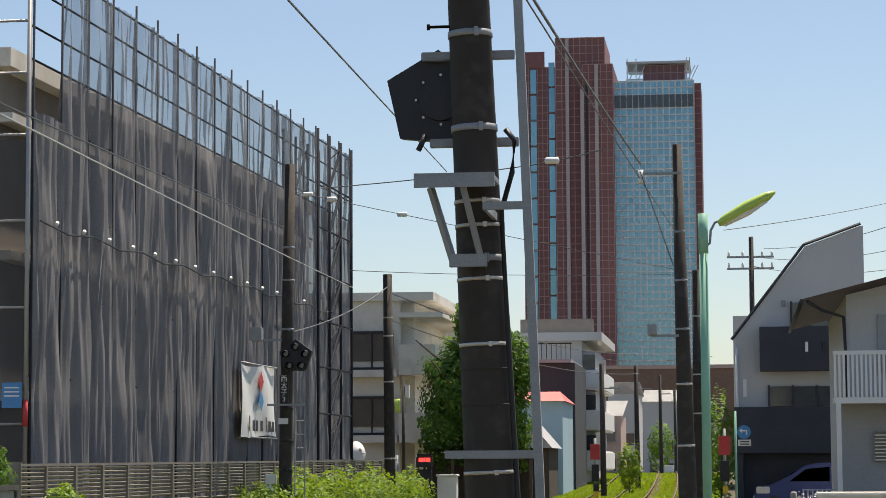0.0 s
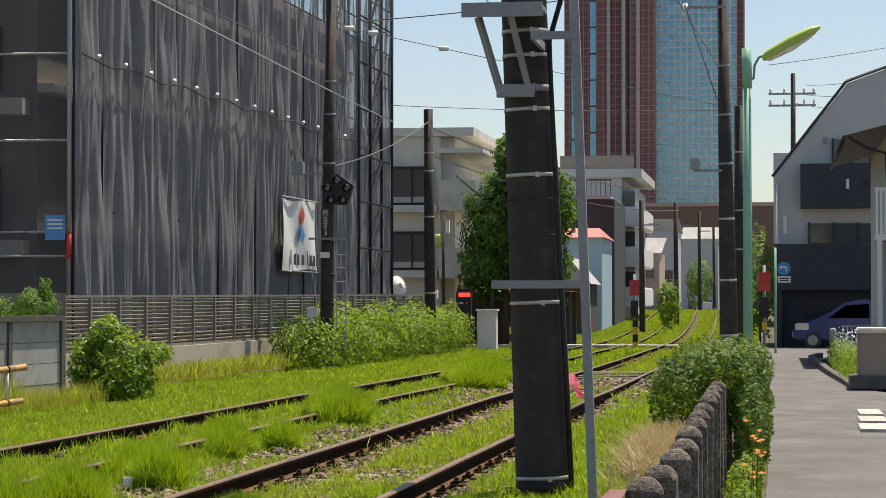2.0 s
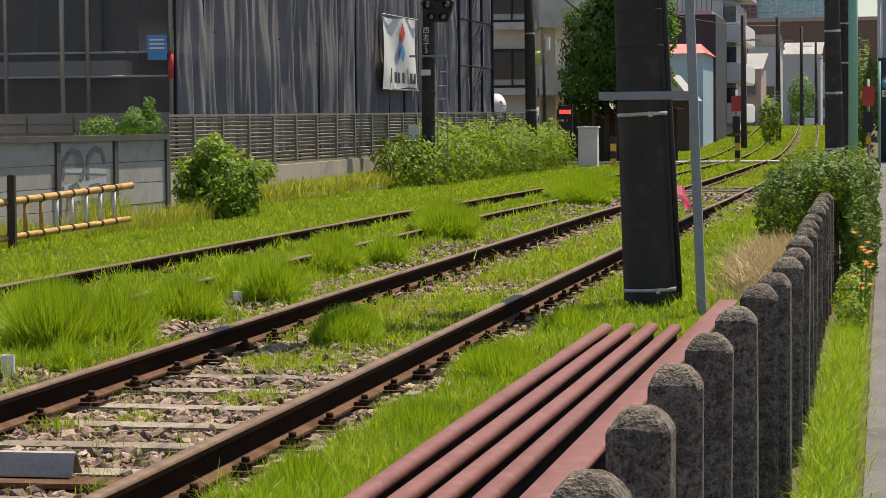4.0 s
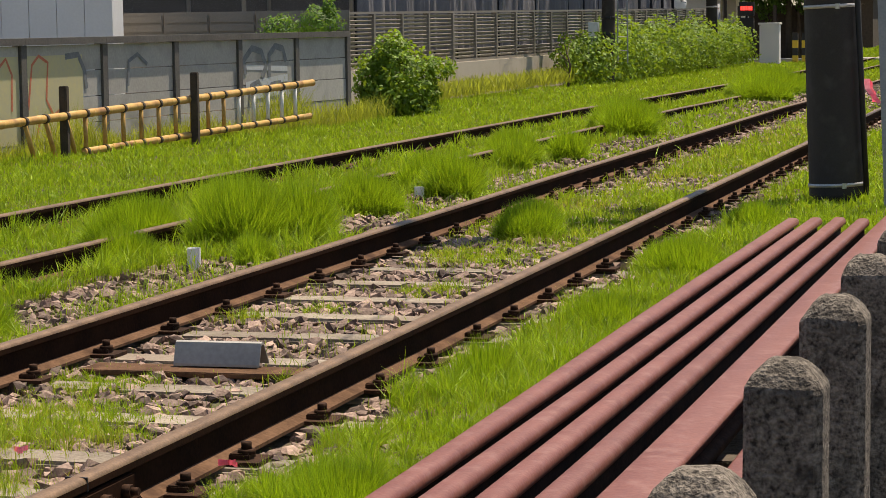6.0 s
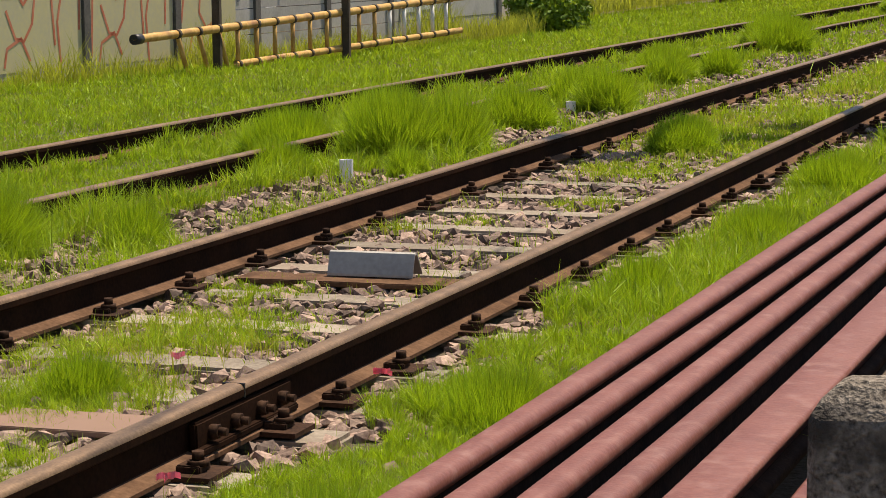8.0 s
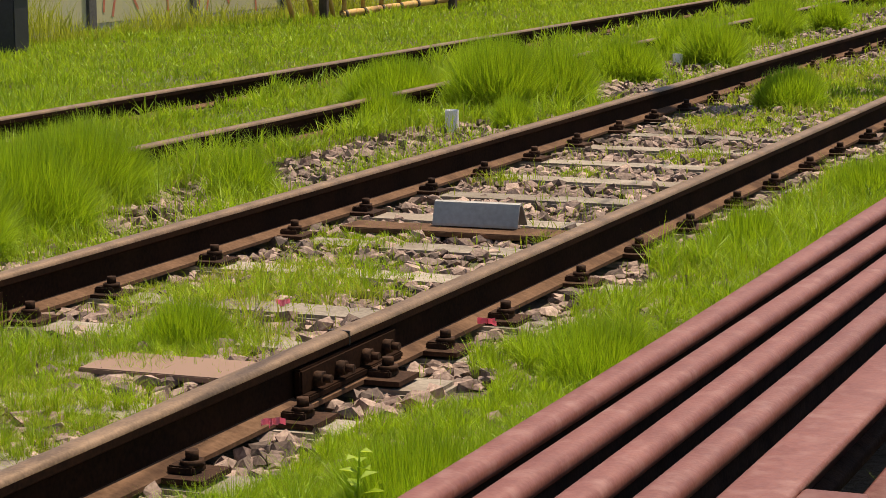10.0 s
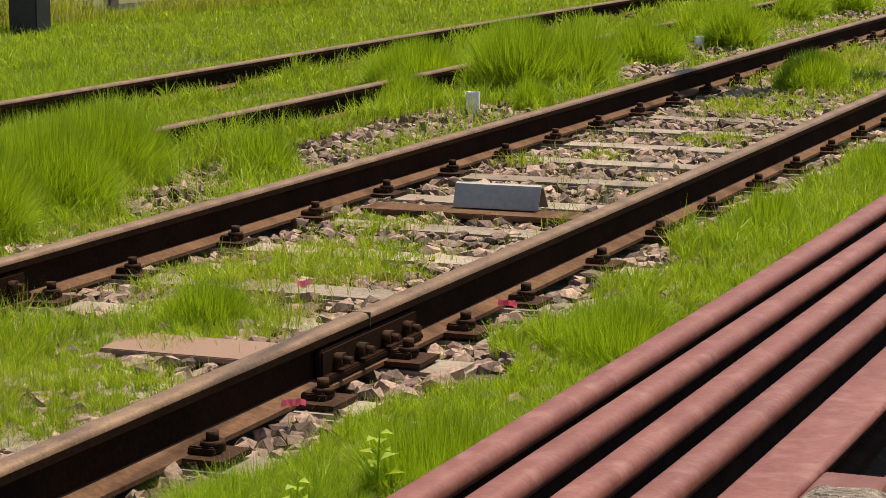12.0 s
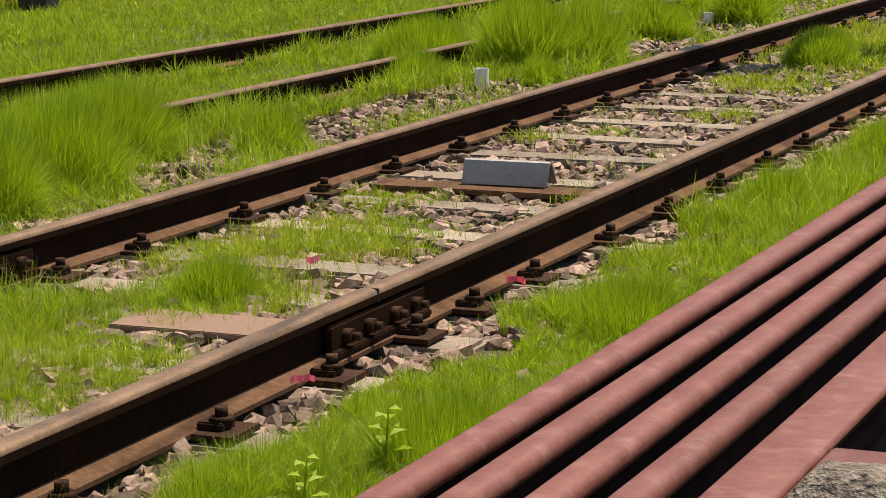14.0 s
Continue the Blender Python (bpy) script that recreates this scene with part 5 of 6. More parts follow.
lamp = thing("street_lamp", (-0.34, 45, 0), "pale green steel lamp post with a lime lamp head", "street lamp")
bm = bmesh.new()
tube(bm, [(-0.34, 45, 0), (-0.345, 45, 5.9)], [0.09, 0.085], 16)
part("post", bm, M["greenpaint"], lamp)
bm = bmesh.new()
tube(bm, [(-0.345, 45, 5.7), (-0.35, 45, 6.48)], 0.095, 16)
part("collar", bm, M["greenpaint"], lamp)
bm = bmesh.new()
tube(bm, [(-0.30, 45, 5.85), (-0.22, 45, 5.9), (-0.2, 45, 6.15), (-0.12, 45, 6.3), (0.0, 45, 6.36)], 0.025, 8)
part("arm", bm, M["galv"], lamp)
bm = bmesh.new()
tube(bm, [(-0.05, 45, 6.28), (0.05, 45, 6.33), (0.5, 45, 6.58), (0.9, 45, 6.8), (1.05, 45, 6.88)], [0.05, 0.10, 0.13, 0.09, 0.03], 14)
hd = part("lamp_head", bm, M["lampgreen"], lamp, "lime green lamp cover")
bm = bmesh.new()
tube(bm, [(0.05, 44.99, 6.27), (0.5, 44.99, 6.51), (0.88, 44.99, 6.72)], [0.06, 0.095, 0.05], 12)
part("diffuser", bm, M["white"], hd)

# ---------- banner, signs and front of the scaffold ----------
ban = thing("banner", fac(22, 0.4, 2.5), "white cloth banner with a red and blue emblem", "banner", beside=fac(15, -8, 0).y)
bs0 = 16.5


def bp(a, z, o=0.34):
    return fac(bs0 + a, o, z)


bm = bmesh.new()
g = [[bm.verts.new(bp(4.1 * i / 10, 2.55 + 2.0 * j / 10 - 0.05 * math.sin(i * 0.6), 0.34 + 0.05 * math.sin(i * 0.9 + j * 0.3))) for i in range(11)] for j in range(11)]
for j in range(10):
    for i in range(10):
        bm.faces.new((g[j][i], g[j][i + 1], g[j + 1][i + 1], g[j + 1][i])).smooth = True
part("cloth", bm, M["white"], ban)
for z in (2.52, 4.58):
    bm = bmesh.new()
    tube(bm, [bp(-0.1, z, 0.36), bp(4.2, z, 0.36)], 0.025, 6)
    part("batten", bm, M["pipelight"], ban)
for dz, m_, zz in ((0.0, "signred", 4.12), (0.0, "signblue", 3.55)):
    bm = bmesh.new()
    vs = [bm.verts.new(bp(2.1 + a, zz + b, 0.41)) for a, b in ((0, -0.3), (0.3, 0), (0, 0.3), (-0.3, 0))]
    bm.faces.new(vs)
    part("emblem", bm, M[m_], ban)
for k, (a, w_) in enumerate(((0.45, 0.10), (0.75, 0.22), (1.05, 0.20), (1.45, 0.24), (1.95, 0.10), (2.2, 0.24), (2.55, 0.2), (2.85, 0.2))):
    bm = bmesh.new()
    vs = [bm.verts.new(bp(1.3 * a + 0.1 + 1.3 * x, 2.7 + z, 0.41)) for x, z in ((0, 0), (w_, 0), (w_, 0.42 if k in (0, 4) else 0.3), (0, 0.42 if k in (0, 4) else 0.3))]
    bm.faces.new(vs)
    part("bar", bm, M["navy"], ban)

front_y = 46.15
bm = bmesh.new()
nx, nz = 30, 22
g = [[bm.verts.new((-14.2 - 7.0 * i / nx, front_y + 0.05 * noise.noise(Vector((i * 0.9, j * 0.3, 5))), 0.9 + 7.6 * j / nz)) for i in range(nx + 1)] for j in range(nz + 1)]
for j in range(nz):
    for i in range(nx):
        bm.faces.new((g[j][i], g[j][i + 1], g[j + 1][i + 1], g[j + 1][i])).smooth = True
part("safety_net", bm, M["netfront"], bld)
bm = bmesh.new()
for x in (-14.2, -16.0, -17.8):
    tube(bm, [(x, front_y, 0), (x, front_y, 12.9)], 0.05, 8)
for z in (1.3, 2.6, 3.1, 5.0, 6.8, 8.6, 9.9, 11.0, 12.4):
    tube(bm, [(-14.2, front_y, z), (-21, front_y, z)], 0.03, 6)
part("front_frame", bm, M["pipelight"], bld)
part("red_sleeve", tube(bmesh.new(), [(-14.2, front_y - 0.01, 2.55), (-14.2, front_y - 0.01, 3.1)], 0.058, 8), M["signred"], bld)
notice = part("notice_sheet", box(bmesh.new(), -14.67, -14.25, 46.04, 46.06, 2.93, 3.45), M["signblue"], bld, "blue and white notice sheet")
for k in range(3):
    part("bar", box(bmesh.new(), -14.62, -14.30, 46.025, 46.038, 3.36 - 0.085 * k - 0.03, 3.36 - 0.085 * k), M["white"], notice)
# stair tower and stacked rails at the far end
bm = bmesh.new()
for s in (L_ - 6.0, L_ - 4.2, L_ - 2.4, L_ - 0.6):
    for o in (-0.9, 0.25):
        tube(bm, [fac(s, o, 0), fac(s, o, 12.6)], 0.045, 6)
for k in range(8):
    z = 0.4 + 1.5 * k
    for o in (-0.9, 0.25):
        tube(bm, [fac(L_ - 6.0, o, z), fac(L_ - 0.6, o, z)], 0.03, 5)
        tube(bm, [fac(L_ - 4.2, o, z), fac(L_ - 2.4, o, z + 1.5)], 0.05, 5)
        tube(bm, [fac(L_ - 4.2, o, z + 0.9), fac(L_ - 2.4, o, z + 1.5)], 0.025, 5)
part("stair_tower", bm, M["pipe"], bld, "dark steel scaffold stairs")
# windows and balconies of the block behind the nets
for fl_ in range(3):
    for k in range(8):
        s = 3 + 3.6 * k
        z = 1.6 + 2.9 * fl_
        w_ = part("window", slab(bmesh.new(), s, s + 1.7, -1.12, -1.06, z, z + 1.5, fac), M["darkglass"], bld)
    part("ledge", slab(bmesh.new(), 1.0, L_ - 2.5, -1.1, -0.75, 0.4 + 2.95 * (fl_ + 1) - 0.2, 0.4 + 2.95 * (fl_ + 1), fac), M["render"], bld)
part("cornice", slab(bmesh.new(), 0.7, L_ - 2.3, -1.5, -0.7, 10.2, 10.6, fac), M["render"], bld)
for z in (2.6, 5.6, 8.4):
    part("front_ledge", box(bmesh.new(), -22, -15.4, 46.7, 47.3, z, z + 0.35), M["render"], bld)
    part("front_window", box(bmesh.new(), -17.4, -16.0, 47.0, 47.2, z + 0.55, z + 1.9), M["darkglass"], bld)
for k in range(14):
    bm = bmesh.new()
    tube(bm, [fac(1.83 * k + 0.9, 0.28, 6.80), fac(1.83 * k + 0.98, 0.28, 6.85)], 0.045, 6)
    part("clamp", bm, M["white"], bld)
bm = bmesh.new()
tube(bm, [fac(1.83 * k, 0.24, 6.80 - (0.12 if k % 2 else 0)) for k in range(17)], 0.02, 5)
part("rope", bm, M["cable"], bld)

# ---------- cream apartment block ----------
ap = thing("apartment_building", (-15, 95, 0), "cream three-storey apartment block with stepped balconies", "building")
part("body", box(bmesh.new(), -22, -13.45, 95, 112, -0.5, 8.7), M["render"], ap)
part("wing", box(bmesh.new(), -13.45, -12.9, 95.6, 112, -0.5, 8.7), M["render"], ap)
part("roof_slab", box(bmesh.new(), -22.2, -12.0, 94.8, 112.2, 8.702, 9.05), M["render"], ap)
part("eave", box(bmesh.new(), -13.46, -11.6, 94.7, 106, 8.0, 8.2), M["render"], ap)
for fl_, z in enumerate((2.9, 5.7)):
    part("balcony", box(bmesh.new(), -13.4, -11.9, 94.4, 99, z - 0.1, z + 1.15, 0.02), M["render"], ap)
    part("balcony", box(bmesh.new(), -12.6, -11.3, 99.3, 104, z - 0.35, z + 0.95, 0.02), M["render"], ap)
for z in (0.6, 3.45, 6.15):
    wnd = part("window", box(bmesh.new(), -15.45, -13.75, 94.93, 95.02, z + 0.05, z + 1.2), M["darkglass"], ap)
    part("frame", box(bmesh.new(), -15.5, -13.7, 94.84, 94.92, z + 1.2, z + 1.3), M["black"], wnd)
    for x in (-15.5, -14.62, -13.75):
        part("bar", box(bmesh.new(), x, x + 0.06, 94.84, 94.92, z - 0.2, z + 1.2), M["black"], wnd)
    part("frame", box(bmesh.new(), -15.5, -13.7, 94.84, 94.92, z - 0.3, z - 0.2), M["black"], wnd)
    part("ledge", box(bmesh.new(), -15.6, -13.5, 94.5, 95, z - 0.62, z - 0.32), M["render"], ap)
dish = thing("satellite_dish", (-13.3, 83, 2.0), "white satellite dish on a short arm", "satellite dish")
bm = bmesh.new()
bmesh.ops.create_cone(bm, cap_ends=False, segments=20, radius1=0.38, radius2=0.08, depth=0.12, matrix=pose(-13.15, 82.5, 2.35, 75, 0, 55))
part("bowl", bm, M["white"], dish)
part("arm", tube(bmesh.new(), [(-13.15, 82.5, 2.3), (-12.9, 82.2, 2.25)], 0.02, 6), M["galv"], dish)
part("mount", tube(bmesh.new(), [(-13.2, 82.6, 0.5), (-13.2, 82.6, 2.35)], 0.025, 6), M["galv"], dish)

# ---------- tree beyond the crossing ----------
tb = [(-10.6, 92.5, 4.9, 1.6, 1.5, 2.1, 5000), (-9.2, 92, 4.0, 1.5, 1.5, 2.3, 4600), (-11.2, 92.5, 3.2, 1.1, 1.4, 1.4, 2600), (-9.6, 92.5, 6.5, 1.5, 1.3, 1.4, 3400), (-10.3, 92.5, 7.7, 0.6, 0.9, 0.9, 1000), (-8.7, 92, 2.8, 0.9, 1.1, 1.5, 1700), (-8.4, 92.5, 5.6, 0.9, 1.1, 1.3, 1700), (-11.5, 92.3, 5.7, 0.6, 0.8, 0.5, 500)]
shrub("tree", tb, 0.19, "darkleaf", "leafy green tree standing beside the crossing", [(-10.4, 92.5, 7.0, 0.14), (-10.0, 92.5, 5.0, 0.09)], 91, "tree")
shrub("shrub", [(-5.4, 128, 1.9, 0.7, 0.8, 1.4, 900)], 0.2, "leaf", "upright light green shrub beside the railway", [(-5.4, 128, 2.0, 0.05)], 97)
shrub("shrub", [(-0.3, 100, 2.6, 0.9, 2, 2.6, 1500)], 0.18, "darkleaf", "dark green creeper beside the grey house", [(-0.3, 100, 3.0, 0.05)], 101)

# ---------- level crossing ----------
single("crossing_deck", box(bmesh.new(), -12, -1.6, 88.3, 90.1, 0.0, 0.14), M["concrete"], "pale concrete footway deck crossing the tracks", "crossing")
cab = thing("relay_cabinet", (-10.2, 84.5, 0), "pale grey steel relay cabinet beside the crossing", "cabinet")
part("body", box(bmesh.new(), -10.55, -9.85, 84.3, 84.9, 0, 1.42, 0.02), M["white"], cab)
part("lid", box(bmesh.new(), -10.6, -9.8, 84.25, 84.95, 1.422, 1.5, 0.02), M["white"], cab)
led = thing("crossing_display", (-11.0, 84, 0), "black crossing signal box with red lit characters", "signal")
part("post", tube(bmesh.new(), [(-11.0, 84.2, 0), (-11.0, 84.2, 2.2)], 0.05, 8), M["black"], led)
part("box", box(bmesh.new(), -11.25, -10.72, 84.0, 84.25, 1.75, 2.25, 0.01), M["black"], led)
for k in range(5):
    part("character", box(bmesh.new(), -11.19 + 0.088 * k, -11.12 + 0.088 * k, 83.985, 83.998, 1.95, 2.1), M["led"], led)
part("lower_box", box(bmesh.new(), -11.3, -10.72, 84.0, 84.2, 1.08, 1.68, 0.01), M["black"], led)
for x, h in ((-11.75, 4.9), (-12.0, 2.2)):
    t = thing("crossing_post", (x, 84, 0), "dark slim post beside the level crossing", "post", "crossing posts")
    part("shaft", tube(bmesh.new(), [(x, 84, 0), (x, 84, h)], [0.07, 0.055], 8), M["pole"] if h > 3 else M["galv"], t)
    if h > 3:
        part("yellow_lamp", tube(bmesh.new(), [(x - 0.18, 83.9, 3.75), (x - 0.22, 83.9, 4.25)], 0.1, 8), M["lampgreen"], t)
        part("speaker", box(bmesh.new(), x + 0.08, x + 0.22, 83.9, 84.1, 4.3, 4.75), M["white"], t)
for x in (-9.55, -9.2, -4.9):
    t = thing("warning_fence", (x, 87, 0), "yellow and black striped crossing guard post", "barrier", "crossing guards")
    for k in range(4):
        part("stripe", box(bmesh.new(), x - 0.1, x + 0.1, 86.9, 87.1, 0.28 * k, 0.28 * k + 0.278), M["yellow"] if k % 2 == 0 else M["black"], t)
shel = thing("shelter", (-8.8, 92, 0), "dark open shed with a brown sloping roof", "shed")
bm = bmesh.new()
vs = [bm.verts.new(p) for p in ((-12.4, 91, 2.62), (-7.5, 91, 2.2), (-7.5, 95, 2.2), (-12.4, 95, 2.62))]
bm.faces.new(vs)
bmesh.ops.solidify(bm, geom=bm.faces[:], thickness=0.12)
part("roof", bm, M["brown"], shel)
part("back", box(bmesh.new(), -12.2, -7.7, 94, 94.1, 0, 2.2), M["oldwood"], shel)
for x in (-12.2, -10.8, -9.4, -7.7):
    part("post", box(bmesh.new(), x - 0.06, x + 0.06, 91.2, 91.32, 0, 2.2), M["oldwood"], shel)
for x, y in ((-5.5, 97), (-0.1, 80)):
    t = thing("crossing_signal", (x, y, 0), "red and black crossing warning lights on post", "signal", "crossing signals")
    part("post", tube(bmesh.new(), [(x, y, 0), (x, y, 3.0)], 0.05, 8), M["galv"], t)
    part("cross_board", box(bmesh.new(), x - 0.2, x + 0.2, y - 0.1, y - 0.06, 2.1, 2.75), M["signred"], t)
    part("lamp_box", box(bmesh.new(), x - 0.15, x + 0.15, y - 0.12, y + 0.1, 1.2, 1.9, 0.02), M["black"], t)
    part("push_box", box(bmesh.new(), x - 0.08, x + 0.1, y - 0.12, y + 0.05, 0.8, 1.05, 0.01), M["yellow"], t)

# ---------- far streetscape on the left of the line ----------
def windows(t, wall, x0, x1, y, rows_, cols, z0, dz, w, h, m="darkglass"):
    for r_ in range(rows_):
        for c_k in range(cols):
            x = x0 + (x1 - x0) * (c_k + 0.5) / cols
            wn_ = part("window", box(bmesh.new(), x - w / 2, x + w / 2, y - 0.12, y + 0.02, z0 + dz * r_, z0 + dz * r_ + h), M[m], t)
            part("sill", box(bmesh.new(), x - w / 2 - 0.1, x + w / 2 + 0.1, y - 0.25, y - 0.125, z0 + dz * r_ - 0.1, z0 + dz * r_ - 0.02), M["galv"], wn_)


wa = thing("apartment_building", (-10, 150, 0), "white four-storey apartment block with rounded balconies", "building")
part("body", box(bmesh.new(), -15, -9.3, 150, 170, -1, 10.2), M["lightgrey"], wa)
part("parapet", box(bmesh.new(), -15.2, -8.0, 149.6, 166, 10.202, 10.75), M["lightgrey"], wa)
part("roof_rail", box(bmesh.new(), -13.4, -8.6, 151, 151.1, 10.75, 11.7), M["fencepanel"], wa)
for z in (1.8, 4.4, 7.0):
    part("balcony", box(bmesh.new(), -9.29, -8.0, 149.5, 164, z, z + 1.3, 0.1), M["white"], wa)
    part("recess", box(bmesh.new(), -9.298, -8.5, 150.2, 163, z + 1.302, z + 2.55), M["grey"], wa)
    part("window", box(bmesh.new(), -9.2, -8.45, 150.0, 150.15, z + 1.35, z + 2.3), M["darkglass"], wa)
gr = thing("house", (-11, 138, 0), "dark grey narrow building with a roof terrace rail", "house")
part("wall", box(bmesh.new(), -13, -9.0, 138, 148, -1, 8.2), M["navy"], gr)
part("terrace_slab", box(bmesh.new(), -13.3, -9.2, 137.6, 148, 8.202, 8.4), M["grey"], gr)
for k in range(14):
    part("baluster", box(bmesh.new(), -13 + 0.29 * k, -12.96 + 0.29 * k, 137.7, 137.75, 8.4, 9.3), M["black"], gr)
part("handrail", box(bmesh.new(), -13.05, -9.15, 137.68, 137.77, 9.3, 9.38), M["black"], gr)
blu = thing("house", (-10, 128, 0), "pale blue house with a red roof", "house")
part("wall", box(bmesh.new(), -12.6, -9.05, 128, 136, -1, 5.6), M["skyblue"], blu)
bm = bmesh.new()
vs = [bm.verts.new(p) for p in ((-12.9, 127.6, 5.58), (-8.9, 127.6, 5.58), (-9.4, 131, 6.2), (-12.5, 131, 6.2), (-8.9, 136.2, 5.58), (-12.9, 136.2, 5.58))]
for f in ((0, 1, 2, 3), (1, 4, 2), (2, 4, 5, 3), (0, 3, 5)):
    bm.faces.new([vs[i] for i in f])
part("roof", bm, M["red"], blu, "red metal roof")
sh = thing("house", (-9.8, 120, 0), "small dark wooden house with grey tiled gable", "house")
part("wall", box(bmesh.new(), -11.2, -9.2, 120, 126, -1, 3.0), M["oldwood"], sh)
bm = bmesh.new()
vs = [bm.verts.new(p) for p in ((-9.0, 119.6, 2.9), (-10.2, 119.6, 4.3), (-11.4, 119.6, 2.9), (-9.0, 126.4, 2.9), (-10.2, 126.4, 4.3), (-11.4, 126.4, 2.9))]
for f in ((0, 1, 2), (3, 5, 4), (0, 3, 4, 1), (1, 4, 5, 2)):
    bm.faces.new([vs[i] for i in f])
part("roof", bm, M["grey"], sh)
for i, (x0, x1, y, z1, m_, lab) in enumerate(((-12.5, -9.4, 205, 8.4, "pinkwall", "pinkish two-storey house with pale metal roof"), (-11.5, -8.6, 225, 11, "lightgrey", "pale grey house with a sloping roof"), (-9.5, -5.4, 262, 11.5, "lightgrey", "pale modern house with slanted roofline"), (-8.5, -5.0, 300, 10.5, "skyblue", "pale bluish house far along the line"), (-7.5, -4.4, 340, 11, "grey", "grey house far along the line"), (-3.4, -1.8, 330, 9.5, "lightgrey", "light grey house beyond the far crossing"))):
    gz_ = float(ground_z(y))
    t = thing("house", ((x0 + x1) / 2, y, gz_), lab, "house")
    part("wall", box(bmesh.new(), x0, x1, y, y + 10, gz_ - 1, z1 - 1.6), M[m_], t)
    bm = bmesh.new()
    lo, hi = (z1 - 1.6, z1) if i % 2 == 0 else (z1 - 0.4, z1 - 1.6)
    vs = [bm.verts.new(p) for p in ((x0 - 0.2, y - 0.2, lo - 0.01), (x1 + 0.2, y - 0.2, lo - 0.01), (x1 + 0.2, y + 10, hi), (x0 - 0.2, y + 10, hi))]
    bm.faces.new(vs)
    bmesh.ops.solidify(bm, geom=bm.faces[:], thickness=-0.15)
    part("roof", bm, M["lightgrey" if i in (0, 2) else "grey"], t)
    windows(t, None, x0 + 0.2, x1 - 0.2, y, 2, 2, gz_ + 1.2, 2.6, 0.8, 1.1)
for x, y, h in ((-6.6, 124, 7.6), (-5.4, 140, 8.0), (-8.4, 158, 8.6), (-5.6, 196, 9.2), (-5.2, 232, 9.4), (-4.6, 262, 8.5), (-4.0, 290, 9.5), (-3.6, 330, 8.0)):
    g0 = float(ground_z(y))
    t = round_pole("railway_pole", (x, y, g0), (x - 0.05, y, g0 + h), 0.17, 0.13, "dark concrete railway pole along the far track", seg=10)
    part("arm", box(bmesh.new(), x - 0.05, x + 0.9, y - 0.05, y + 0.05, g0 + h * 0.82, g0 + h * 0.82 + 0.07), M["galv"], t)
for x, y in ((-5.2, 205), (-3.4, 240)):
    g0 = float(ground_z(y))
    t = thing("relay_cabinet", (x, y, g0), "pale grey cabinet beside the far track", "cabinet", "far cabinets")
    part("body", box(bmesh.new(), x - 0.4, x + 0.4, y - 0.4, y + 0.4, g0 - 0.2, g0 + 1.7, 0.03), M["white"], t)
single("far_crossing_deck", box(bmesh.new(), -9, 2, 198, 203, float(ground_z(200)) - 0.3, float(ground_z(200)) + 0.10), M["concrete"], "pale concrete deck of the far crossing", "crossing")
shrub("shrub", [(-6.2, 215, 4.2, 1.3, 2, 2.4, 900), (-3.6, 260, 4.0, 1.4, 2, 2.2, 800), (-2.6, 310, 4.6, 2.0, 2, 2.4, 800)], 0.32, "darkleaf", "dark green bushes along the far track", [(-6.2, 215, 3.0, 0.08)], 131)

# ---------- grey house at the lane's end ----------
hs = thing("house", (3, 95, 0), "grey three-storey house with slanted roofline and charcoal balconies", "house")
bm = bmesh.new()
out = [(0.3, -0.5), (5.6, -0.5), (5.6, 11.5), (5.42, 11.47), (3.25, 10.69), (0.34, 7.03)]
f0 = [bm.verts.new((x, 95, z)) for x, z in out]
f1 = [bm.verts.new((x, 106, z)) for x, z in out]
bm.faces.new(f0)
bm.faces.new(f1[::-1])
for k in range(len(out)):
    bm.faces.new((f0[k], f0[(k + 1) % len(out)], f1[(k + 1) % len(out)], f1[k]))
part("wall", bm, M["lightgrey"], hs)
bm = bmesh.new()
for (x0, z0), (x1, z1) in (((0.22, 6.92), (3.2, 10.76)), ((3.2, 10.76), (5.5, 11.58))):
    tube(bm, [(x0, 94.95, z0), (x1, 94.95, z1)], 0.06, 4)
part("verge_trim", bm, M["navy"], hs)
part("balcony", box(bmesh.new(), 1.35, 5.2, 94.0, 94.98, 5.6, 7.38, 0.01), M["navy"], hs, "charcoal balcony box")
part("balcony", box(bmesh.new(), 0.28, 5.2, 94.2, 94.97, 2.3, 4.16, 0.01), M["navy"], hs, "charcoal clad lower storey")
part("pillar", box(bmesh.new(), 0.3, 0.6, 94.3, 94.99, 0, 2.3), M["navy"], hs)
for x0, x1, z0, z1, fr_ in ((2.65, 4.9, 7.4, 8.4, True), (1.7, 4.6, 4.2, 5.0, True)):
    wn_ = part("window", box(bmesh.new(), x0, x1, 94.9, 95.02, z0, z1), M["darkglass"], hs)
    for x in np.linspace(x0, x1, 4):
        part("frame", box(bmesh.new(), x - 0.04, x + 0.04, 94.84, 94.898, z0, z1 + 0.05), M["navy"], wn_)
part("door", box(bmesh.new(), 1.5, 2.3, 94.9, 95.03, 0, 1.75), M["black"], hs)
part("garage_front", box(bmesh.new(), 0.62, 5.3, 94.95, 94.985, 0, 2.3), M["navy"], hs)
for x in (3.15, 3.85):
    part("wall_lamp", box(bmesh.new(), x, x + 0.12, 93.9, 93.99, 6.35, 6.75, 0.01), M["white" if x < 3.5 else "black"], hs)
part("wall_light", box(bmesh.new(), 2.25, 2.42, 94.9, 94.99, 8.25, 8.5, 0.02), M["galv"], hs)
part("downpipe", tube(bmesh.new(), [(0.42, 94.9, 0), (0.42, 94.9, 6.6)], 0.05, 6), M["white"], hs)
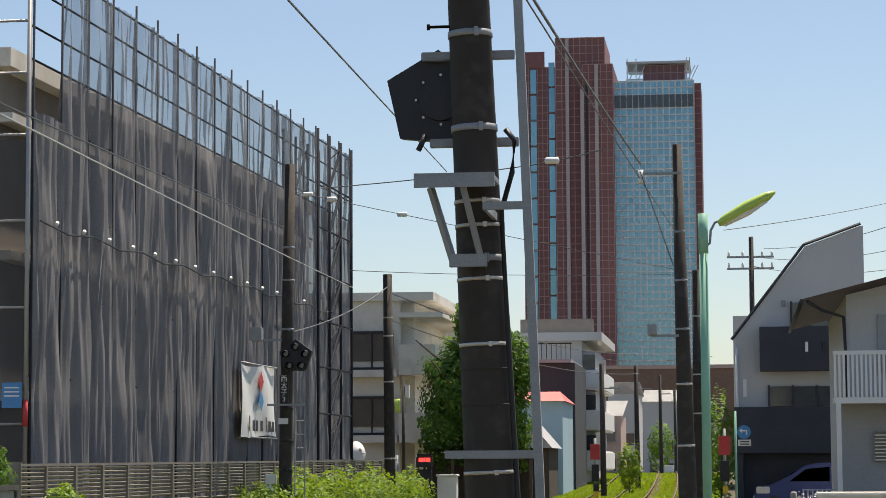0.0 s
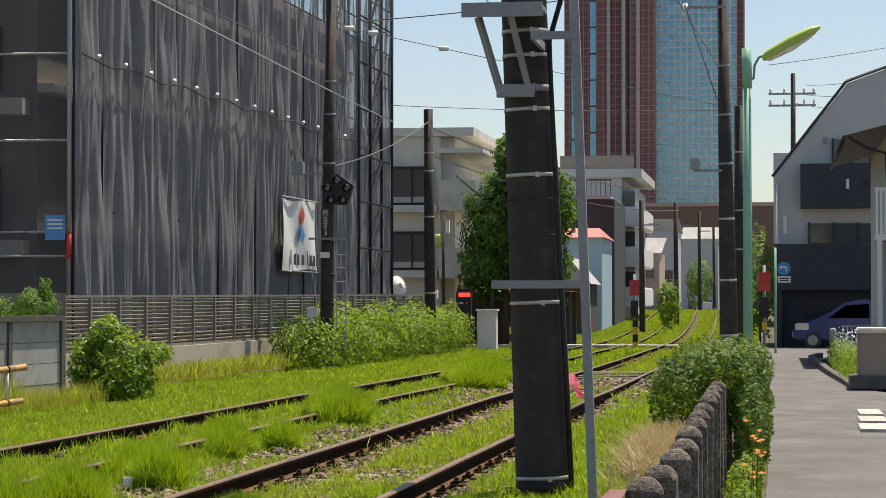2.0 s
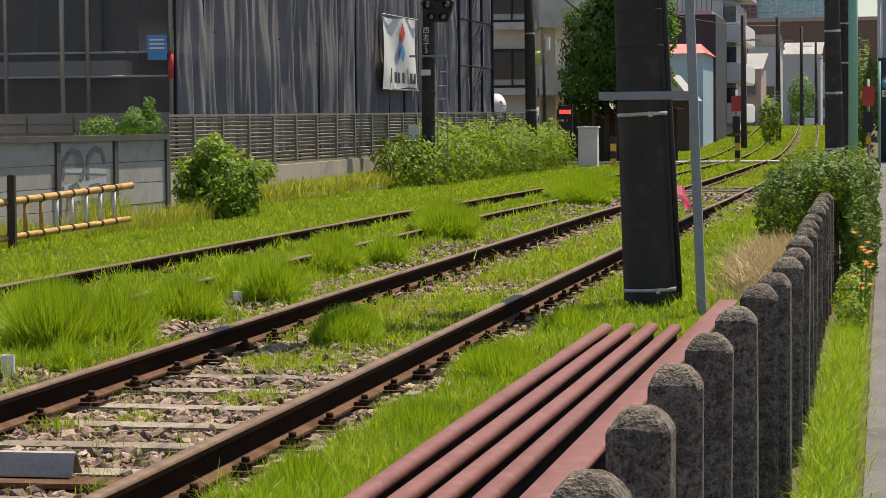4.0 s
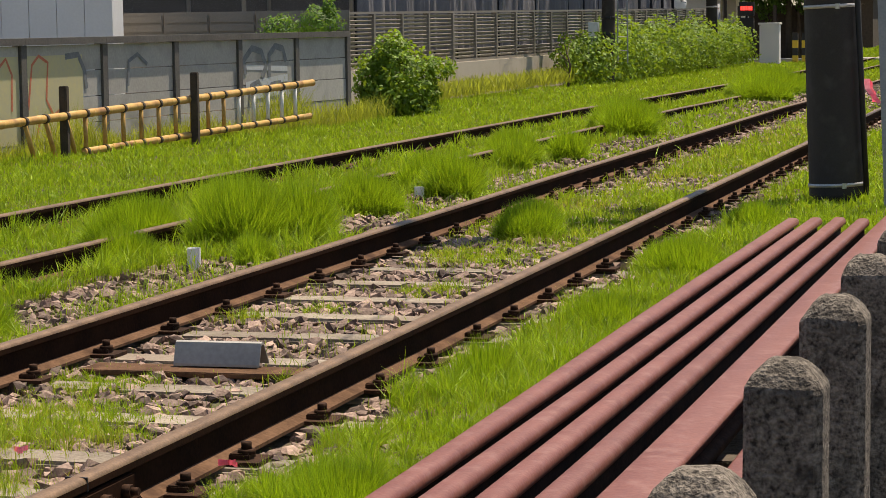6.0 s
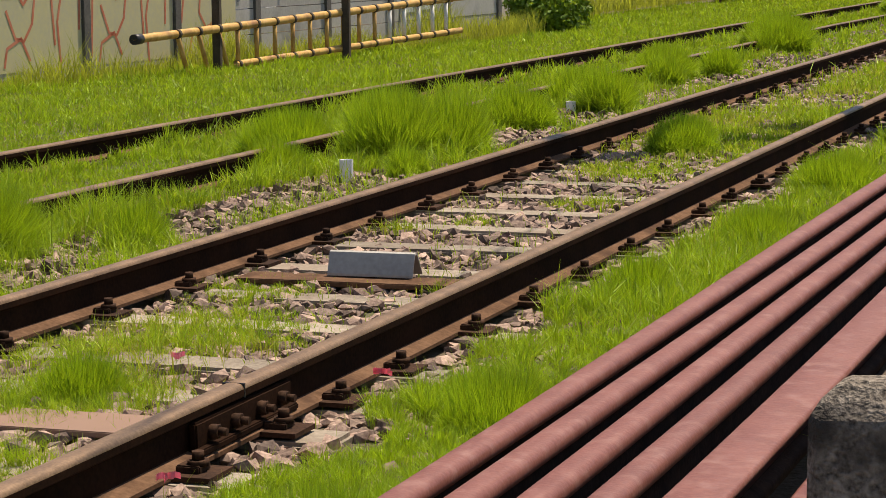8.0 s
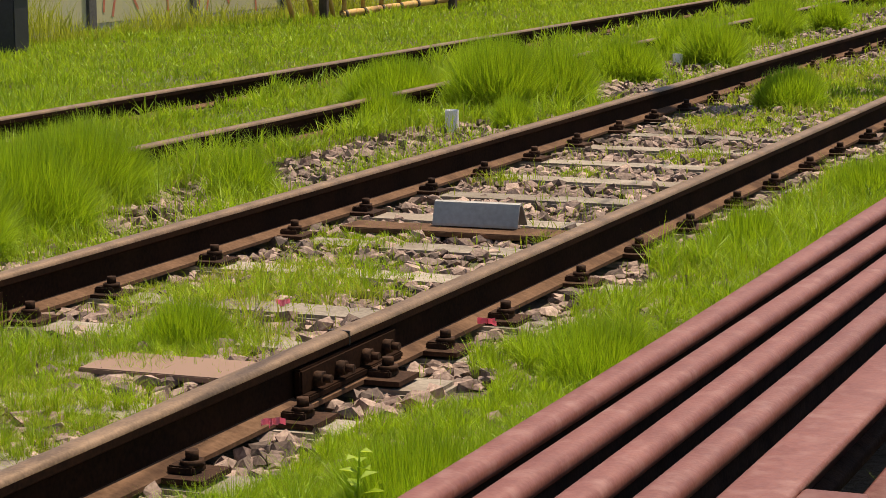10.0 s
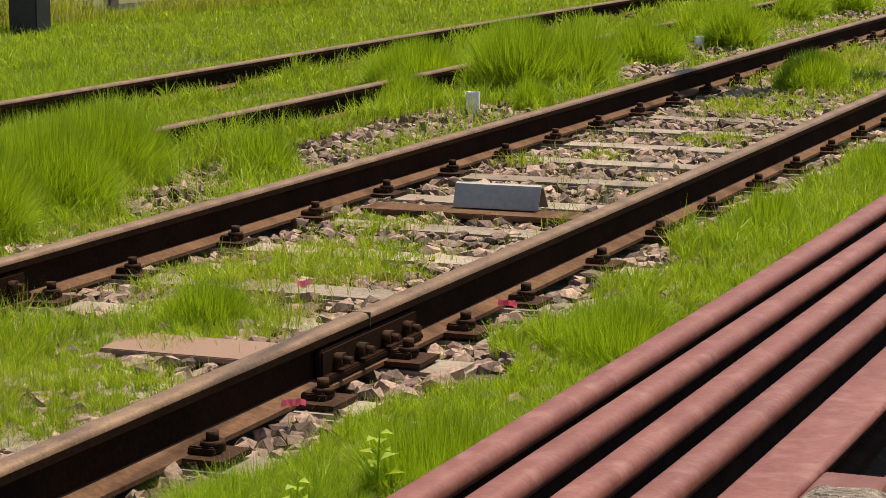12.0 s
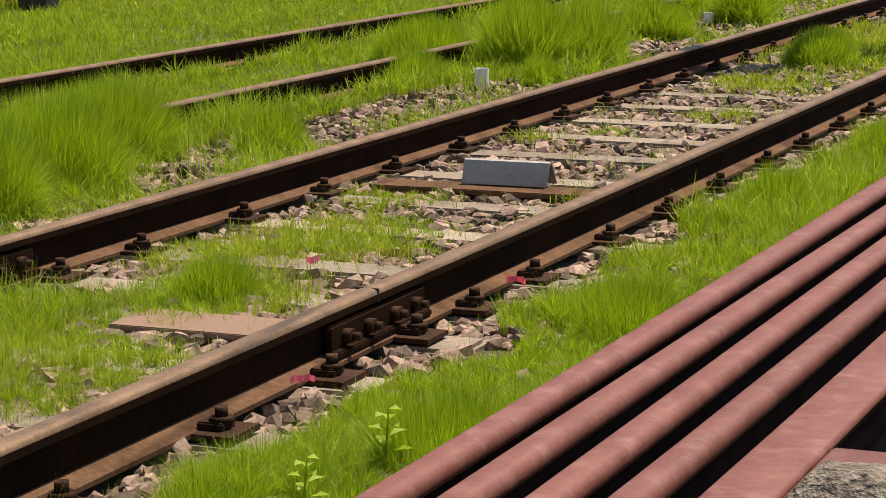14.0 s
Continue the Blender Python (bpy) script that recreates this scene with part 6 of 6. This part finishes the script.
part("meter", box(bmesh.new(), 0.66, 0.8, 94.85, 94.98, 4.6, 5.3), M["white"], hs)

h2 = thing("house", (5, 60, 0), "grey house with tiled eave and white slatted balcony", "house")
part("wall", box(bmesh.new(), 3.12, 10, 60.3, 72, -0.5, 6.0), M["lightgrey"], h2)
part("lower_wall", box(bmesh.new(), 2.92, 10, 60.0, 60.298, -0.1, 3.2), M["grey"], h2)
bm = bmesh.new()
vs = [bm.verts.new(p) for p in ((2.0, 59.2, 5.86), (8.5, 59.2, 7.5), (8.5, 73, 7.5), (2.0, 73, 5.86))]
bm.faces.new(vs)
bmesh.ops.solidify(bm, geom=bm.faces[:], thickness=0.14)
part("roof", bm, M["coping"], h2, "dark tiled roof")
bm = bmesh.new()
gab = [[bm.verts.new((x, y, z)) for x, z in ((3.12, 6.002), (8.3, 6.002), (8.3, 7.28), (3.12, 6.02))] for y in (60.3, 72)]
bm.faces.new(gab[0])
bm.faces.new(gab[1][::-1])
for k in range(4):
    bm.faces.new((gab[0][k], gab[0][(k + 1) % 4], gab[1][(k + 1) % 4], gab[1][k]))
part("gable", bm, M["lightgrey"], h2)
part("gutter", tube(bmesh.new(), [(1.96, 59.15, 5.80), (1.96, 73, 5.80)], 0.06, 6), M["navy"], h2)
part("downpipe", tube(bmesh.new(), [(2.1, 59.3, 5.8), (2.5, 59.9, 5.6), (3.05, 60.2, 5.45), (3.08, 60.2, 4.5), (3.08, 60.2, 0)], 0.045, 6), M["navy"], h2)
part("balcony_floor", box(bmesh.new(), 2.72, 6, 58.9, 60.0, 3.2, 3.35), M["white"], h2)
part("balcony_rail", box(bmesh.new(), 2.70, 6, 58.88, 58.95, 4.42, 4.52), M["white"], h2)
for k in range(30):
    part("slat", box(bmesh.new(), 2.72 + 0.11 * k, 2.78 + 0.11 * k, 58.9, 58.93, 3.36, 4.42), M["white"], h2)
part("balcony_post", box(bmesh.new(), 2.76, 2.88, 58.9, 59.0, 0, 3.2), M["white"], h2)
wn_ = part("window", box(bmesh.new(), 3.75, 4.6, 59.9, 59.99, 1.75, 2.5), M["darkglass"], h2)
for k in range(8):
    part("louvre", box(bmesh.new(), 3.75, 4.6, 59.84, 59.885, 1.77 + 0.09 * k, 1.80 + 0.09 * k), M["white"], wn_)
part("shutter", box(bmesh.new(), 3.9, 5.2, 60.2, 60.29, 4.0, 5.5), M["grey"], h2)

# far pale building and a wooden line pole behind the houses
fb = thing("apartment_building", (1.5, 140, 0), "pale building peeping out behind the grey house", "building")
part("wall", box(bmesh.new(), 0.4, 8, 140, 150, 0, 11.0), M["lightgrey"], fb)
part("roof_rail", box(bmesh.new(), 2.2, 5, 140.2, 140.3, 11.0, 12.2), M["fencepanel"], fb)
lp = round_pole("power_pole", (1.35, 120, 0), (1.35, 120, 13.7), 0.16, 0.12, "concrete power line pole with cross arms", "", 10)
for z in (12.0, 12.6):
    part("cross_arm", box(bmesh.new(), 0.1, 2.5, 119.9, 120.0, z, z + 0.1), M["galv"], lp)
    for x in (0.2, 0.9, 1.9, 2.4):
        part("insulator", tube(bmesh.new(), [(x, 119.95, z + 0.1), (x, 119.95, z + 0.35)], 0.06, 6), M["white"], lp)

# ---------- van, road sign, kerb planter, utility box ----------
van = thing("van", (3.0, 92, 0), "dark blue minivan parked in the shade under the house", "car")
bm = bmesh.new()
prof = [(1.0, 0.35), (1.0, 0.8), (1.25, 1.0), (2.0, 1.12), (2.95, 1.78), (3.6, 1.9), (5.3, 1.85), (5.5, 1.1), (5.5, 0.35)]
a0 = [bm.verts.new((x, 91.0, z)) for x, z in prof]
b0 = [bm.verts.new((x, 92.7, z)) for x, z in prof]
bm.faces.new(a0)
bm.faces.new(b0[::-1])
for k in range(len(prof)):
    bm.faces.new((a0[k], a0[(k + 1) % len(prof)], b0[(k + 1) % len(prof)], b0[k]))
bmesh.ops.bevel(bm, geom=bm.edges[:], offset=0.06, segments=2, affect="EDGES")
part("body", bm, M["carblue"], van)
bm = bmesh.new()
vs = [bm.verts.new((x, 90.975, z)) for x, z in ((2.35, 1.18), (3.0, 1.66), (3.9, 1.74), (3.9, 1.18))]
bm.faces.new(vs)
bmesh.ops.solidify(bm, geom=bm.faces[:], thickness=0.01)
part("side_window", bm, M["darkglass"], van)
part("headlight", box(bmesh.new(), 1.08, 1.6, 90.96, 91.1, 0.72, 0.98, 0.03), M["steelband"], van)
part("number_plate", box(bmesh.new(), 0.97, 1.0, 91.5, 92.1, 0.45, 0.62), M["white"], van)
for x in (1.75, 4.7):
    wh = part("tyre", tube(bmesh.new(), [(x, 90.95, 0.32), (x, 91.2, 0.32)], 0.32, 20), M["black"], van)
    part("rim", tube(bmesh.new(), [(x, 90.93, 0.32), (x, 90.96, 0.32)], 0.2, 14), M["galv"], wh)
rs = thing("road_sign", (0.57, 80, 0), "round blue turn sign above a small white plate", "road sign")
part("post", tube(bmesh.new(), [(0.28, 80.05, 0), (0.28, 80.05, 3.6)], 0.04, 8), M["greenpaint"], rs)
part("disc", tube(bmesh.new(), [(0.57, 80, 2.88), (0.57, 79.98, 2.88)], 0.23, 28), M["signblue"], rs)
part("arrow", slab(bmesh.new(), 0.45, 0.68, 79.95, 79.965, 2.9, 2.95, lambda a, b, c: Vector((a, b, c))), M["white"], rs)
bm = bmesh.new()
bm.faces.new([bm.verts.new(p) for p in ((0.40, 79.96, 2.925), (0.50, 79.96, 2.84), (0.50, 79.96, 3.01))])
part("arrow_head", bm, M["white"], rs)
part("arrow_tail", box(bmesh.new(), 0.63, 0.68, 79.95, 79.965, 2.78, 2.9), M["white"], rs)
pl = part("plate", box(bmesh.new(), 0.36, 0.8, 79.98, 80.0, 2.40, 2.62), M["white"], rs)
for z in (2.53, 2.45):
    part("bar", box(bmesh.new(), 0.42, 0.74, 79.965, 79.978, z, z + 0.035), M["black"], pl)
ub = thing("utility_box", (2.0, 42.4, 0), "beige-brown steel cable box on a dark plinth", "utility box")
part("plinth", box(bmesh.new(), 1.52, 3.2, 42.2, 43.8, 0, 0.22, 0.01), M["coping"], ub)
part("body", box(bmesh.new(), 1.66, 2.9, 42.35, 43.3, 0.222, 1.0, 0.02), M["boxbrown"], ub)
part("lid", box(bmesh.new(), 1.62, 2.95, 42.3, 43.4, 1.002, 1.10, 0.035), M["render"], ub)
kb = thing("kerb", (1.4, 55, 0), "low dark stone kerb round the planting strip", "kerb", kind="structure")
kp = [(1.62, 42.6), (1.55, 46), (1.40, 52), (1.30, 58), (1.18, 66), (1.5, 69)]
for (x0, y0), (x1, y1) in zip(kp, kp[1:]):
    n_ = max(1, int((y1 - y0) / 1.2))
    for k in range(n_):
        f0_, f1_ = k / n_, (k + 0.97) / n_
        bm = bmesh.new()
        xa_, ya_, xb_, yb_ = x0 + (x1 - x0) * f0_, y0 + (y1 - y0) * f0_, x0 + (x1 - x0) * f1_, y0 + (y1 - y0) * f1_
        vs = [bm.verts.new((x, y, z)) for z in (-0.02, 0.13) for x, y in ((xa_ - 0.06, ya_), (xa_ + 0.09, ya_), (xb_ + 0.09, yb_), (xb_ - 0.06, yb_))]
        for f in ((0, 1, 2, 3), (4, 5, 6, 7), (0, 1, 5, 4), (1, 2, 6, 5), (2, 3, 7, 6), (3, 0, 4, 7)):
            bm.faces.new([vs[i] for i in f])
        part("kerb_stone", bm, M["coping"], kb)
shrub("flower_bed", [(1.75, 46 + 2.6 * k, 0.3, 0.32, 1.5, 0.42, 620) for k in range(6)], 0.06, "leaf", "pale flowering plants in the kerbed roadside bed", [], 151, "plants")
P_, d_k = leaf_cloud(1.7, 52, 0.62, 0.35, 6, 0.3, 260, 0.05, seed=155)
V, F, S = leaf_mesh(P_, d_k, 0.05, 155)
tagged(new("blossom", raw_mesh("blossom", V, F, S, M["white"])), "small white blossoms over the roadside bed", "flowers", kind="stuff")
bo = thing("bollard", (2.0, 72, 0), "grey concrete bollard at the corner", "bollard")
part("shaft", tube(bmesh.new(), [(2.0, 72, 0), (2.0, 72, 0.85), (2.0, 72, 0.9)], [0.1, 0.1, 0.06], 12), M["concrete"], bo)
mf = thing("mesh_fence", (2.6, 66, 0), "white wire mesh fence before the grey house", "fence")
for k in range(12):
    part("wire", box(bmesh.new(), 2.1 + 0.13 * k, 2.13 + 0.13 * k, 66, 66.03, 0.1, 1.0), M["white"], mf)
for z in (0.15, 0.4, 0.65, 0.98):
    part("wire", box(bmesh.new(), 2.08, 3.6, 66.031, 66.05, z, z + 0.03), M["white"], mf)
ds_t = thing("drain_cover", (1.5, 33, -0.25), "pale concrete drain cover set in the lane", "drain cover")
for k in range(3):
    part("slab", box(bmesh.new(), 1.3 + 0.05 * k, 1.75, 31.6 + 1.6 * k, 33.15 + 1.6 * k, float(lane_z(31.6 + 1.6 * k)) - 0.02, float(lane_z(33.15 + 1.6 * k)) + 0.05, 0.01), M["concrete"], ds_t)

# ---------- office tower ----------
TB = thing("office_tower", (-30, 645, 0), "tall red brick and blue glass office tower", "building")
TY = 645


def brick_wing(x0, x1, y0, y1, z1, cols, floors):
    w = part("brick_wing", box(bmesh.new(), x0, x1, y0, y1, 0, z1), M["towerbrick"], TB)
    bm = bmesh.new()
    for k in range(cols + 1):
        x = x0 + (x1 - x0) * k / cols
        box(bm, x - 0.1, x + 0.1, y0 - 0.12, y0 - 0.01, 0, z1)
    for k in range(floors):
        z = 24 + (z1 - 24) * k / (floors - 1)
        box(bm, x0, x1, y0 - 0.24, y0 - 0.13, z - 0.1, z + 0.1)
    part("joint_grid", bm, M["towerline"], w)
    return w


def strip_windows(x, y, z1, w=1.7):
    n_ = int((z1 - 30) / 7.4)
    for k in range(n_):
        z = z1 - 7.4 * (k + 1)
        part("window_strip", box(bmesh.new(), x - w / 2, x + w / 2, y - 0.6, y - 0.26, z + 0.35, z + 7.2), M["glass"], TB)


brick_wing(-56.2, -45.6, TY + 4, TY + 30, 117.5, 8, 44)
part("crown", box(bmesh.new(), -56.2, -50.2, TY + 3.6, TY + 3.99, 117.5, 122.0), M["towerbrick"], TB)
strip_windows(-53.4, TY + 4, 117)
strip_windows(-48.2, TY + 4, 119)
brick_wing(-46.9, -33.0, TY + 1, TY + 30, 125.2, 8, 46)
brick_wing(-39.0, -30.6, TY - 2, TY + 30, 117.0, 5, 43)
for x, y, z1 in ((-43.6, TY + 0.7, 125.2), (-39.2, TY - 2.3, 110), (-35.2, TY - 2.3, 117)):
    part("column", box(bmesh.new(), x - 0.5, x + 0.5, y - 0.5, y + 0.2, 0, z1), M["towergrey"], TB)
part("slot", box(bmesh.new(), -38.3, -37.6, TY - 2.3, TY - 2.05, 25, 112), M["navy"], TB)
part("glass_core", box(bmesh.new(), -30.5, -8.2, TY + 3, TY + 30, 0, 112.6), M["glass"], TB)
ncol, nrow = 13, 44
cw, rh = (22.3 / ncol), (112.6 - 28) / nrow
bm = bmesh.new()
box(bm, -cw / 2 + 0.12, cw / 2 - 0.12, -0.08, 0.0, 0.14, rh - 0.14)
pane_me = mesh_of("pane", bm, M["glass"])
bm = bmesh.new()
for k in range(ncol + 1):
    box(bm, -30.5 + cw * k - 0.2, -30.5 + cw * k + 0.2, TY + 2.82, TY + 2.995, 28, 112.6)
for k in range(nrow + 1):
    box(bm, -30.5, -8.2, TY + 2.70, TY + 2.815, 28 + rh * k - 0.2, 28 + rh * k + 0.2)
gw = part("mullion_grid", bm, M["mullion"], TB, "pale mullion grid")
for r_ in range(nrow - 22, nrow):
    for c_k in range(ncol):
        piece("pane", pane_me, TB, Matrix.Translation((-30.5 + cw * (c_k + 0.5), TY + 2.99, 28 + rh * r_)))
for c_k in range(ncol):
    part("top_window", box(bmesh.new(), -30.5 + cw * c_k + 0.14, -30.5 + cw * (c_k + 1) - 0.14, TY + 2.5, TY + 2.69, 105.2, 108.7), M["darkglass"], TB, "dark top-floor window")
brick_wing(-8.1, -6.2, TY + 5, TY + 30, 112.0, 1, 42)
part("corner_column", box(bmesh.new(), -8.4, -8.0, TY + 2.4, TY + 4.9, 0, 111.5), M["towergrey"], TB)
brick_wing(-22.5, -10.8, TY + 10, TY + 25, 118.3, 6, 44)
part("helipad", box(bmesh.new(), -27.3, -9.2, TY + 8, TY + 27, 118.6, 119.2), M["towergrey"], TB, "grey rooftop helicopter deck")
for x0, x1, xs in ((-27.3, -22.5, (-27, -24.5)), (-10.8, -9.2, (-10.2, -9.3))):
    bm = bmesh.new()
    for x in xs:
        tube(bm, [(x, TY + 9, 112), (x, TY + 9, 120.2)], 0.16, 5)
        tube(bm, [(x, TY + 9, 113), (x + 2.4, TY + 9, 118)], 0.14, 5)
    for z in (114, 116):
        box(bm, x0, x1, TY + 9, TY + 9.3, z, z + 0.4)
    part("deck_frame", bm, M["mullion"], TB)
mall = thing("shopping_building", (-15, 560, 0), "low brown stone building at the foot of the tower", "building")
part("wall", box(bmesh.new(), -38, 4, 560, 600, 0, 27.5), M["brown"], mall)
part("parapet", box(bmesh.new(), -38.2, 4.2, 559.7, 600, 27.502, 28.4), M["pinkwall"], mall)
part("canopy", box(bmesh.new(), -30, 0, 558, 559.6, 14, 14.8), M["navy"], mall)

# ---------- overhead wires ----------
def wire(p0, p1, sag, r_, label="thin dark overhead wire above the railway", m_="wire"):
    p0, p1 = Vector(p0), Vector(p1)
    bm = bmesh.new()
    n_ = 14
    tube(bm, [p0.lerp(p1, k / n_) - Vector((0, 0, sag * 4 * (k / n_) * (1 - k / n_))) for k in range(n_ + 1)], r_, 5)
    return single("overhead_wire", bm, M[m_], label, "wire", "overhead wires")


wire((-1.825, 5.0, 3.75), (-4.29, 36.0, 6.16), 0.0, 0.008)
wire((-5.78, 0.0, 4.67), (-10.77, 66.0, 6.70), 0.05, 0.012, "pale bare contact wire above the second track", "steelband")
wire((-5.79, 2.0, 4.46), (-11.69, 62.0, 7.95), 0.1, 0.011)
wire((-1.9, 4.0, 5.45), (-1.30, 37.8, 6.44), 0.12, 0.016)
wire((-1.9, 4.0, 5.4), (-0.91, 60.0, 7.0), 0.12, 0.009)
span_a = wire((-10.52, 55.5, 8.43), (-0.7, 59.9, 6.6), 0.03, 0.009)
span_b = wire((-3.34, 40.0, 6.82), (-1.97, 40.0, 7.09), 0.02, 0.012)
wire((-7.0, 40.0, 6.5), (-3.34, 40.0, 6.82), 0.03, 0.01)
wire((-1.28, 37.8, 6.38), (-0.76, 37.8, 4.82), 0.0, 0.01)
wire((0.08, 45.2, 6.21), (4.6, 60.0, 8.4), 0.05, 0.008)
wire((1.95, 120.0, 13.0), (6.9, 90.0, 11.2), 0.3, 0.014)
wire((1.4, 120.0, 12.6), (6.9, 95.0, 10.6), 0.3, 0.014)
wire((1.4, 120.0, 12.1), (6.9, 95.0, 9.8), 0.3, 0.014)
wire((-12.24, 75.0, 8.18), (-1.0, 75.0, 7.9), 0.1, 0.011)
wire((-10.6, 56, 5.0), (-11.0, 75, 7.6), 0.2, 0.016)
wire((-11.0, 75, 7.7), (-5.4, 140, 8.6), 0.6, 0.02)
wire((-11.0, 75, 6.8), (-5.4, 140, 7.4), 0.6, 0.02)
wire((-8.4, 158, 9.4), (-1.0, 160, 9.6), 0.2, 0.02)
for x, y, z, own in ((-9.55, 55.93, 8.25, span_a), (-7.9, 56.67, 7.92, span_a), (-10.1, 55.69, 8.35, span_a), (-2.9, 40, 6.9, span_b)):
    bm = bmesh.new()
    tube(bm, [(x - 0.13, y, z), (x - 0.11, y, z), (x + 0.11, y, z), (x + 0.13, y, z)], [0.02, 0.06, 0.06, 0.02], 8)
    part("insulator", bm, M["white"], own, "white porcelain insulator")
